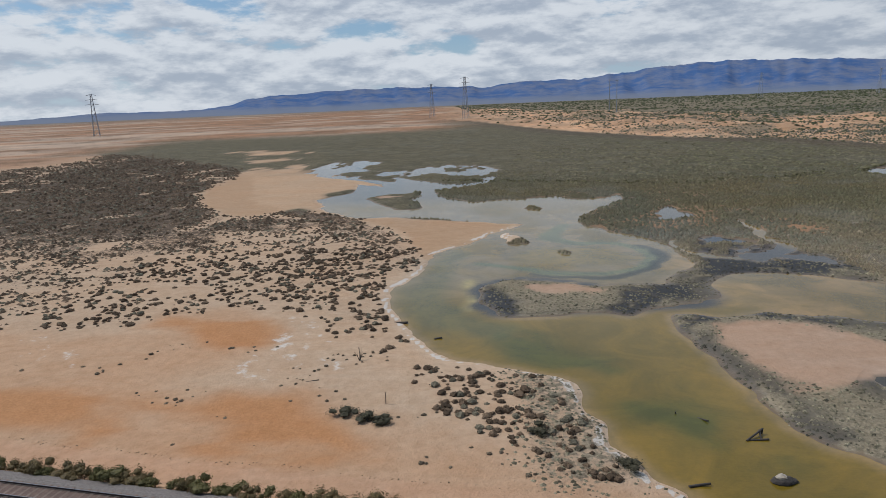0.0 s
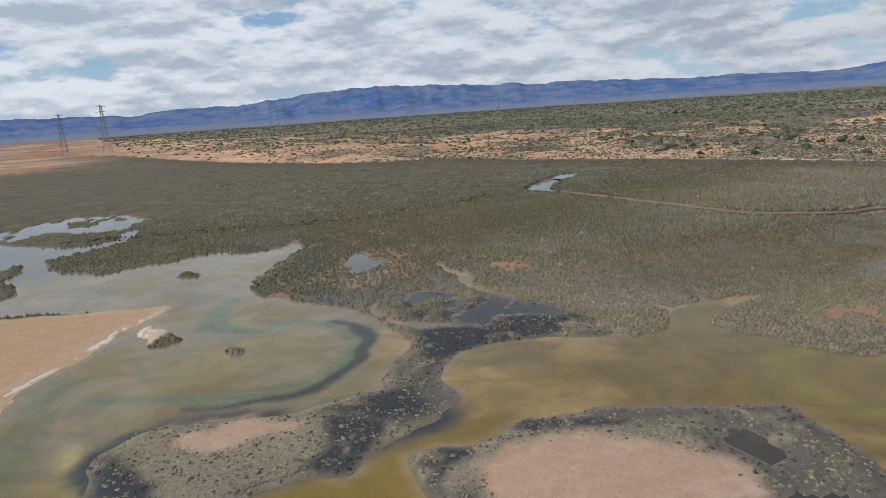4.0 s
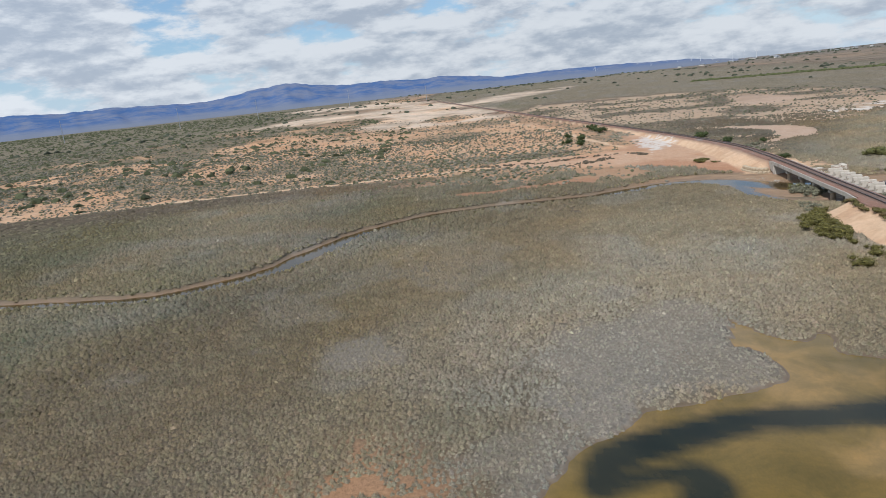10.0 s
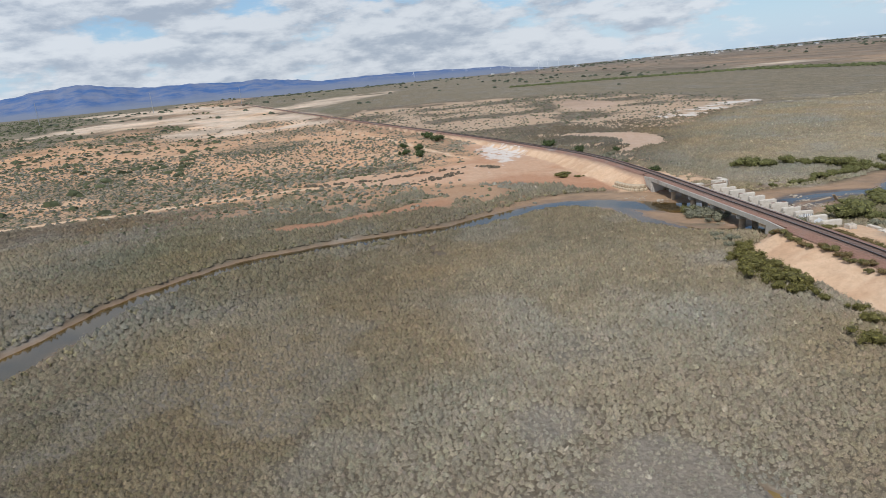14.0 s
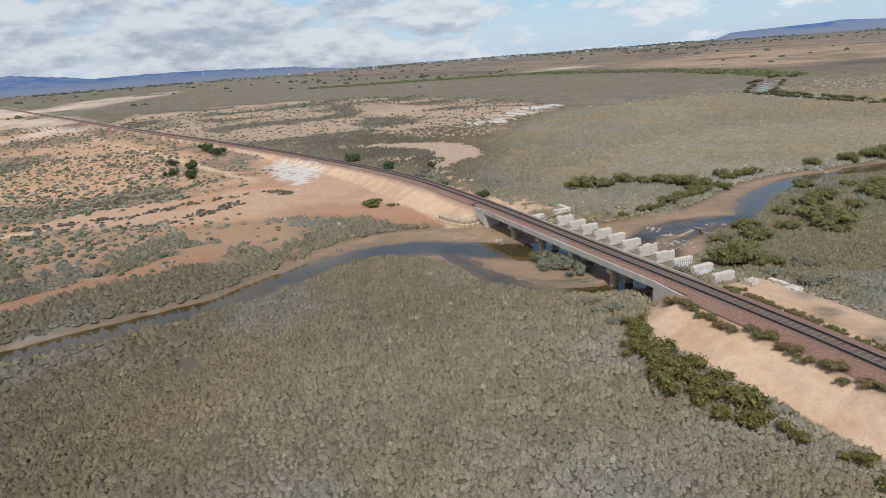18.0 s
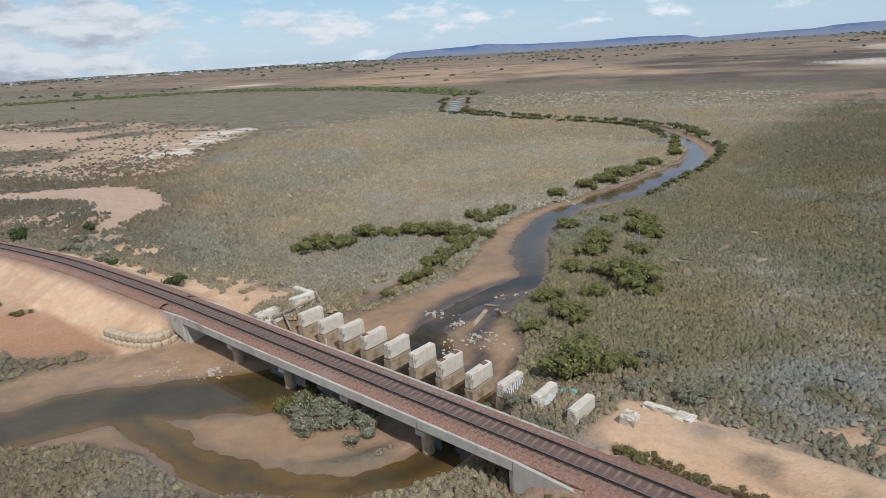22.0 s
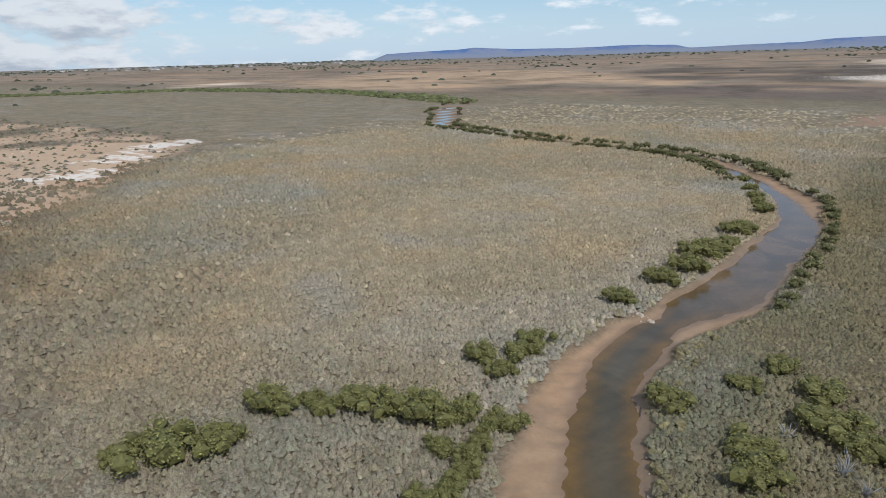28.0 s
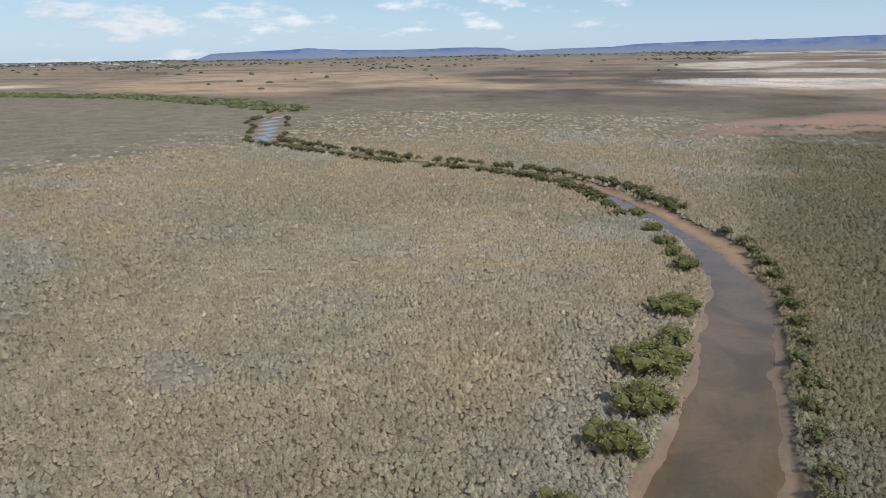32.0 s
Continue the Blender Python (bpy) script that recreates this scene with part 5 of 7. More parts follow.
def mounds(name, x, y, radius, tall, tint, label, rng, sides=6, sprigs=16, mat=None, sink=0.06):
    """Rounded, ragged shrubs: a closed bulging dome each, with sprigs standing out of it."""
    k = len(x)
    z0 = lookup(Z, x, y) - sink
    spin = rng.random(k) * 6.283
    vs = [np.stack([x + rng.normal(0, 0.15, k) * radius, y + rng.normal(0, 0.15, k) * radius, z0 + tall * rng.uniform(0.85, 1.1, k)], -1)]
    for ring, (rr, hh) in enumerate(((0.50, 0.86), (0.90, 0.5), (0.86, 0.0))):
        for q in range(sides):
            a = spin + 6.283 * (q + 0.5 * ring + rng.uniform(-0.3, 0.3, k)) / sides
            r = radius * rr * rng.uniform(0.72, 1.22, k)
            vs.append(np.stack([x + r * np.cos(a), y + r * np.sin(a), z0 + tall * hh * rng.uniform(0.75, 1.2, k)], -1))
    v = np.stack(vs, 1)
    f = [(0, 1 + q, 1 + (q + 1) % sides) for q in range(sides)]
    for base in (1, 1 + sides):
        for q in range(sides):
            a, b, c, d = base + q, base + (q + 1) % sides, base + sides + q, base + sides + (q + 1) % sides
            f += [(a, c, b), (b, c, d)]
    faces = (np.arange(k)[:, None, None] * v.shape[1] + np.array(f)[None]).reshape(-1, 3)
    cols = np.repeat(tint[:, None, :], v.shape[1], 1) * rng.uniform(0.72, 1.28, (k, v.shape[1], 1))
    a, up = rng.uniform(0, 6.283, (k, sprigs)), rng.random((k, sprigs))
    flatr = np.sqrt(1 - up**2)
    way = np.stack([np.cos(a) * flatr, np.sin(a) * flatr, 0.25 + 0.75 * up], -1)
    foot = np.stack([x[:, None] + radius[:, None] * 0.85 * way[..., 0], y[:, None] + radius[:, None] * 0.85 * way[..., 1], z0[:, None] + tall[:, None] * 0.85 * (0.1 + 0.9 * up)], -1)
    wide = np.cross(way, rng.normal(size=(k, sprigs, 3)))
    wide /= np.linalg.norm(wide, axis=-1, keepdims=True) + 1e-6
    ln = (0.035 + 0.15 * radius[:, None, None]) * rng.uniform(0.6, 1.4, (k, sprigs, 1))
    sv = np.stack([foot + way * ln, foot + wide * ln * 0.5, foot - wide * ln * 0.5], 2)
    sc = tint[:, None, None, :] * rng.uniform(0.75, 1.5, (k, sprigs, 1, 1)) * np.ones((1, 1, 3, 1))
    faces = np.concatenate([faces, len(cols.reshape(-1, 3)) + np.arange(k * sprigs * 3).reshape(-1, 3)])
    verts = np.concatenate([v.reshape(-1, 3), sv.reshape(-1, 3)])
    return tagged(sheet(name, verts, faces, mat or M_SHRUB, False, (("tint", np.concatenate([cols.reshape(-1, 3), sc.reshape(-1, 3)])),)), label, "shrubs", kind="stuff")


rng = np.random.default_rng(11)
MARSH_GAIN = np.array((1.365, 1.345, 1.30))


def nearness(u, v, reach):
    """Metres inside the belt of marsh that is passed closely, with a frayed edge."""
    return along(u, v, NEAR_LINE, reach) + 9.0 * (rng.random(u.shape) - 0.5) + 14.0 * (vnoise(u, v, 9.0, 41) - 0.5)


puffs("samphire_cover", -15, 298, -156, 140, 0.45, 0.235, lambda u, v: nearness(u, v, 60.0) > -4, "closed cover of low grey-green samphire cushions on the marsh", rng, 4, 1.03)
puffs("far_samphire_cover", -10, 392, -262, 275, 0.84, 0.38, lambda u, v: (nearness(u, v, 200.0) <= -1) * smooth(along(u, v, NEAR_LINE, 200.0), -150, -45), "samphire cover of the farther marsh", rng, 2, 0.86)
# low grey plants on the islands and over the black mats of the shallows
x, y = scatter(rng, -2, 75, 38, 135, 5.0)
dark = np.clip(lookup(black, x, y), 0, 1)
cover = (lookup(isle, x, y) * (0.85 - 0.3 * dark) + 0.6 * dark) * (1 - lookup(flats, x, y)) * (0.35 + 0.65 * smooth(fbm(x, y, 3.0, 3, 36), 0.3, 0.55))
keep = (rng.random(len(x)) < cover) & (lookup(lake, x, y) < -0.15)
x, y, dark = x[keep], y[keep], dark[keep]
r = rng.uniform(0.09, 0.30, len(x))
t = blend(np.zeros((len(x), 3)) + np.array((0.25, 0.215, 0.145)), (0.085, 0.078, 0.064), dark * (1 - 0.8 * smooth(fbm(x, y, 3.5, 3, 37), 0.38, 0.54))) * rng.uniform(0.35, 1.15, (len(x), 1))
domes("mat_plants", x, y, r, r * rng.uniform(0.5, 0.9, len(r)), t, "low grey tufts on black mats and lake islands", rng, 5, 1)
x, y = scatter(rng, 20, 430, -330, 420, 0.10)
off = along(x, y, NEAR_LINE, 200.0)
cover = lookup(veg, x, y) * (1 - lookup(west, x, y)) * (1 - lookup(in_dune, x, y)) * smooth(y, 430, 300) * smooth(x, 15, 75) * smooth(x, 430, 360)
keep = (off < -85) & (lookup(spit, x, y) + lookup(south, x, y) < 0.5) & (rng.random(len(x)) < cover)
x, y = x[keep], y[keep]
r = rng.uniform(0.7, 1.3, len(x))
t = lookup(plant, x, y) * rng.uniform(0.7, 1.2, (len(x), 1)) * MARSH_GAIN
domes("distant_samphire_shrubs", x, y, r, r * rng.uniform(0.4, 0.6, len(r)), t, "shrubby texture of the distant marsh", rng, 6, 1)
# taller, darker shrubs along the lips of creek and gully
x, y = scatter(rng, -5, 300, -215, 260, 0.9)
lip, gl = lookup(bank, x, y), lookup(gully, x, y)
keep = ((lip > -2.2) & (lip < -0.1) & (rng.random(len(x)) < 0.85) | (gl > -2.2) & (gl < -0.3) & (rng.random(len(x)) < 0.7)) & (lookup(on_bank, x, y) < 0.1) & (lookup(pad, x, y) < 0.3) & (lookup(red, x, y) < 0.3) & (lookup(dust, x, y) < 0.3) & (lookup(dune, x, y) < -2)
x, y = x[keep], y[keep]
r = rng.uniform(0.25, 0.55, len(x))
t = lookup(plant, x, y) * np.array((1.15, 1.15, 0.95)) * rng.uniform(0.65, 1.35, (len(x), 1))
mounds("bank_shrubs", x, y, r, r * rng.uniform(0.9, 1.3, len(x)), t, "taller olive shrubs along the lips of the creek banks", rng)
# dark bluebush on the western sand
x, y = scatter(rng, -250, 16, 42, 480, 1.35)
cover = lookup(scrub, x, y) * smooth(vnoise(x, y, 3.2, 8), 0.18, 0.55)
cover = np.maximum(cover, lookup(shore_scrub, x, y) * 0.5 * smooth(vnoise(x, y, 3.0, 18), 0.3, 0.6))
cover = np.maximum(cover, lookup(grove, x, y) * 0.85 * smooth(vnoise(x, y, 2.6, 38), 0.22, 0.5))
cover *= (1 - 0.85 * lookup(orange, x, y)) * (1 - lookup(spit, x, y)) * lookup(west, x, y)
keep = (rng.random(len(x)) < cover * np.clip(190 / np.maximum(y - 20, 190), 0.3, 1.0)) & (lookup(lake, x, y) < -1.6)
x, y = x[keep], y[keep]
r = rng.uniform(0.22, 0.52, len(x)) * rng.uniform(0.75, 1.3, len(x)) * (1 + 0.9 * np.clip((y - 110) / 200, 0, 1))
t = np.array((0.112, 0.076, 0.050)) * rng.uniform(0.6, 1.5, (len(x), 1))
pale = rng.random(len(x)) < 0.2
t[pale] = np.array((0.16, 0.135, 0.095)) * rng.uniform(0.7, 1.2, (pale.sum(), 1))
far = (y > 130) | (x < -60)
domes("far_bluebush_shrubs", x[far], y[far], r[far], r[far] * rng.uniform(0.55, 0.95, far.sum()), t[far], "dark brown bluebush scrub over pale sand", rng, 6, 1)
x, y, r, t = x[~far], y[~far], r[~far], t[~far]
# small clusters on the orange sand, and a line of litter and low plants beside the railway
x2, y2 = scatter(rng, -60, 20, 35, 100, 2.2)
off = y2 - track_y(x2) - 8.2
small = (vnoise(x2, y2, 5.0, 64) > 0.70) & (rng.random(len(x2)) < 0.22 * lookup(west, x2, y2) * (1 - lookup(orange, x2, y2))) & (lookup(lake, x2, y2) < -2) & (off > 2)
x2, y2 = x2[small], y2[small]
r2 = rng.uniform(0.1, 0.32, len(x2))
x3 = rng.uniform(-60, 18, 500)
y3 = track_y(x3) + 8.2 + 0.8 * vnoise(x3, x3, 9.0, 54) + rng.normal(0, 0.14, len(x3))
thin = rng.random(len(x3)) < 0.25 + 0.75 * vnoise(x3, x3, 4.0, 55)
x2, y2, r2 = np.r_[x2, x3[thin]], np.r_[y2, y3[thin]], np.r_[r2, rng.uniform(0.04, 0.10, thin.sum())]
x, y, r = np.r_[x, x2], np.r_[y, y2], np.r_[r, r2]
t = np.r_[t, np.array((0.17, 0.13, 0.09)) * rng.uniform(0.5, 1.3, (len(x2), 1))]
mounds("bluebush_shrubs", x, y, r, r * rng.uniform(0.6, 1.0, len(x)), t, "dark brown bluebush dotted over pale sand", rng, 6, 26)
# grey and olive shrubs of the dunes and of the ground beyond the railway
x, y = scatter(rng, 120, 700, -150, 900, 0.12)
x2, y2 = scatter(rng, 130, 430, 60, 420, 0.55)
x, y = np.r_[x, x2], np.r_[y, y2]
cover = np.maximum(np.maximum(lookup(in_dune, x, y), lookup(flatE, x, y)), lookup(sandy_foot, x, y)) * np.maximum(lookup(veg, x, y), 0.45 * lookup(sandy_foot, x, y))
keep = (rng.random(len(x)) < cover * np.clip(260 / np.maximum(np.hypot(x - 150, y - 60), 200), 0.2, 1)) & (np.abs(y - track_y(x)) > 6)
x, y = x[keep], y[keep]
r = rng.uniform(0.3, 0.8, len(x)) * (1 + np.clip((np.hypot(x - 150, y - 60) - 200) / 400, 0, 1))
t = np.where(rng.random((len(x), 1)) < 0.5, np.array([(0.15, 0.135, 0.105)]), np.array([(0.085, 0.085, 0.05)])) * rng.uniform(0.7, 1.3, (len(x), 1))
near = (x < 345) & (y < 150) & (y > -60)
mounds("dune_shrubs", x[near], y[near], r[near], r[near] * rng.uniform(0.6, 1.0, near.sum()), t[near] * 1.2, "grey and olive shrubs on orange dune sand", rng, 6, 7)
domes("far_dune_shrubs", x[~near], y[~near], r[~near], r[~near] * rng.uniform(0.6, 1.0, (~near).sum()), t[~near], "grey and olive shrubs of the farther dunes", rng, 6, 1)
# low dark shrub rows along the old tracks on the sand
x, y = scatter(rng, 245, 330, 15, 110, 1.6)
row = np.maximum(along(x, y, [(284, 92, 1.0), (283, 79, 1.6), (281, 71, 1.5), (284.5, 63, 1.5), (287.5, 56, 1.4), (287, 49, 0.8)], 10), along(x, y, [(288.5, 44.5, 0.6), (286.5, 39, 1.8), (283, 36.5, 0.6)], 10))
row = np.maximum(row, along(x, y, [(270, 66, 0.8), (274, 56, 1.6), (279, 48, 1.2)], 10))
row = np.maximum(row, along(x, y, [(300, 92, 1.5), (303, 74, 2.5), (309, 60, 1.5), (318, 52, 1.0)], 10))
keep = (row + 2.2 * (vnoise(x, y, 2.0, 44) - 0.5) > 0) & (rng.random(len(x)) < 0.8)
x, y = x[keep], y[keep]
r = rng.uniform(0.3, 0.6, len(x))
t = np.array((0.115, 0.092, 0.066)) * rng.uniform(0.6, 1.35, (len(x), 1))
mounds("track_shrubs", x, y, r, r * rng.uniform(0.7, 1.0, len(x)), t, "rows of low brown shrubs along sandy tracks", rng)
x, y = scatter(rng, 60, 2300, 60, 3000, 0.016)
depth, off = lookup(dune, x, y), np.hypot(x, y)
back = np.maximum(lookup(in_dune, x, y) * (1 - smooth(lookup(plain, x, y), 0.5, 0.8)), smooth(y - 0.42 * x, 0, 120) * smooth(depth, 20, 60))
crest = smooth(depth + 60 * (fbm(x, y, 45, 3, 13) - 0.5), 25, 75)
keep = (rng.random(len(x)) < back * (0.05 + 0.95 * crest * smooth(fbm(x, y, 26, 3, 12), 0.38, 0.56)) * np.clip(420 / off, 0.10, 1.0)) & (lookup(claypan, x, y) < 0.3) & (y - 0.15 * x > 95)
x, y, off = x[keep], y[keep], off[keep]
r = rng.uniform(0.8, 1.0, len(x)) * rng.uniform(0.8, 2.2, len(x)) * (1 + off / 1500)
t = np.array((0.062, 0.066, 0.034)) * rng.uniform(0.7, 1.5, (len(x), 1))
near = off < 430
domes("dune_bushes", x[near], y[near], r[near], r[near] * rng.uniform(0.55, 0.9, near.sum()), t[near], "dark green acacia bushes over the dune ridges", rng, 7)
domes("far_dune_bushes", x[~near], y[~near], r[~near], r[~near] * rng.uniform(0.5, 0.8, (~near).sum()), t[~near], "dark acacia scrub running to the foot of the ranges", rng, 6, 1)
x, y = scatter(rng, 440, 1150, -450, -90, 0.05)
belt = along(x, y, [(452, -318, 9), (500, -345, 12), (560, -362, 13), (640, -378, 14), (760, -372, 14), (850, -350, 16), (940, -262, 18), (1040, -130, 20)], 60.0)
keep = (rng.random(len(x)) < smooth(belt, -22, 6)) & (belt + 16 * (fbm(x, y, 20, 3, 15) - 0.5) > -4)
x, y = x[keep], y[keep]
r = rng.uniform(1.4, 3.0, len(x))
t = np.array((0.085, 0.092, 0.04)) * rng.uniform(0.7, 1.35, (len(x), 1))
domes("far_mangroves", x, y, r, r * rng.uniform(0.5, 0.85, len(x)), t, "dark green belt of mangroves far along the creek", rng, 6)
x, y = scatter(rng, 300, 4300, -4300, 900, 0.0004)
keep = (np.hypot(x, y) > 700) & (rng.random(len(x)) < 0.03 + 0.97 * smooth(fbm(x, y, 300, 3, 14), 0.56, 0.7))
x, y = x[keep], y[keep]
r = rng.uniform(2.0, 5.0, len(x)) * (0.6 + np.hypot(x, y) / 3000)
t = np.array((0.06, 0.066, 0.045)) * rng.uniform(0.7, 1.4, (len(x), 1))
domes("far_trees", x, y, r, r * rng.uniform(0.5, 0.9, len(x)), t, "scattered far trees of the plain and the town's edge", rng, 6)


# ---- distance: ranges, mesas ----
def range_mesh(name, profile, r0, r1, label, steps, rough, seed):
    """A far ridge: heights in degrees by bearing, with spurs and gullies down its face."""
    az = np.linspace(profile[0][0], profile[-1][0], steps)
    el = np.interp(az, [p[0] for p in profile][::1], [p[1] for p in profile]) if profile[0][0] < profile[-1][0] else np.interp(az, [p[0] for p in profile][::-1], [p[1] for p in profile][::-1])
    el = el * (1 + 0.34 * rough * (fbm(az * 10, az * 0, 18, 5, seed) - 0.5)) + 0.12 * rough * (fbm(az * 10, az * 0 + 9, 5, 3, seed) - 0.5)
    us = np.linspace(0, 1, 13)
    A, U = np.meshgrid(np.radians(az), us, indexing="ij")
    ridge = np.maximum(r1 * np.tan(np.radians(el)) + 29.0, 1.0)[:, None]
    spur = fbm(np.degrees(A) * 12 + 14 * U, U * 34, 16, 4, seed + 3)
    fold = np.abs(fbm(np.degrees(A) * 12 - 26 * U, U * 30, 26, 4, seed + 8) - 0.5) * 2
    face = U**1.7 * (1 - rough * 1.3 * (fold - 0.25) * U * (1 - U)) * (1 - rough * 0.7 * (spur - 0.5) * (1 - U))
    R = r0 + (r1 - r0) * U + 120 * rough * (spur - 0.5) * U * (1.0 - U)
    zz = ridge * face - 2 * (1 - U)
    v = np.stack([110 + R * np.cos(A), 50 + R * np.sin(A), zz], -1).reshape(-1, 3)
    a = (np.arange(steps - 1)[:, None] * 13 + np.arange(12)[None]).ravel()
    f = np.stack([a, a + 13, a + 14, a + 1], -1)
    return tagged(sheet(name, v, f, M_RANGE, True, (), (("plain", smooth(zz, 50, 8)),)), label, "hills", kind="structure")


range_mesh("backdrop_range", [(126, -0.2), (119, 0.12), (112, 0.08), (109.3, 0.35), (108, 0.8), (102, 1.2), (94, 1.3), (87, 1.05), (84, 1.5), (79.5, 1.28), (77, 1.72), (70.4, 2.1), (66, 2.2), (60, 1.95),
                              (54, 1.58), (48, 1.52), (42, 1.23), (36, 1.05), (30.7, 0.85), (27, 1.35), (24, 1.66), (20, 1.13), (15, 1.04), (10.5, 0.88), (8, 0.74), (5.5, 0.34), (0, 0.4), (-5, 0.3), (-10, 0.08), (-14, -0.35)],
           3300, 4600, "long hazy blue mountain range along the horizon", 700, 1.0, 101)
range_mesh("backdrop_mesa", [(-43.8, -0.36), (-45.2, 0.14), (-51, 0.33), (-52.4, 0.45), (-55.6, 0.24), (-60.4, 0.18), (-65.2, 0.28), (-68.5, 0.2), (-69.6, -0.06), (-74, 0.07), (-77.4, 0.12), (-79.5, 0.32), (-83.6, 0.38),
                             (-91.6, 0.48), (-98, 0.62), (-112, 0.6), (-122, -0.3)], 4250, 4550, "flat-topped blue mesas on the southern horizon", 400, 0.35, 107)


# ---- small mesh kit ----
def part(name, bm, mat, parent=None, label=""):
    """One mesh object under a thing or a part."""
    me = bpy.data.meshes.new(name)
    bm.to_mesh(me)
    bm.free()
    me.materials.append(mat)
    ob = new(name, me)
    if parent:
        ob.parent = parent
    if label:
        ob["label"] = label
    return ob


def thing(name, label, category, at=None, group=""):
    ob = new(name)
    ob.empty_display_size = 0.3
    if at is not None:
        ob.matrix_world = at
    return tagged(ob, label, category, group)


def box(x0, x1, y0, y1, z0, z1, bevel=0.0, jitter=0.0, rnd=None, cuts=0, bm=None):
    b = bm or bmesh.new()
    made = bmesh.ops.create_cube(b, size=1.0)["verts"]
    for v in made:
        v.co = Vector(((x0 + x1) / 2 + v.co.x * (x1 - x0), (y0 + y1) / 2 + v.co.y * (y1 - y0), (z0 + z1) / 2 + v.co.z * (z1 - z0)))
    if bevel:
        bmesh.ops.bevel(b, geom=list({e for v in made for e in v.link_edges}), offset=bevel, segments=2, affect="EDGES")
    if cuts:
        bmesh.ops.subdivide_edges(b, edges=b.edges[:], cuts=cuts, use_grid_fill=True)
    if jitter:
        for v in b.verts:
            v.co += Vector([(rnd or random).uniform(-jitter, jitter) for _ in range(3)])
    return b


def tube(points, radius, sides=8, bm=None, end_radius=None):
    """A round bar along a line of points."""
    b = bm or bmesh.new()
    rings = []
    pts = [Vector(p) for p in points]
    for i, p in enumerate(pts):
        d = (pts[min(i + 1, len(pts) - 1)] - pts[max(i - 1, 0)]).normalized()
        u = d.orthogonal().normalized()
        w2 = d.cross(u)
        r = radius + ((end_radius if end_radius is not None else radius) - radius) * i / max(len(pts) - 1, 1)
        rings.append([b.verts.new(p + (u * math.cos(6.2832 * k / sides) + w2 * math.sin(6.2832 * k / sides)) * r) for k in range(sides)])
    for a, c in zip(rings, rings[1:]):
        for k in range(sides):
            b.faces.new((a[k], a[(k + 1) % sides], c[(k + 1) % sides], c[k]))
    b.faces.new(rings[0][::-1])
    b.faces.new(rings[-1])
    return b


def prism(outline, y0, y1, axis="y"):
    """An outline in (x, z) pulled along y."""
    b = bmesh.new()
    a, c = [b.verts.new((p[0], y0, p[1])) for p in outline], [b.verts.new((p[0], y1, p[1])) for p in outline]
    k = len(outline)
    for i in range(k):
        b.faces.new((a[i], a[(i + 1) % k], c[(i + 1) % k], c[i]))
    b.faces.new(a[::-1])
    b.faces.new(c)
    bmesh.ops.recalc_face_normals(b, faces=b.faces[:])
    return b


def sweep(name, xs, section, mat, offset=0.0):
    """A cross-section of (across, above) carried along the railway."""
    xs = np.asarray(xs, float)
    ys = track_y(xs)
    slope = np.gradient(ys, xs)
    nrm = np.stack([-slope, np.ones_like(slope)], -1) / np.hypot(1, slope)[:, None]
    zs, k = bank_z(xs), len(section)
    v = np.concatenate([np.stack([xs + nrm[:, 0] * (s + offset), ys + nrm[:, 1] * (s + offset), zs + h], -1)[:, None] for s, h in section], 1)
    a = (np.arange(len(xs) - 1)[:, None] * k + np.arange(k)[None]).ravel()
    nxt = (np.arange(len(xs) - 1)[:, None] * k + (np.arange(k)[None] + 1) % k).ravel()
    ob = sheet(name, v.reshape(-1, 3), np.stack([a, nxt, nxt + k, a + k], -1), mat, False)
    return ob


# ---- railway ----
xs_line = np.r_[np.arange(-400, -60, 8), np.arange(-60, 270, 1.0), np.arange(270, 500, 5), np.arange(500, 1500, 25)]
on_land = [xs_line[xs_line < BRIDGE_A - 5.2], xs_line[xs_line > BRIDGE_B + 5.2]]
BED = [(-2.9, -0.12), (-1.65, 0.33), (1.65, 0.33), (2.9, -0.12)]
BED_EAST = [(-2.5, -0.05), (-1.65, 0.33), (1.65, 0.33), (2.3, 0.02)]
west_line = xs_line[xs_line < 60.5]
tagged(sweep("ballast_bed", west_line, BED, M_BALLAST_GREY), "grey crushed stone ballast beside the salt lake", "ballast", kind="structure")
for xs, bed_line in ((np.r_[west_line[-1], on_land[0][on_land[0] > 60.5], BRIDGE_A - 5.2], BED), (np.r_[BRIDGE_B + 5.2, on_land[1]], BED_EAST)):
    tagged(sweep("ballast_bed", xs, bed_line, M_BALLAST), "reddish crushed stone ballast on the railway embankment", "ballast", kind="structure")
tagged(sweep("ballast_bed", np.arange(BRIDGE_A - 5.2, BRIDGE_B + 5.3, 1.0), [(-2.06, -0.05), (-2.06, 0.14), (-1.6, 0.30), (1.6, 0.30), (2.06, 0.14), (2.06, -0.05)], M_BALLAST), "reddish crushed stone ballast held by the bridge's kerbs", "ballast", kind="structure")
xs_fine = xs_line[(xs_line > -120)]
tagged(sweep("ballast_crib", np.r_[xs_fine], [(-0.85, 0.30), (-0.8, 0.352), (0.8, 0.352), (0.85, 0.30)], M_BALLAST_FINE), "dark oily ballast between the rails", "ballast", kind="structure")
track = thing("railway_track", "single railway track with dark rails on weathered sleepers", "railway track")
RAIL = [(-0.07, 0.40), (-0.07, 0.415), (-0.012, 0.43), (-0.012, 0.525), (-0.036, 0.535), (-0.036, 0.57), (0.036, 0.57), (0.036, 0.535), (0.012, 0.525), (0.012, 0.43), (0.07, 0.415), (0.07, 0.40)]
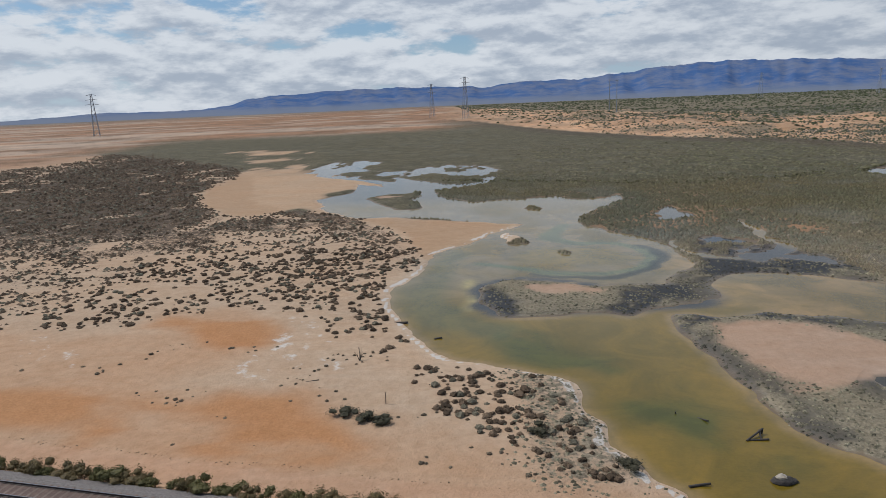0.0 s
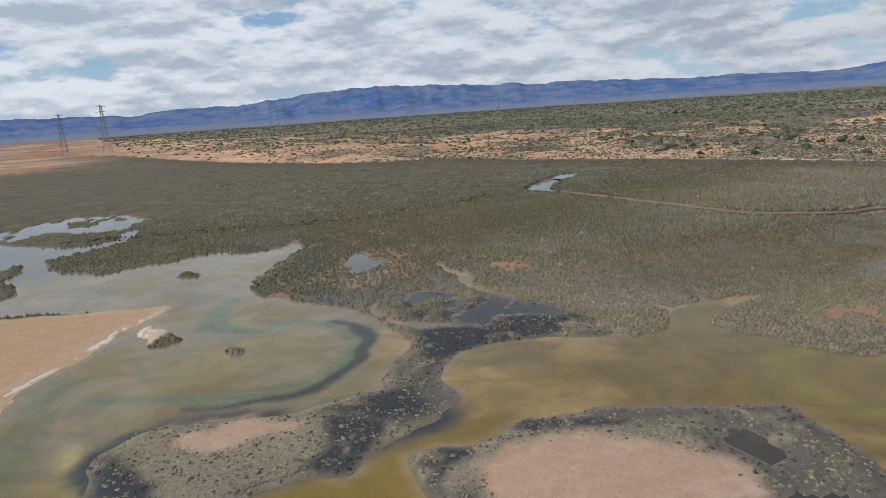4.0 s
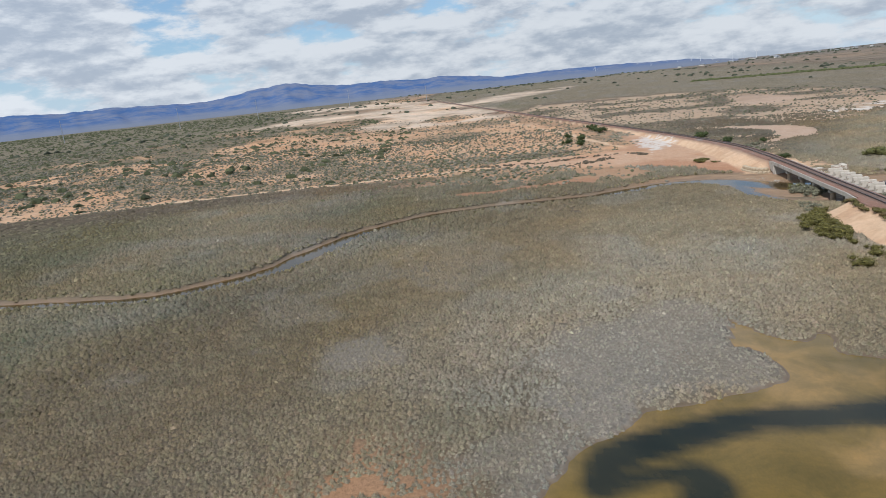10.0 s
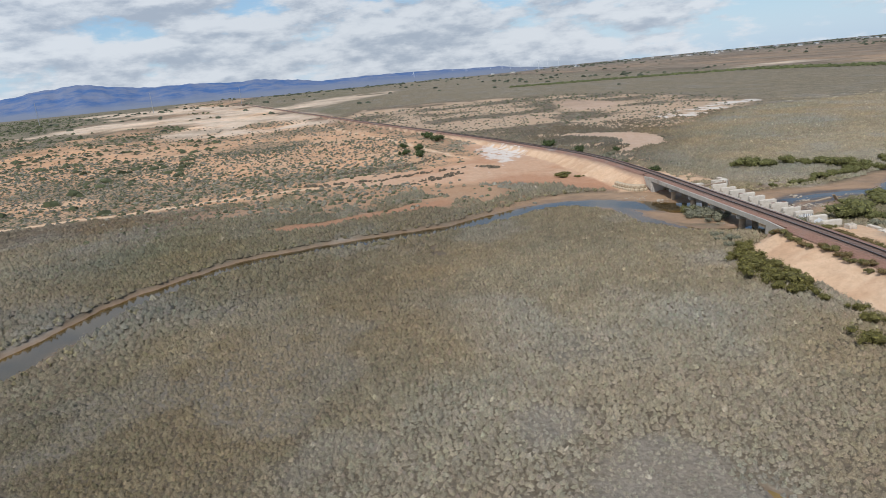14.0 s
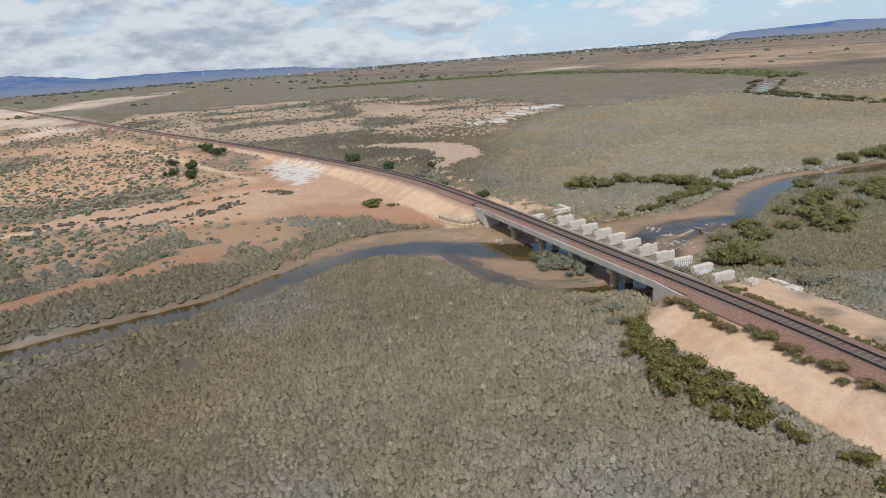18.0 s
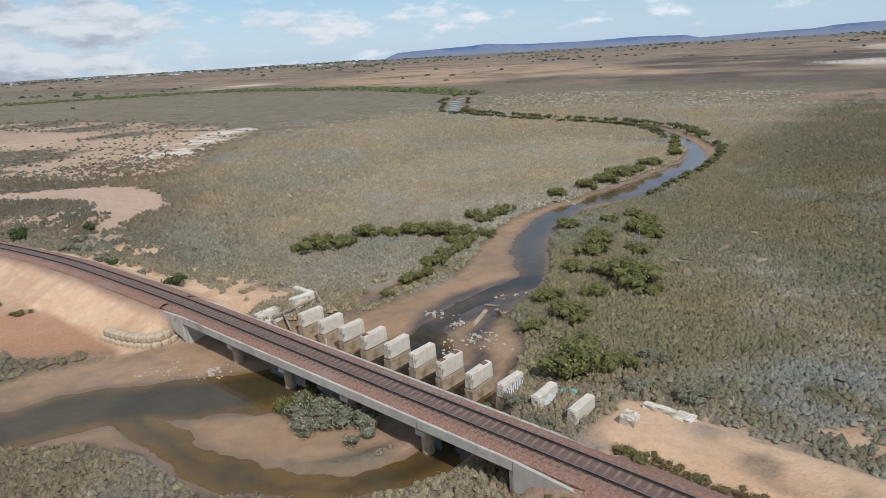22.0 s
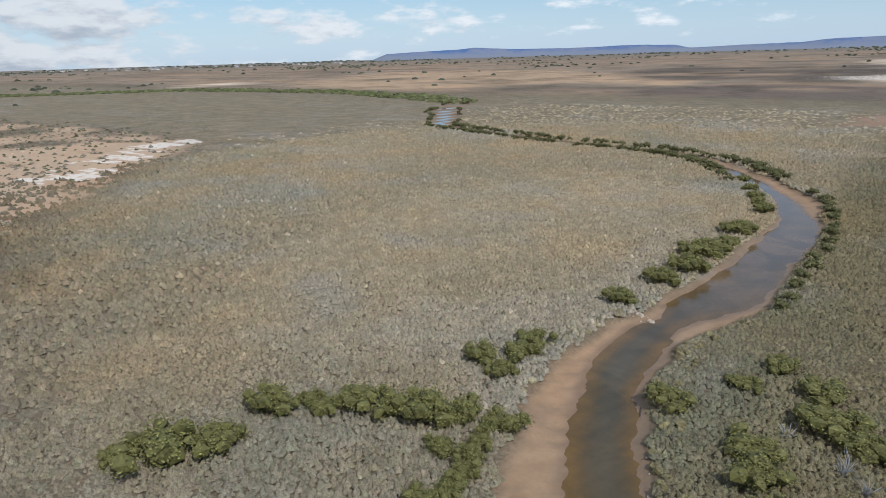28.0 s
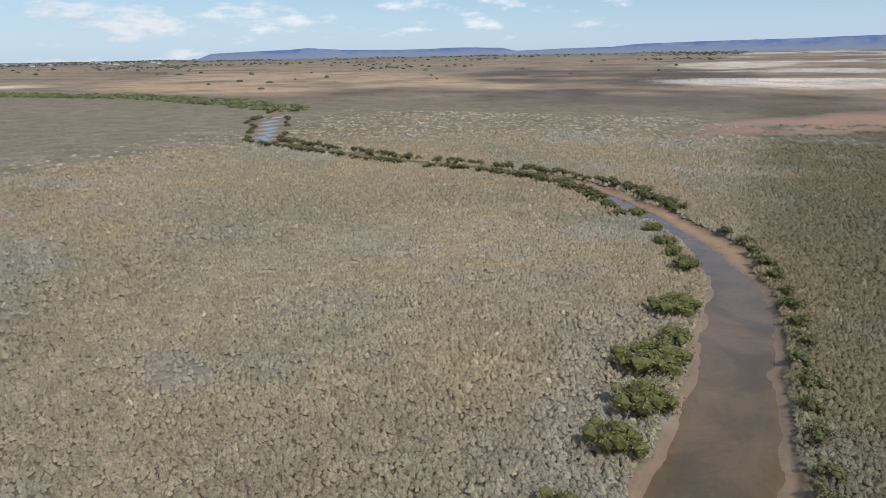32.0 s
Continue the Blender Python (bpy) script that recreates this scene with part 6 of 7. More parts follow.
for off in (-0.755, 0.755):
    rail = sweep("rail", xs_line, RAIL, M_RAIL, off)
    rail.parent = track
    rail["label"] = "dark steel rail"
    head = sweep("rail_head", xs_line, [(-0.026, 0.571), (-0.022, 0.576), (0.022, 0.576), (0.026, 0.571)], M_RAILTOP, off)
    head.parent = rail
    head["label"] = "polished running surface"


# ---- the bridge ----
YC = 9.05
bridge = thing("railway_bridge", "concrete railway bridge on round piers over the tidal creek", "bridge")
part("deck_slab", box(BRIDGE_A - 0.3, BRIDGE_B + 0.3, YC - 2.05, YC + 2.05, 2.25, 2.70), M_CONC, bridge)
spans = np.linspace(BRIDGE_A, BRIDGE_B, 6)
for s0, s1 in zip(spans, spans[1:]):
    for sgn in (-1, 1):
        y0 = YC + sgn * 2.18
        part("edge_beam", box(s0 + 0.02, s1 - 0.02, y0 - 0.12, y0 + 0.12, 2.12, 2.93, 0.03), M_CONC, bridge, "grey concrete edge beam with a kerb")
    for yy in (-1.3, 0.0, 1.3):
        part("girder", box(s0 + 0.3, s1 - 0.3, YC + yy - 0.25, YC + yy + 0.25, 1.85, 2.26), M_CONC, bridge)
for px in spans[1:-1]:
    pier = part("pier", box(px - 0.55, px + 0.55, YC - 2.0, YC + 2.0, 1.25, 1.86, 0.08), M_CONC, bridge, "concrete pier with a wide crosshead")
    for yy in (-1.15, 1.15):
        b = bmesh.new()
        tube([(px, YC + yy, -2.0), (px, YC + yy, 1.26)], 0.52, 18, b)
        part("column", b, M_FOOT, pier, "brown-stained round column")
        b = bmesh.new()
        tube([(px, YC + yy, -2.0), (px, YC + yy, -0.75)], 0.68, 18, b)
        part("footing", b, M_FOOT, pier, "mud-stained footing")
for xe, d in ((BRIDGE_A, -1), (BRIDGE_B, 1)):
    a, c = sorted((xe - 0.1 * d, xe + 0.9 * d))
    ab = part("abutment", box(a, c, YC - 2.2, YC + 2.2, -1.2, 2.13, 0.04), M_CONC, bridge, "stained concrete abutment")
    for sgn in (-1, 1):
        y0 = YC + sgn * 2.2
        wing = prism([(xe, 2.93), (xe + 5.2 * d, 2.62), (xe + 5.2 * d, 2.2), (xe + 3.0 * d, 0.9), (xe, 0.2)], y0 - 0.13, y0 + 0.13)
        part("wing_wall", wing, M_CONC, ab, "tapering concrete wing wall")
    part("bearing_shelf", box(min(xe - 0.5 * d, xe), max(xe - 0.5 * d, xe), YC - 2.1, YC + 2.1, -1.2, 1.84, 0.04), M_CONC, ab)

# sandbag wall round the embankment's toe
rr_bag = random.Random(4)
wall = thing("sandbag_wall", "two courses of hardened sandbags round the embankment's toe", "retaining wall")
line = spline([(236.6, 16.5), (234.6, 16.3), (232.4, 15.8), (230.5, 15.1), (229.3, 14.1), (229.0, 12.8), (229.3, 11.6)], False, 8)
seg = np.r_[0, np.cumsum(np.hypot(*np.diff(line[:, :2], axis=0).T))]


def bag_shape(seed):
    """A hard, slumped sack: bulging sides, pinched ends and a flattened top."""
    r = random.Random(seed)
    b = box(-0.5, 0.5, -0.42, 0.42, -0.42, 0.42, 0.0, 0.0, r, 3)
    for v in b.verts:
        u = v.co / 0.5
        v.co.y *= 1 - 0.28 * abs(u.x) ** 3
        v.co.z *= 1 - 0.10 * abs(u.x) ** 3
        v.co.x *= 1 - 0.12 * abs(u.z) ** 3
        v.co.y += math.copysign(0.10 * (1 - abs(u.z) ** 2), v.co.y)
        v.co += Vector((r.uniform(-0.015, 0.015), r.uniform(-0.02, 0.02), r.uniform(-0.015, 0.015)))
    me = bpy.data.meshes.new("bag")
    b.to_mesh(me)
    b.free()
    me.materials.append(M_BAG)
    for p in me.polygons:
        p.use_smooth = True
    return me


bag_meshes = [bag_shape(60 + k) for k in range(4)]
for course in range(2):
    for k in range(14):
        s = (k + 0.45 + 0.5 * course) * 0.96
        if s > seg[-1]:
            continue
        bx, by = np.interp(s, seg, line[:, 0]), np.interp(s, seg, line[:, 1])
        tx, ty = np.interp(s + 0.3, seg, line[:, 0]) - np.interp(s - 0.3, seg, line[:, 0]), np.interp(s + 0.3, seg, line[:, 1]) - np.interp(s - 0.3, seg, line[:, 1])
        ob = new("bag", bag_meshes[(3 * k + course) % 4])
        ob.parent = wall
        inward = Vector((-ty, tx, 0)).normalized() * (0.32 if course else 0.0)
        ob.matrix_world = pose(bx + inward.x, by + inward.y, 0.16 + course * 0.76, rr_bag.uniform(-5, 5), rr_bag.uniform(-5, 5), math.degrees(math.atan2(ty, tx)))


# ---- the old bridge: a row of broken piers ----
def old_pier(x, seed, lift, paint=None, plates=(), base=-1.5):
    r = random.Random(seed)
    y0, y1 = -1.72 + r.uniform(-0.06, 0.06), 1.45 + r.uniform(-0.05, 0.05)
    top = 1.5 + r.uniform(-0.08, 0.08)
    p = thing("old_bridge_pier", "weathered pale concrete pier of the dismantled bridge on a brown footing" if not paint else "pale concrete pier of the dismantled bridge with sprayed graffiti", "bridge pier", pose(x, 0, 0, 0, 0, r.uniform(-1.5, 1.5)), "row of old bridge piers")
    b = bmesh.new()
    bmesh.ops.create_cube(b, size=1.0)
    for v in b.verts:
        v.co = Vector((v.co.x * (0.78 if v.co.z > 0 else 0.9), (y0 + y1) / 2 + v.co.y * (y1 - y0) * (0.98 if v.co.z > 0 else 1.0), top if v.co.z > 0 else -0.10 + lift))
    bmesh.ops.subdivide_edges(b, edges=b.edges[:], cuts=3, use_grid_fill=True)
    bmesh.ops.bevel(b, geom=[e for e in b.edges if e.is_manifold and e.calc_face_angle() > 0.8], offset=0.09, segments=2, affect="EDGES")
    for v in b.verts:
        v.co += Vector((r.uniform(-0.018, 0.018), r.uniform(-0.03, 0.03), r.uniform(-0.025, 0.025)))
    shaft = part("shaft", b, M_OLD, p)
    b = box(-0.47, 0.47, y0 - 0.03, y1 + 0.04, base, -0.14 + lift, 0.06, 0.0, r, 4)
    for v in b.verts:
        v.co += Vector((r.uniform(-0.035, 0.035), r.uniform(-0.04, 0.04), r.uniform(-0.05, 0.03)))
    part("footing", b, M_FOOT, p, "rough brown footing")
    for yy in plates:
        part("bearing_plate", box(-0.22, 0.24, yy - 0.34, yy + 0.3, top - 0.01, top + 0.06, 0.01), M_RUST, p, "rusted iron bearing plate")
    if paint == "letters":
        b = bmesh.new()
        for k in range(7):
            yy = 0.75 - 0.33 * k
            box(-0.475, -0.45, yy - 0.12, yy + 0.12, 0.28 + r.uniform(-0.05, 0.1), 1.0 + r.uniform(-0.1, 0.1), 0.02, 0, r, 0, b)
        part("graffiti", b, M_PAINT, p, "white sprayed tag")
        b = bmesh.new()
        for k in range(8):
            yy = 0.92 - 0.33 * k
            tube([(-0.478, yy, 0.25 + r.uniform(-0.1, 0.1)), (-0.478, yy - 0.05 + r.uniform(-0.1, 0.1), 0.65), (-0.478, yy + r.uniform(-0.1, 0.1), 1.08 + r.uniform(-0.1, 0.1))], 0.03, 5, b)
        part("graffiti_outline", b, M_DARKPAINT, p, "dark outline of the tag")
    elif paint:
        b = bmesh.new()
        for k in range(9):
            yy = 0.5 - 0.2 * k
            box(-0.475, -0.45, yy - 0.11, yy + 0.11, 0.12 + 0.06 * abs(4 - k), 1.1 - 0.09 * abs(3 - k) + r.uniform(-0.1, 0.1), 0.02, 0, r, 0, b)
        part("graffiti", b, M_PAINT, p, "patch of white spray paint")
    return p


for k in range(11):
    old_pier(184.9 + 3.5 * k, 40 + k, (0.0 if k > 2 else 0.25), {2: "letters", 1: "patch"}.get(k), {3: (-1.0,), 4: (-1.1, 0.9), 7: (1.0,)}.get(k, ()), -2.3 if k > 1 else -0.9)

# northern old abutment with broken timbers
ruin = thing("old_abutment", "broken concrete abutment of the dismantled bridge with loose timbers", "ruin")
rr = random.Random(9)
for args in ((223.6, 224.7, -3.6, 3.4, -1.0, 0.35), (224.4, 225.6, -4.6, -1.2, 0.0, 1.35), (224.6, 225.8, 0.6, 3.8, 0.1, 1.0), (225.6, 229.0, -5.0, -4.2, -0.2, 1.2)):
    part("wall_block", box(*args, 0.1, 0.05, rr, 3), M_OLD, ruin)
for p0, p1, r0 in (((223.3, -3.4, 1.1), (223.5, 2.6, 0.75), 0.17), ((222.9, -2.6, -0.9), (223.6, -2.9, 1.5), 0.14), ((222.4, -0.4, -0.9), (223.4, -0.6, 1.0), 0.14), ((221.6, 1.6, -0.9), (223.4, 1.2, 0.9), 0.13),
                   ((222.2, 2.6, -0.9), (223.3, 2.9, 0.8), 0.12), ((221.3, 3.6, -0.85), (222.9, 2.7, -0.3), 0.16), ((222.0, -3.9, -0.5), (224.2, -4.3, 1.7), 0.13)):
    part("timber", tube([p0, p1], r0, 7), M_TIMBER, ruin, "grey-brown split timber")
south_ruin = thing("old_abutment", "crumbled concrete end wall of the dismantled bridge", "ruin")
for args in ((180.2, 181.4, -0.9, 0.4, -0.3, 1.7), (178.2, 181.0, -3.6, -2.9, -0.3, 1.25), (180.4, 181.2, -3.2, -1.0, -0.3, 0.8), (177.0, 178.4, -4.0, -2.6, -0.2, 1.1)):
    part("wall_block", box(*args, 0.1, 0.08, rr, 3), M_OLD, south_ruin)


# ---- bushes with leaves ----
def bush_parts(seed, radius, tall, leaf, count, tint, stems=5, bare=0.18, lumps=6):
    """A leafy bush: forking stems, a core tinted dark for inner shade and many small leaf sprays in uneven lumps.
    Returns a thing at the origin.
    """
    g = np.random.default_rng(seed)
    cen = np.c_[g.normal(0, radius * 0.42, (lumps, 2)), g.uniform(0.38, 0.78, lumps) * tall]
    cen[0] = (0, 0, 0.6 * tall)
    size = g.uniform(0.36, 0.6, lumps) * radius
    pick = g.integers(0, lumps, count)
    d = g.normal(size=(count, 3))
    d /= np.linalg.norm(d, axis=1)[:, None]
    c = cen[pick] + d * size[pick][:, None] * g.uniform(0.6, 1.16, (count, 1)) * (1, 1, min(1.0, tall / radius * 0.75))
    c[:, 2] = np.maximum(c[:, 2], bare * tall * g.uniform(0.5, 1.2, count))
    nrm = d + g.normal(0, 0.45, (count, 3))
    nrm /= np.linalg.norm(nrm, axis=1)[:, None]
    u = np.cross(nrm, g.normal(size=(count, 3)))
    u /= np.linalg.norm(u, axis=1)[:, None]
    v = np.cross(nrm, u)
    s = leaf * g.uniform(0.6, 1.35, (count, 1))
    tip = nrm * s * 0.35
    verts = np.stack([c - u * s, c + v * s * 0.62 + tip, c + u * s, c - v * s * 0.62 + tip], 1)
    cols = np.array(tint)[None] * g.uniform(0.6, 1.4, (count, 1))
    crown = sheet("crown", verts.reshape(-1, 3), np.arange(count * 4).reshape(-1, 4), M_LEAF, False, (("tint", np.repeat(cols, 4, 0)),))
    b = bmesh.new()
    for q, sz in zip(cen, size):
        made = bmesh.ops.create_icosphere(b, subdivisions=1, radius=sz * 0.68)["verts"]
        for vv in made:
            vv.co = Vector((vv.co.x + q[0], vv.co.y + q[1], vv.co.z * min(1.0, tall / radius * 0.75) + q[2])) + Vector(g.normal(0, 0.05 * radius, 3))
    # filler lumps; the crown's inner shade is put into their darkened leaf tint
    core = part("shaded_core", b, M_LEAF)
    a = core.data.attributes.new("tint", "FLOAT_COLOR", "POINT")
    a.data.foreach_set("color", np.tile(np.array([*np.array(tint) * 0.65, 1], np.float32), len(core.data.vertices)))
    made = []
    for k in range(min(stems, 4)):
        q = cen[k % lumps]
        b = bmesh.new()
        tube([(g.normal(0, 0.08 * radius), g.normal(0, 0.08 * radius), -0.15), tuple(q * 0.5 + g.normal(0, 0.05, 3)), tuple(q)], 0.06, 5, b, 0.02)
        made.append(part("stem", b, M_TIMBER))
    return crown, core, *made


BUSHES = {}


def bush_kind(kind, variant, name, label, category, *args, **kw):
    t = thing(name, label, category, pose(0, 0, -60))
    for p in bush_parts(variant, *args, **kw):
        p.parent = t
    BUSHES.setdefault(kind, []).append([t, False])


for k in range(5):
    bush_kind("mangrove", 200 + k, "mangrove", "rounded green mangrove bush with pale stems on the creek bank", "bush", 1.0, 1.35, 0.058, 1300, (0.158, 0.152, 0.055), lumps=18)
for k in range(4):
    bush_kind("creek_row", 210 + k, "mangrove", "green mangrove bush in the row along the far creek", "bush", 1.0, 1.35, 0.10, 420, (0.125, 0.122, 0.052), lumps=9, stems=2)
for k in range(3):
    bush_kind("saltbush", 220 + k, "saltbush", "olive-green saltbush at the foot of the sand bank", "bush", 1.0, 1.0, 0.075, 760, (0.15, 0.132, 0.042), lumps=9)
for k in range(4):
    bush_kind("weed", 240 + k, "roadside_shrub", "bushy brown and green shrub beside the ballast", "bush", 1.0, 1.1, 0.065, 620, ((0.19, 0.135, 0.06) if k % 2 else (0.17, 0.145, 0.055)), lumps=8)
for k in range(2):
    bush_kind("acacia", 260 + k, "acacia_bush", "dense dark green acacia bush on sandy ground", "bush", 1.0, 1.2, 0.075, 900, (0.07, 0.09, 0.034), lumps=10)
for k in range(2):
    bush_kind("darkbush", 290 + k, "dark_shrub", "dense dark brown-green shrub on pale sand", "bush", 1.0, 0.9, 0.06, 900, (0.095, 0.083, 0.05), lumps=10)
for k in range(2):
    bush_kind("greybush", 280 + k, "grey_shrub", "pale grey-blue shrub in the marsh", "bush", 1.0, 0.85, 0.055, 1100, (0.215, 0.205, 0.142), lumps=12)
plant_rng = random.Random(77)


def plant_bush(kind, x, y, r, squash=1.0):
    """Stand one bush of a kind on the ground; the first use takes the pattern itself, later ones copy it."""
    slot = plant_rng.choice(BUSHES[kind])
    m = pose(x, y, height(x, y) - 0.08 * r, 0, 0, plant_rng.uniform(0, 360)) @ Matrix.Diagonal((r, r * plant_rng.uniform(0.85, 1.15), r * squash, 1))
    if slot[1]:
        ob = copy_thing(slot[0], m)
    else:
        slot[1], ob = True, slot[0]
    ob.matrix_basis = m
    return ob


def grow(kind, spots, group="", squash=1.0):
    for x, y, r in spots:
        tagged(plant_bush(kind, x, y, r, squash), group=group)


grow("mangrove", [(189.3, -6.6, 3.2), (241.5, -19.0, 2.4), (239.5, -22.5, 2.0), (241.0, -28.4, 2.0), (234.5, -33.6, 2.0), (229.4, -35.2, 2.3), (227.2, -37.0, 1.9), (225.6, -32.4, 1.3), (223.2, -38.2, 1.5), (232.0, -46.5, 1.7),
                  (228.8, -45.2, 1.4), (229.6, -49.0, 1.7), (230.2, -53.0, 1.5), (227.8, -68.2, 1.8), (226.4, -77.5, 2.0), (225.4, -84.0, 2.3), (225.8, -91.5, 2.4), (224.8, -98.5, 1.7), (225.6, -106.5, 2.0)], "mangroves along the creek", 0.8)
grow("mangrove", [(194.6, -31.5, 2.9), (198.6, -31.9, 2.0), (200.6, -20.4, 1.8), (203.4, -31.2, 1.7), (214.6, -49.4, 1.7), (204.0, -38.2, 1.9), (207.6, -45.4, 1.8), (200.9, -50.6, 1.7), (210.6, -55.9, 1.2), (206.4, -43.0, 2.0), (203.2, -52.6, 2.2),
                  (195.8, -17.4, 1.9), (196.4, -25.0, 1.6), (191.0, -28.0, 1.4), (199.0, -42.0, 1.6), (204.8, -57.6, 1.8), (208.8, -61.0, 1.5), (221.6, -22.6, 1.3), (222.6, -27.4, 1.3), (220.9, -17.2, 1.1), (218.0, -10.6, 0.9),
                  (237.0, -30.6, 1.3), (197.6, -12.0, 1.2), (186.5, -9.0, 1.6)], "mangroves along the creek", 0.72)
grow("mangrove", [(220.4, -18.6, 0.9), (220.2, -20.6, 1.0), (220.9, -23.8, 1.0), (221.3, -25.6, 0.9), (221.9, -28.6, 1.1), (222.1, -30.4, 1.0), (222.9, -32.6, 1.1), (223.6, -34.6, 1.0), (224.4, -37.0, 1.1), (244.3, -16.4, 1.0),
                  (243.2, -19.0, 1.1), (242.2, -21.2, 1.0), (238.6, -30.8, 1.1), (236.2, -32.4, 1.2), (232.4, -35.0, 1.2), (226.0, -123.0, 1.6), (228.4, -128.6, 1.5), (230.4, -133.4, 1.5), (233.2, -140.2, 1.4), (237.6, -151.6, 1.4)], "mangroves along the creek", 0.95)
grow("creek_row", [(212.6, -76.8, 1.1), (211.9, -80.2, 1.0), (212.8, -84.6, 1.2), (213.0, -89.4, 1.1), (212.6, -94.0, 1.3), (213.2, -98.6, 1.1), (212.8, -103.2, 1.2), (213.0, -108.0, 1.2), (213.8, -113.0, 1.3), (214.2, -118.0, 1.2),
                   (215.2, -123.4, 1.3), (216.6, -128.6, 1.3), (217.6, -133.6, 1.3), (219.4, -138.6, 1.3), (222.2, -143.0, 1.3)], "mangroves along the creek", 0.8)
grow("mangrove", [(205.8, 12.6, 1.3), (206.4, 10.9, 1.0)], "mangroves along the creek")
grow("greybush", [(203.4, 12.0, 2.2), (200.6, 11.4, 2.1), (198.2, 11.0, 1.7), (202.4, 14.2, 1.5), (212.0, 3.4, 0.8), (193.0, 2.6, 1.2), (190.2, 1.2, 1.0), (186.6, 3.0, 1.1), (182.8, -5.8, 1.5), (178.2, -8.0, 1.7), (184.2, -12.4, 1.4), (181.5, 17.8, 1.0), (184.5, 16.6, 1.2), (187.4, 17.0, 1.0)])
grow("saltbush", [(179.1, 17.4, 1.5), (177.2, 18.2, 1.4), (173.6, 19.4, 1.9), (171.6, 20.2, 1.7), (168.6, 21.6, 1.9), (166.2, 20.4, 1.7), (169.4, 18.8, 1.5), (166.9, 17.6, 0.9), (165.0, 22.2, 1.6), (163.1, 19.4, 1.8), (160.1, 20.9, 1.5),
                  (157.4, 20.0, 0.9), (153.6, 18.6, 0.9), (150.5, 19.8, 1.2), (149.2, 18.6, 1.1), (146.2, 23.4, 1.4), (174.9, 20.8, 1.3), (162.4, 22.6, 1.2)], "saltbushes below the sand bank")
wr = random.Random(5)
grow("weed", [(xx, float(track_y(np.array([xx]))[0]) + 3.7 + wr.uniform(-0.3, 0.3), wr.uniform(0.75, 1.25)) for xx in np.arange(-52, -4, 1.35)], "shrubs beside the railway")
grow("weed", [(xx, YC + wr.choice((3.3, 3.6)) + wr.uniform(-0.3, 0.4), wr.uniform(0.6, 1.0)) for xx in np.arange(150, 181, 1.3)], "shrubs beside the railway", 0.8)
grow("weed", [(xx, YC - 3.6 + wr.uniform(-0.4, 0.4), wr.uniform(0.5, 0.9)) for xx in np.arange(146, 180, 1.0)], "shrubs beside the railway", 0.8)
grow("acacia", [(243.2, 3.9, 1.5), (298, 6.5, 2.0), (321, 11, 2.2), (348, 56, 2.4), (327, 57, 2.2), (381, 46, 2.6), (293, -4, 1.3), (262, 4.6, 0.8), (338, 62, 1.8), (362, 62, 2.0), (401, 50, 2.6)], "green bushes near the embankment")
grow("greybush", [(269, 3.5, 1.4), (281, 3.8, 1.6), (305, 5.5, 1.5), (255, 3.2, 0.9), (286, 0.5, 1.4)])
grow("saltbush", [(258.4, 22.8, 1.9), (255.6, 23.6, 1.5), (260.4, 21.4, 1.3), (254.2, 19.6, 1.0)], "", 0.5)
grow("darkbush", [(-10.5, 56.8, 1.2), (-8.4, 55.6, 1.3), (-6.6, 54.8, 1.0), (7.4, 51.8, 1.1), (13.8, 46.4, 1.1)], "", 0.7)
far_rng = np.random.default_rng(31)
spots = []
curve = spline([p for p in BANKS_FAR], False, 8)
for i in range(2, len(curve) - 2):
    d = curve[i + 1, :2] - curve[i - 1, :2]
    d /= np.hypot(*d)
    for sgn in (-1, 1):
        if far_rng.random() < ((0.9 if sgn < 0 or curve[i, 1] < -160 else 0.45) if curve[i, 1] > -222 else 0.55 - 0.35 * (sgn < 0)):
            q = curve[i, :2] + np.array((-d[1], d[0])) * sgn * (curve[i, 2] + 0.6 + far_rng.uniform(0, 2.2))
            spots.append((q[0], q[1], far_rng.uniform(1.1, 1.8) * (0.8 if q[1] > -160 else 1.0)))
grow("creek_row", spots, "mangroves along the creek", 0.75)


# ---- pylons, poles and turbines in the distance ----
def lattice_pylon(x, y, tall, turn):
    p = thing("lattice_pylon", "tall grey steel lattice transmission tower", "pylon", pose(x, y, height(x, y) - 0.3, 0, 0, turn), "transmission line")
    half = lambda h: 0.062 * tall * (1 - 0.86 * h / tall) + 0.35
    for sx2 in (-1, 1):
        for sy2 in (-1, 1):
            part("leg", tube([(sx2 * half(0), sy2 * half(0), 0), (sx2 * half(tall), sy2 * half(tall), tall)], 0.32, 5), M_STEEL, p)
    b = bmesh.new()
    for k in range(9):
        h0, h1 = tall * k / 9, tall * (k + 1) / 9
        for s in (-1, 1):
            tube([(-half(h0), s * half(h0), h0), (half(h1), s * half(h1), h1)], 0.16, 4, b)
            tube([(s * half(h0), half(h0), h0), (s * half(h1), -half(h1), h1)], 0.16, 4, b)
    part("bracing", b, M_STEEL, p)
    for h, reach in ((0.74, 0.15), (0.85, 0.13), (0.96, 0.11)):
        part("cross_arm", tube([(-reach * tall, 0, h * tall), (0, 0, h * tall + 1.4), (reach * tall, 0, h * tall)], 0.3, 5), M_STEEL, p)


def at_bearing(az, dist):
    return 5 + dist * math.cos(radians(az)), 15 + dist * math.sin(radians(az))


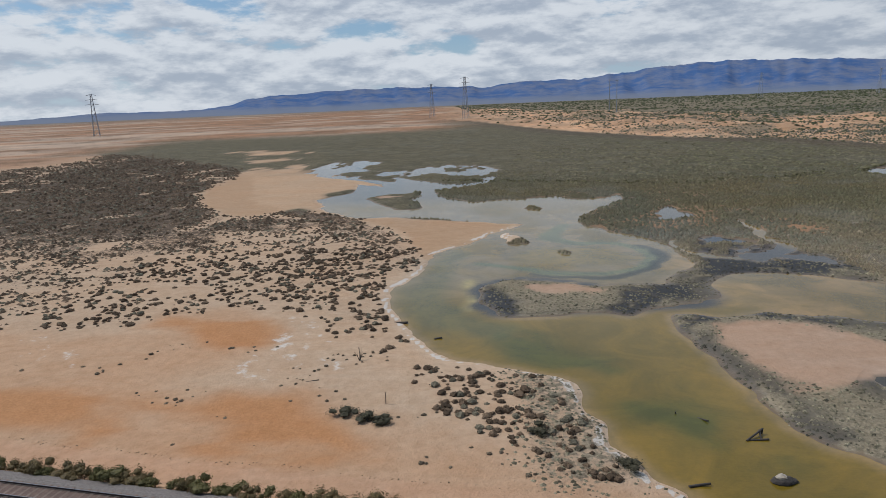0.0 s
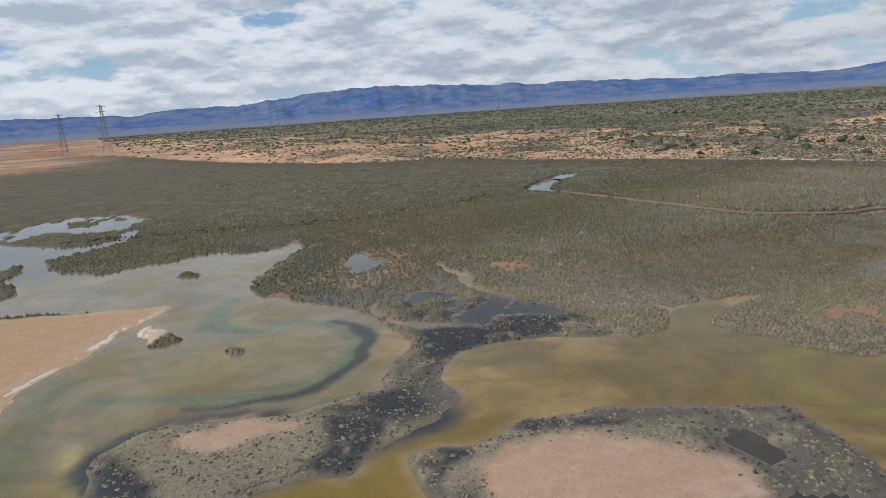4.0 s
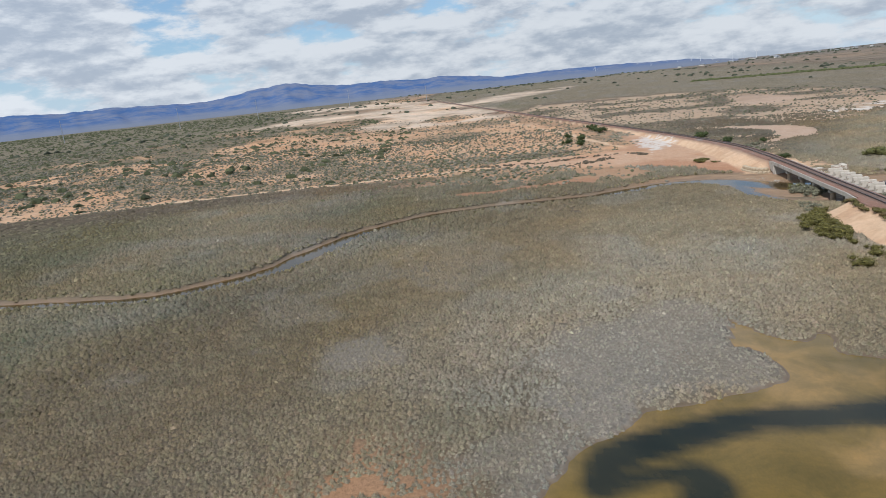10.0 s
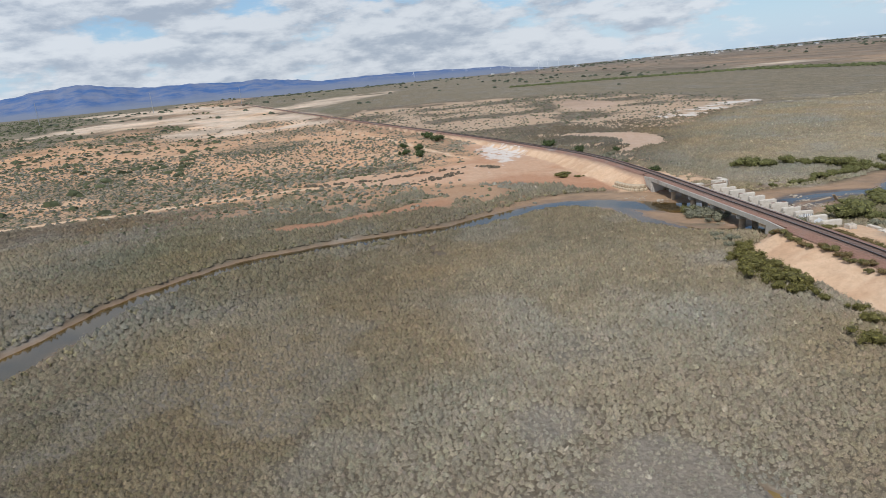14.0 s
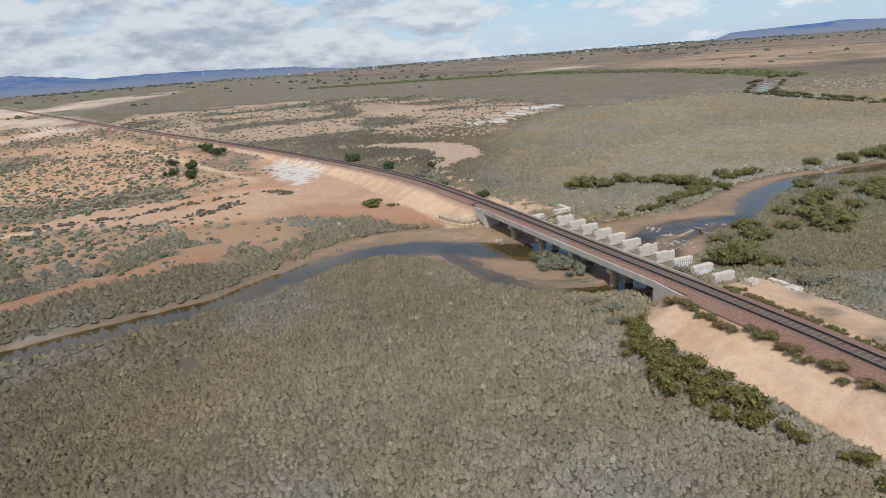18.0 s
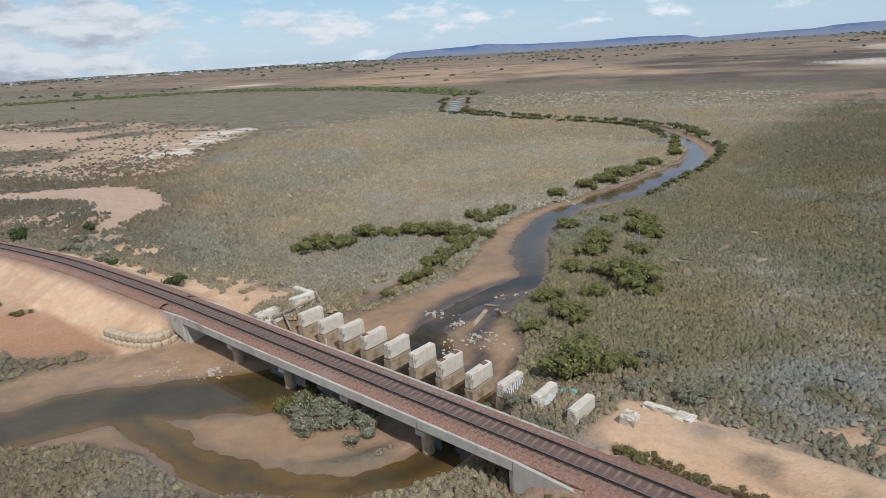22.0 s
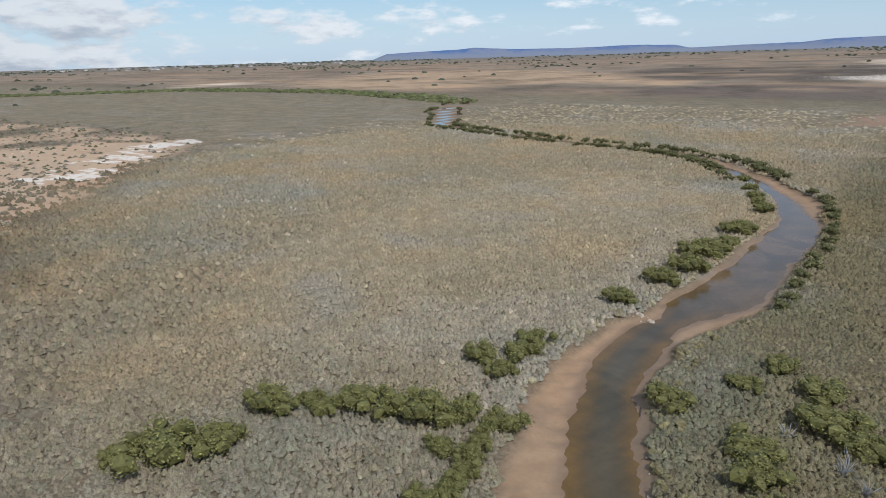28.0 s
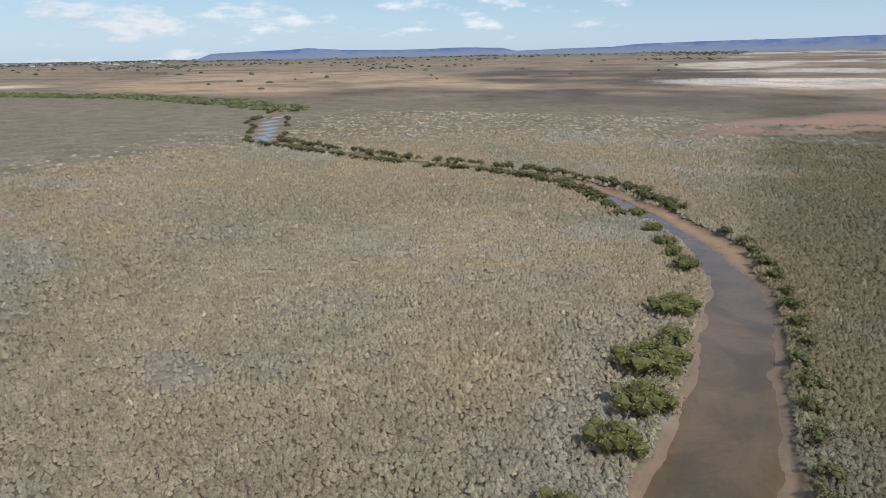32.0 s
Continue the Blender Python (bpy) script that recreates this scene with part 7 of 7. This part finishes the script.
for az, dist, tall in ((88.2, 1000, 63), (91.1, 1190, 60), (118.5, 1045, 59), (64.2, 1900, 66), (56.4, 2100, 66)):
    lattice_pylon(*at_bearing(az, dist), tall, 20)
for az, dist, tall in ((75.2, 1000, 48), (75.8, 1010, 48), (50.0, 1500, 42), (41.0, 1550, 44), (33.0, 1600, 44), (27.0, 1700, 46), (19.5, 1800, 46), (13.0, 1900, 46)):
    px, py = at_bearing(az, dist)
    p = thing("power_pole", "slim grey steel power pole with cross arms", "power pole", pose(px, py, height(px, py) - 0.3, 0, 0, 40), "power line")
    part("pole", tube([(0, 0, 0), (0, 0, tall)], 0.7, 6, None, 0.35), M_STEEL, p)
    for h in (0.82, 0.96):
        part("cross_arm", tube([(-4.2, 0, tall * h), (4.2, 0, tall * h)], 0.25, 5), M_STEEL, p)
tr = random.Random(15)
for az in (-0.5, -2.4, -3.2, -4.6, -5.8, -6.9, -8.1, -9.0, -10.0, -10.7, -11.6, -12.6, -13.1, -13.9, -14.8):
    d = tr.uniform(4000, 4600)
    px, py = 110 + d * math.cos(radians(az)), 50 + d * math.sin(radians(az))
    tw = thing("wind_turbine", "white three-bladed wind turbine far off on the plain", "wind turbine", pose(px, py, 0, 0, 0, tr.uniform(60, 130)) @ Matrix.Scale(0.7, 4), "wind farm")
    part("tower", tube([(0, 0, 0), (0, 0, 62)], 1.9, 8, None, 1.1), M_WHITE, tw)
    part("nacelle", box(-1.6, 1.6, -3, 4, 60.5, 64, 0.4), M_WHITE, tw)
    spin = tr.uniform(0, 120)
    for k in range(3):
        a = radians(spin + 120 * k)
        part("blade", tube([(0, -3.4, 62), (12 * math.sin(a), -3.4, 62 + 12 * math.cos(a)), (31 * math.sin(a), -3.4, 62 + 31 * math.cos(a))], 1.3, 5, None, 0.25), M_WHITE, tw)
# low roofs of the town on the southern skyline
for k in range(46):
    az = tr.uniform(-43, -9)
    d = tr.uniform(3000, 4200)
    px, py = 150 + d * math.cos(radians(az)), 40 + d * math.sin(radians(az))
    h = thing("house", "small pale house of the far town", "house", pose(px, py, -0.2, 0, 0, tr.uniform(0, 180)), "far town")
    s = tr.uniform(7, 13)
    part("walls", box(-s, s, -s * 0.6, s * 0.6, 0, 5), M_WALLS, h)
    part("roof", prism([(-s * 1.1, 5), (s * 1.1, 5), (0, 8.5)], -s * 0.7, s * 0.7), M_STEEL, h)


# ---- stones, timber and scrap ----
def stone_mesh(seed):
    g = random.Random(seed)
    b = bmesh.new()
    bmesh.ops.create_icosphere(b, subdivisions=1, radius=1.0)
    for v in b.verts:
        v.co = Vector((v.co.x * 1.0, v.co.y * 0.78, v.co.z * 0.55)) * g.uniform(0.72, 1.18)
    me = bpy.data.meshes.new("rock")
    b.to_mesh(me)
    b.free()
    me.materials.append(M_ROCK)
    return me


STONES = [stone_mesh(300 + k) for k in range(6)]
sr = random.Random(21)


def stones(count, spots, spread, lo, hi, label):
    for _ in range(count):
        cx, cy = sr.choice(spots)
        x, y = cx + sr.gauss(0, spread), cy + sr.gauss(0, spread)
        s = lo + (hi - lo) * sr.random() ** 2.2
        z = height(x, y)
        ob = new("rock", sr.choice(STONES))
        ob.matrix_world = pose(x, y, z + 0.12 * s, sr.uniform(-20, 20), sr.uniform(-20, 20), sr.uniform(0, 360)) @ Matrix.Scale(s, 4)
        tagged(ob, label, "rock", "stones in the creek bed")


stones(70, [(224.2, 17.6), (222, 16.2), (220, 14.6), (218.6, 12.8), (225, 15.4)], 0.9, 0.06, 0.26, "pale angular rock on the mud below the embankment")
stones(5, [(219.2, 13.0)], 0.35, 0.3, 0.6, "pale angular rock on the mud below the embankment")
stones(16, [(211.4, 10.7), (209.2, 8.7), (207, 9)], 0.8, 0.12, 0.4, "pale rock at the water's edge under the bridge")
stones(170, [(210, -10.4), (208.4, -10.1), (208.6, -11.5), (206, -9.2), (205.8, -10.1), (204.3, -4.3), (204.1, -5.4), (203.5, -5.4), (202.1, -6.9), (201.6, -7.8), (201.3, -8.8), (201.4, -6.8), (200.6, -9.1), (200.1, -8)], 0.6, 0.08, 0.36, "pale broken rock in the dark creek mud")
stones(46, [(207.3, -19.1), (206.9, -20.9), (205.5, -20.8), (203.8, -21.7), (203.3, -14.7), (198.7, -7.2), (197.1, -6.6), (206, -26)], 0.6, 0.08, 0.34, "small rock in the shallow creek")
stones(22, [(227.0, -66.6), (225.6, -66.8), (224.0, -66.6)], 0.7, 0.12, 0.45, "pale rock heaped beside the creek")
stones(18, [(211.8, -38.0), (212.2, -41.0), (210.2, -36.0)], 0.6, 0.10, 0.36, "broken lump of mud and rock under the bank")
stones(14, [(186, -3.6), (190, 3.4), (183, 13.4), (181.6, 14.6)], 0.9, 0.10, 0.3, "pale stone by the bridge's end")

slab = thing("concrete_slab", "long broken concrete beam lying in the creek mud", "debris")
part("beam", box(-2.3, 2.3, -0.28, 0.28, -0.2, 0.22, 0.04, 0.03, random.Random(2), 2), M_FOOT, slab)
slab.matrix_world = pose(204.6, -12.2, -0.42, 3, 2, 108)
stump = thing("concrete_stump", "leaning flat stump of stained concrete in the creek mud", "debris")
part("stump", box(-0.26, 0.26, -0.13, 0.13, -0.4, 1.9, 0.05, 0.05, random.Random(4), 2), M_FOOT, stump)
stump.matrix_world = pose(203.0, -14.4, -0.6, 38, -16, 205)
for k, (x, y, z, rx, rz, ln, r0, mat) in enumerate([(205.6, -16.6, -0.45, 84, 130, 2.6, 0.14, M_TIMBER), (202.4, -19.4, -0.3, 86, 60, 3.0, 0.12, M_TIMBER), (22.5, 53.7, -0.14, 80, 30, 1.6, 0.11, M_DARKWOOD), (20.6, 54.9, -0.3, 6, 0, 0.8, 0.08, M_DARKWOOD),
                                                    (-6.7, 82.9, -0.05, 88, 80, 1.9, 0.22, M_DARKWOOD), (-1.6, 76.6, -0.08, 86, 100, 1.0, 0.16, M_DARKWOOD), (18.4, 43.4, -0.02, 88, 95, 1.7, 0.12, M_DARKWOOD), (-15.2, 64.8, 0.08, 87, 100, 1.4, 0.09, M_DARKWOOD),
                                                    (216.4, -47.6, -0.4, 78, 20, 1.5, 0.07, M_DARKWOOD), (227.6, -134.0, -0.58, 88, 70, 3.0, 0.12, M_DARKWOOD)]):
    log = thing("log", "wet dark log lying in shallow water" if mat is M_DARKWOOD else "grey weathered log lying in creek mud", "log", pose(x, y, z, rx, 0, rz))
    part("trunk", tube([(0, 0, -ln / 2), (r0 * 0.5, 0, 0), (0, r0 * 0.4, ln / 2)], r0, 8, None, r0 * 0.7), mat, log)
snag = thing("broken_frame", "dark broken timber frame half sunk in the shallow lake", "debris", pose(25.8, 49.9, -0.12))
for p0, p1 in (((-1.0, -0.3, 0.05), (0.9, 0.9, 0.45)), ((-0.9, -0.2, 0.0), (0.9, -0.25, 0.08)), ((0.3, -0.3, -0.2), (0.55, 0.8, 0.4)), ((0.8, 0.8, 0.4), (0.75, 0.85, -0.3))):
    part("timber", tube([p0, p1], 0.09, 7), M_DARKWOOD, snag)
mound = thing("rock_mound", "low dark rock with a pale cap in the shallow lake", "rock", pose(24.8, 43.6, -0.15))
for k, (sx3, sy3, sz3, ox, oz, mat) in enumerate(((0.95, 0.6, 0.42, 0.0, 0.1, M_DARKWOOD), (0.45, 0.35, 0.25, -0.15, 0.42, M_ROCK), (0.5, 0.4, 0.28, 0.6, 0.08, M_DARKWOOD))):
    b = bmesh.new()
    bmesh.ops.create_icosphere(b, subdivisions=2, radius=1.0)
    for v in b.verts:
        v.co = Vector((v.co.x * sx3 + ox, v.co.y * sy3, v.co.z * sz3 + oz)) * random.Random(k * 99 + v.index).uniform(0.92, 1.08)
    part("lump", b, mat, mound)
post = thing("post", "thin weathered wooden post standing in sand", "post", pose(-6.7, 58.7, height(-6.7, 58.7)))
part("stake", tube([(0, 0, -0.2), (0.02, 0, 1.25)], 0.05, 7), M_TIMBER, post)
dead = thing("dead_shrub", "bare dark dead shrub standing on sand", "shrub", pose(-10.7, 70.0, height(-10.7, 70.0)))
dr = random.Random(8)
for k in range(7):
    a, ln = dr.uniform(0, 6.28), dr.uniform(0.7, 1.5)
    part("branch", tube([(0, 0, -0.1), (0.25 * math.cos(a), 0.25 * math.sin(a), 0.5 * ln), (0.55 * math.cos(a + 0.4), 0.55 * math.sin(a + 0.4), ln)], 0.05, 5, None, 0.015), M_DARKWOOD, dead)
for sx4, sy4, sc in ((201.7, -47.2, 1.5), (200.2, -45.6, 1.2), (197.8, -36.6, 1.1), (206.0, -49.6, 1.0)):
    d2 = thing("dead_shrub", "bleached grey leafless shrub among mangroves", "shrub", pose(sx4, sy4, height(sx4, sy4)))
    for k in range(14):
        a, ln, t2 = dr.uniform(0, 6.28), dr.uniform(0.7, 1.2) * sc, dr.uniform(0.3, 0.9) * sc
        part("branch", tube([(0, 0, -0.1), (0.5 * t2 * math.cos(a), 0.5 * t2 * math.sin(a), 0.6 * ln), (t2 * math.cos(a + 0.5), t2 * math.sin(a + 0.5), ln)], 0.035, 5, None, 0.012), M_STEEL, d2)
scrap = thing("plastic_sheet", "crumpled turquoise plastic scrap lying between shrubs", "litter", pose(188.1, -2.7, height(188.1, -2.7) + 0.12, 0, 0, 30))
b = bmesh.new()
bmesh.ops.create_grid(b, x_segments=12, y_segments=5, size=0.5)
for v in b.verts:
    v.co = Vector((v.co.x * 2.4, v.co.y * 0.7, 0.16 * noise.noise(v.co * 3.5)))
sheet_ob = part("sheet", b, M_CYAN, scrap)
sheet_ob.modifiers.new("thick", "SOLIDIFY").thickness = 0.02
chair = thing("metal_chair", "white tubular metal chair frame dumped beside the bridge", "chair", pose(213.6, 3.4, -0.6, 0, 0, 150))
for pts in ([(-0.35, -0.35, 0), (-0.35, -0.3, 0.55), (-0.35, 0.35, 0.55), (-0.35, 0.45, 1.25), (0.35, 0.45, 1.25), (0.35, 0.35, 0.55), (0.35, -0.3, 0.55), (0.35, -0.35, 0)], [(-0.35, 0.35, 0.55), (-0.35, 0.4, 0), (0.35, 0.4, 0), (0.35, 0.35, 0.55)]):
    part("frame", tube(pts, 0.035, 6), M_WHITE, chair)
part("seat", box(-0.33, 0.33, -0.3, 0.35, 0.54, 0.57, 0.01), M_WHITE, chair)

# ---- sleepers, last: those the camera passes near are parts, the rest one piece ----
b = box(-0.115, 0.115, -1.27, 1.27, -0.08, 0.06, 0.015)
sleeper_mesh = bpy.data.meshes.new("sleeper")
b.to_mesh(sleeper_mesh)
b.free()
sleeper_mesh.materials.append(M_SLEEPER)
zr = random.Random(33)


def sleeper_pose(x):
    s = float(track_y(np.array([x + 0.5]))[0] - track_y(np.array([x - 0.5]))[0])
    return pose(x, float(track_y(np.array([x]))[0]) + zr.uniform(-0.03, 0.03), float(bank_z(x)) + 0.305, zr.uniform(-0.6, 0.6), 0, math.degrees(math.atan(s)) + zr.uniform(-1, 1))


for x0, x1 in ((-48.0, -12.0), (140.0, 262.0)):
    for x in np.arange(x0, x1, 0.68):
        ob = new("sleeper", sleeper_mesh)
        ob.parent = track
        ob.matrix_world = sleeper_pose(x)
b = bmesh.new()
for x in np.arange(262.3, 420, 0.68):
    m = sleeper_pose(x)
    q = [b.verts.new(m @ Vector((dx, dy, dz))) for dz in (0.06, -0.05) for dx, dy in ((-0.115, -1.27), (0.115, -1.27), (0.115, 1.27), (-0.115, 1.27))]
    b.faces.new(q[:4])
    for k in range(4):
        b.faces.new((q[k], q[k + 4], q[(k + 1) % 4 + 4], q[(k + 1) % 4]))
rest = part("far_sleepers", b, M_SLEEPER, track, "sleepers of the farther track")
rest["kind"] = "stuff"
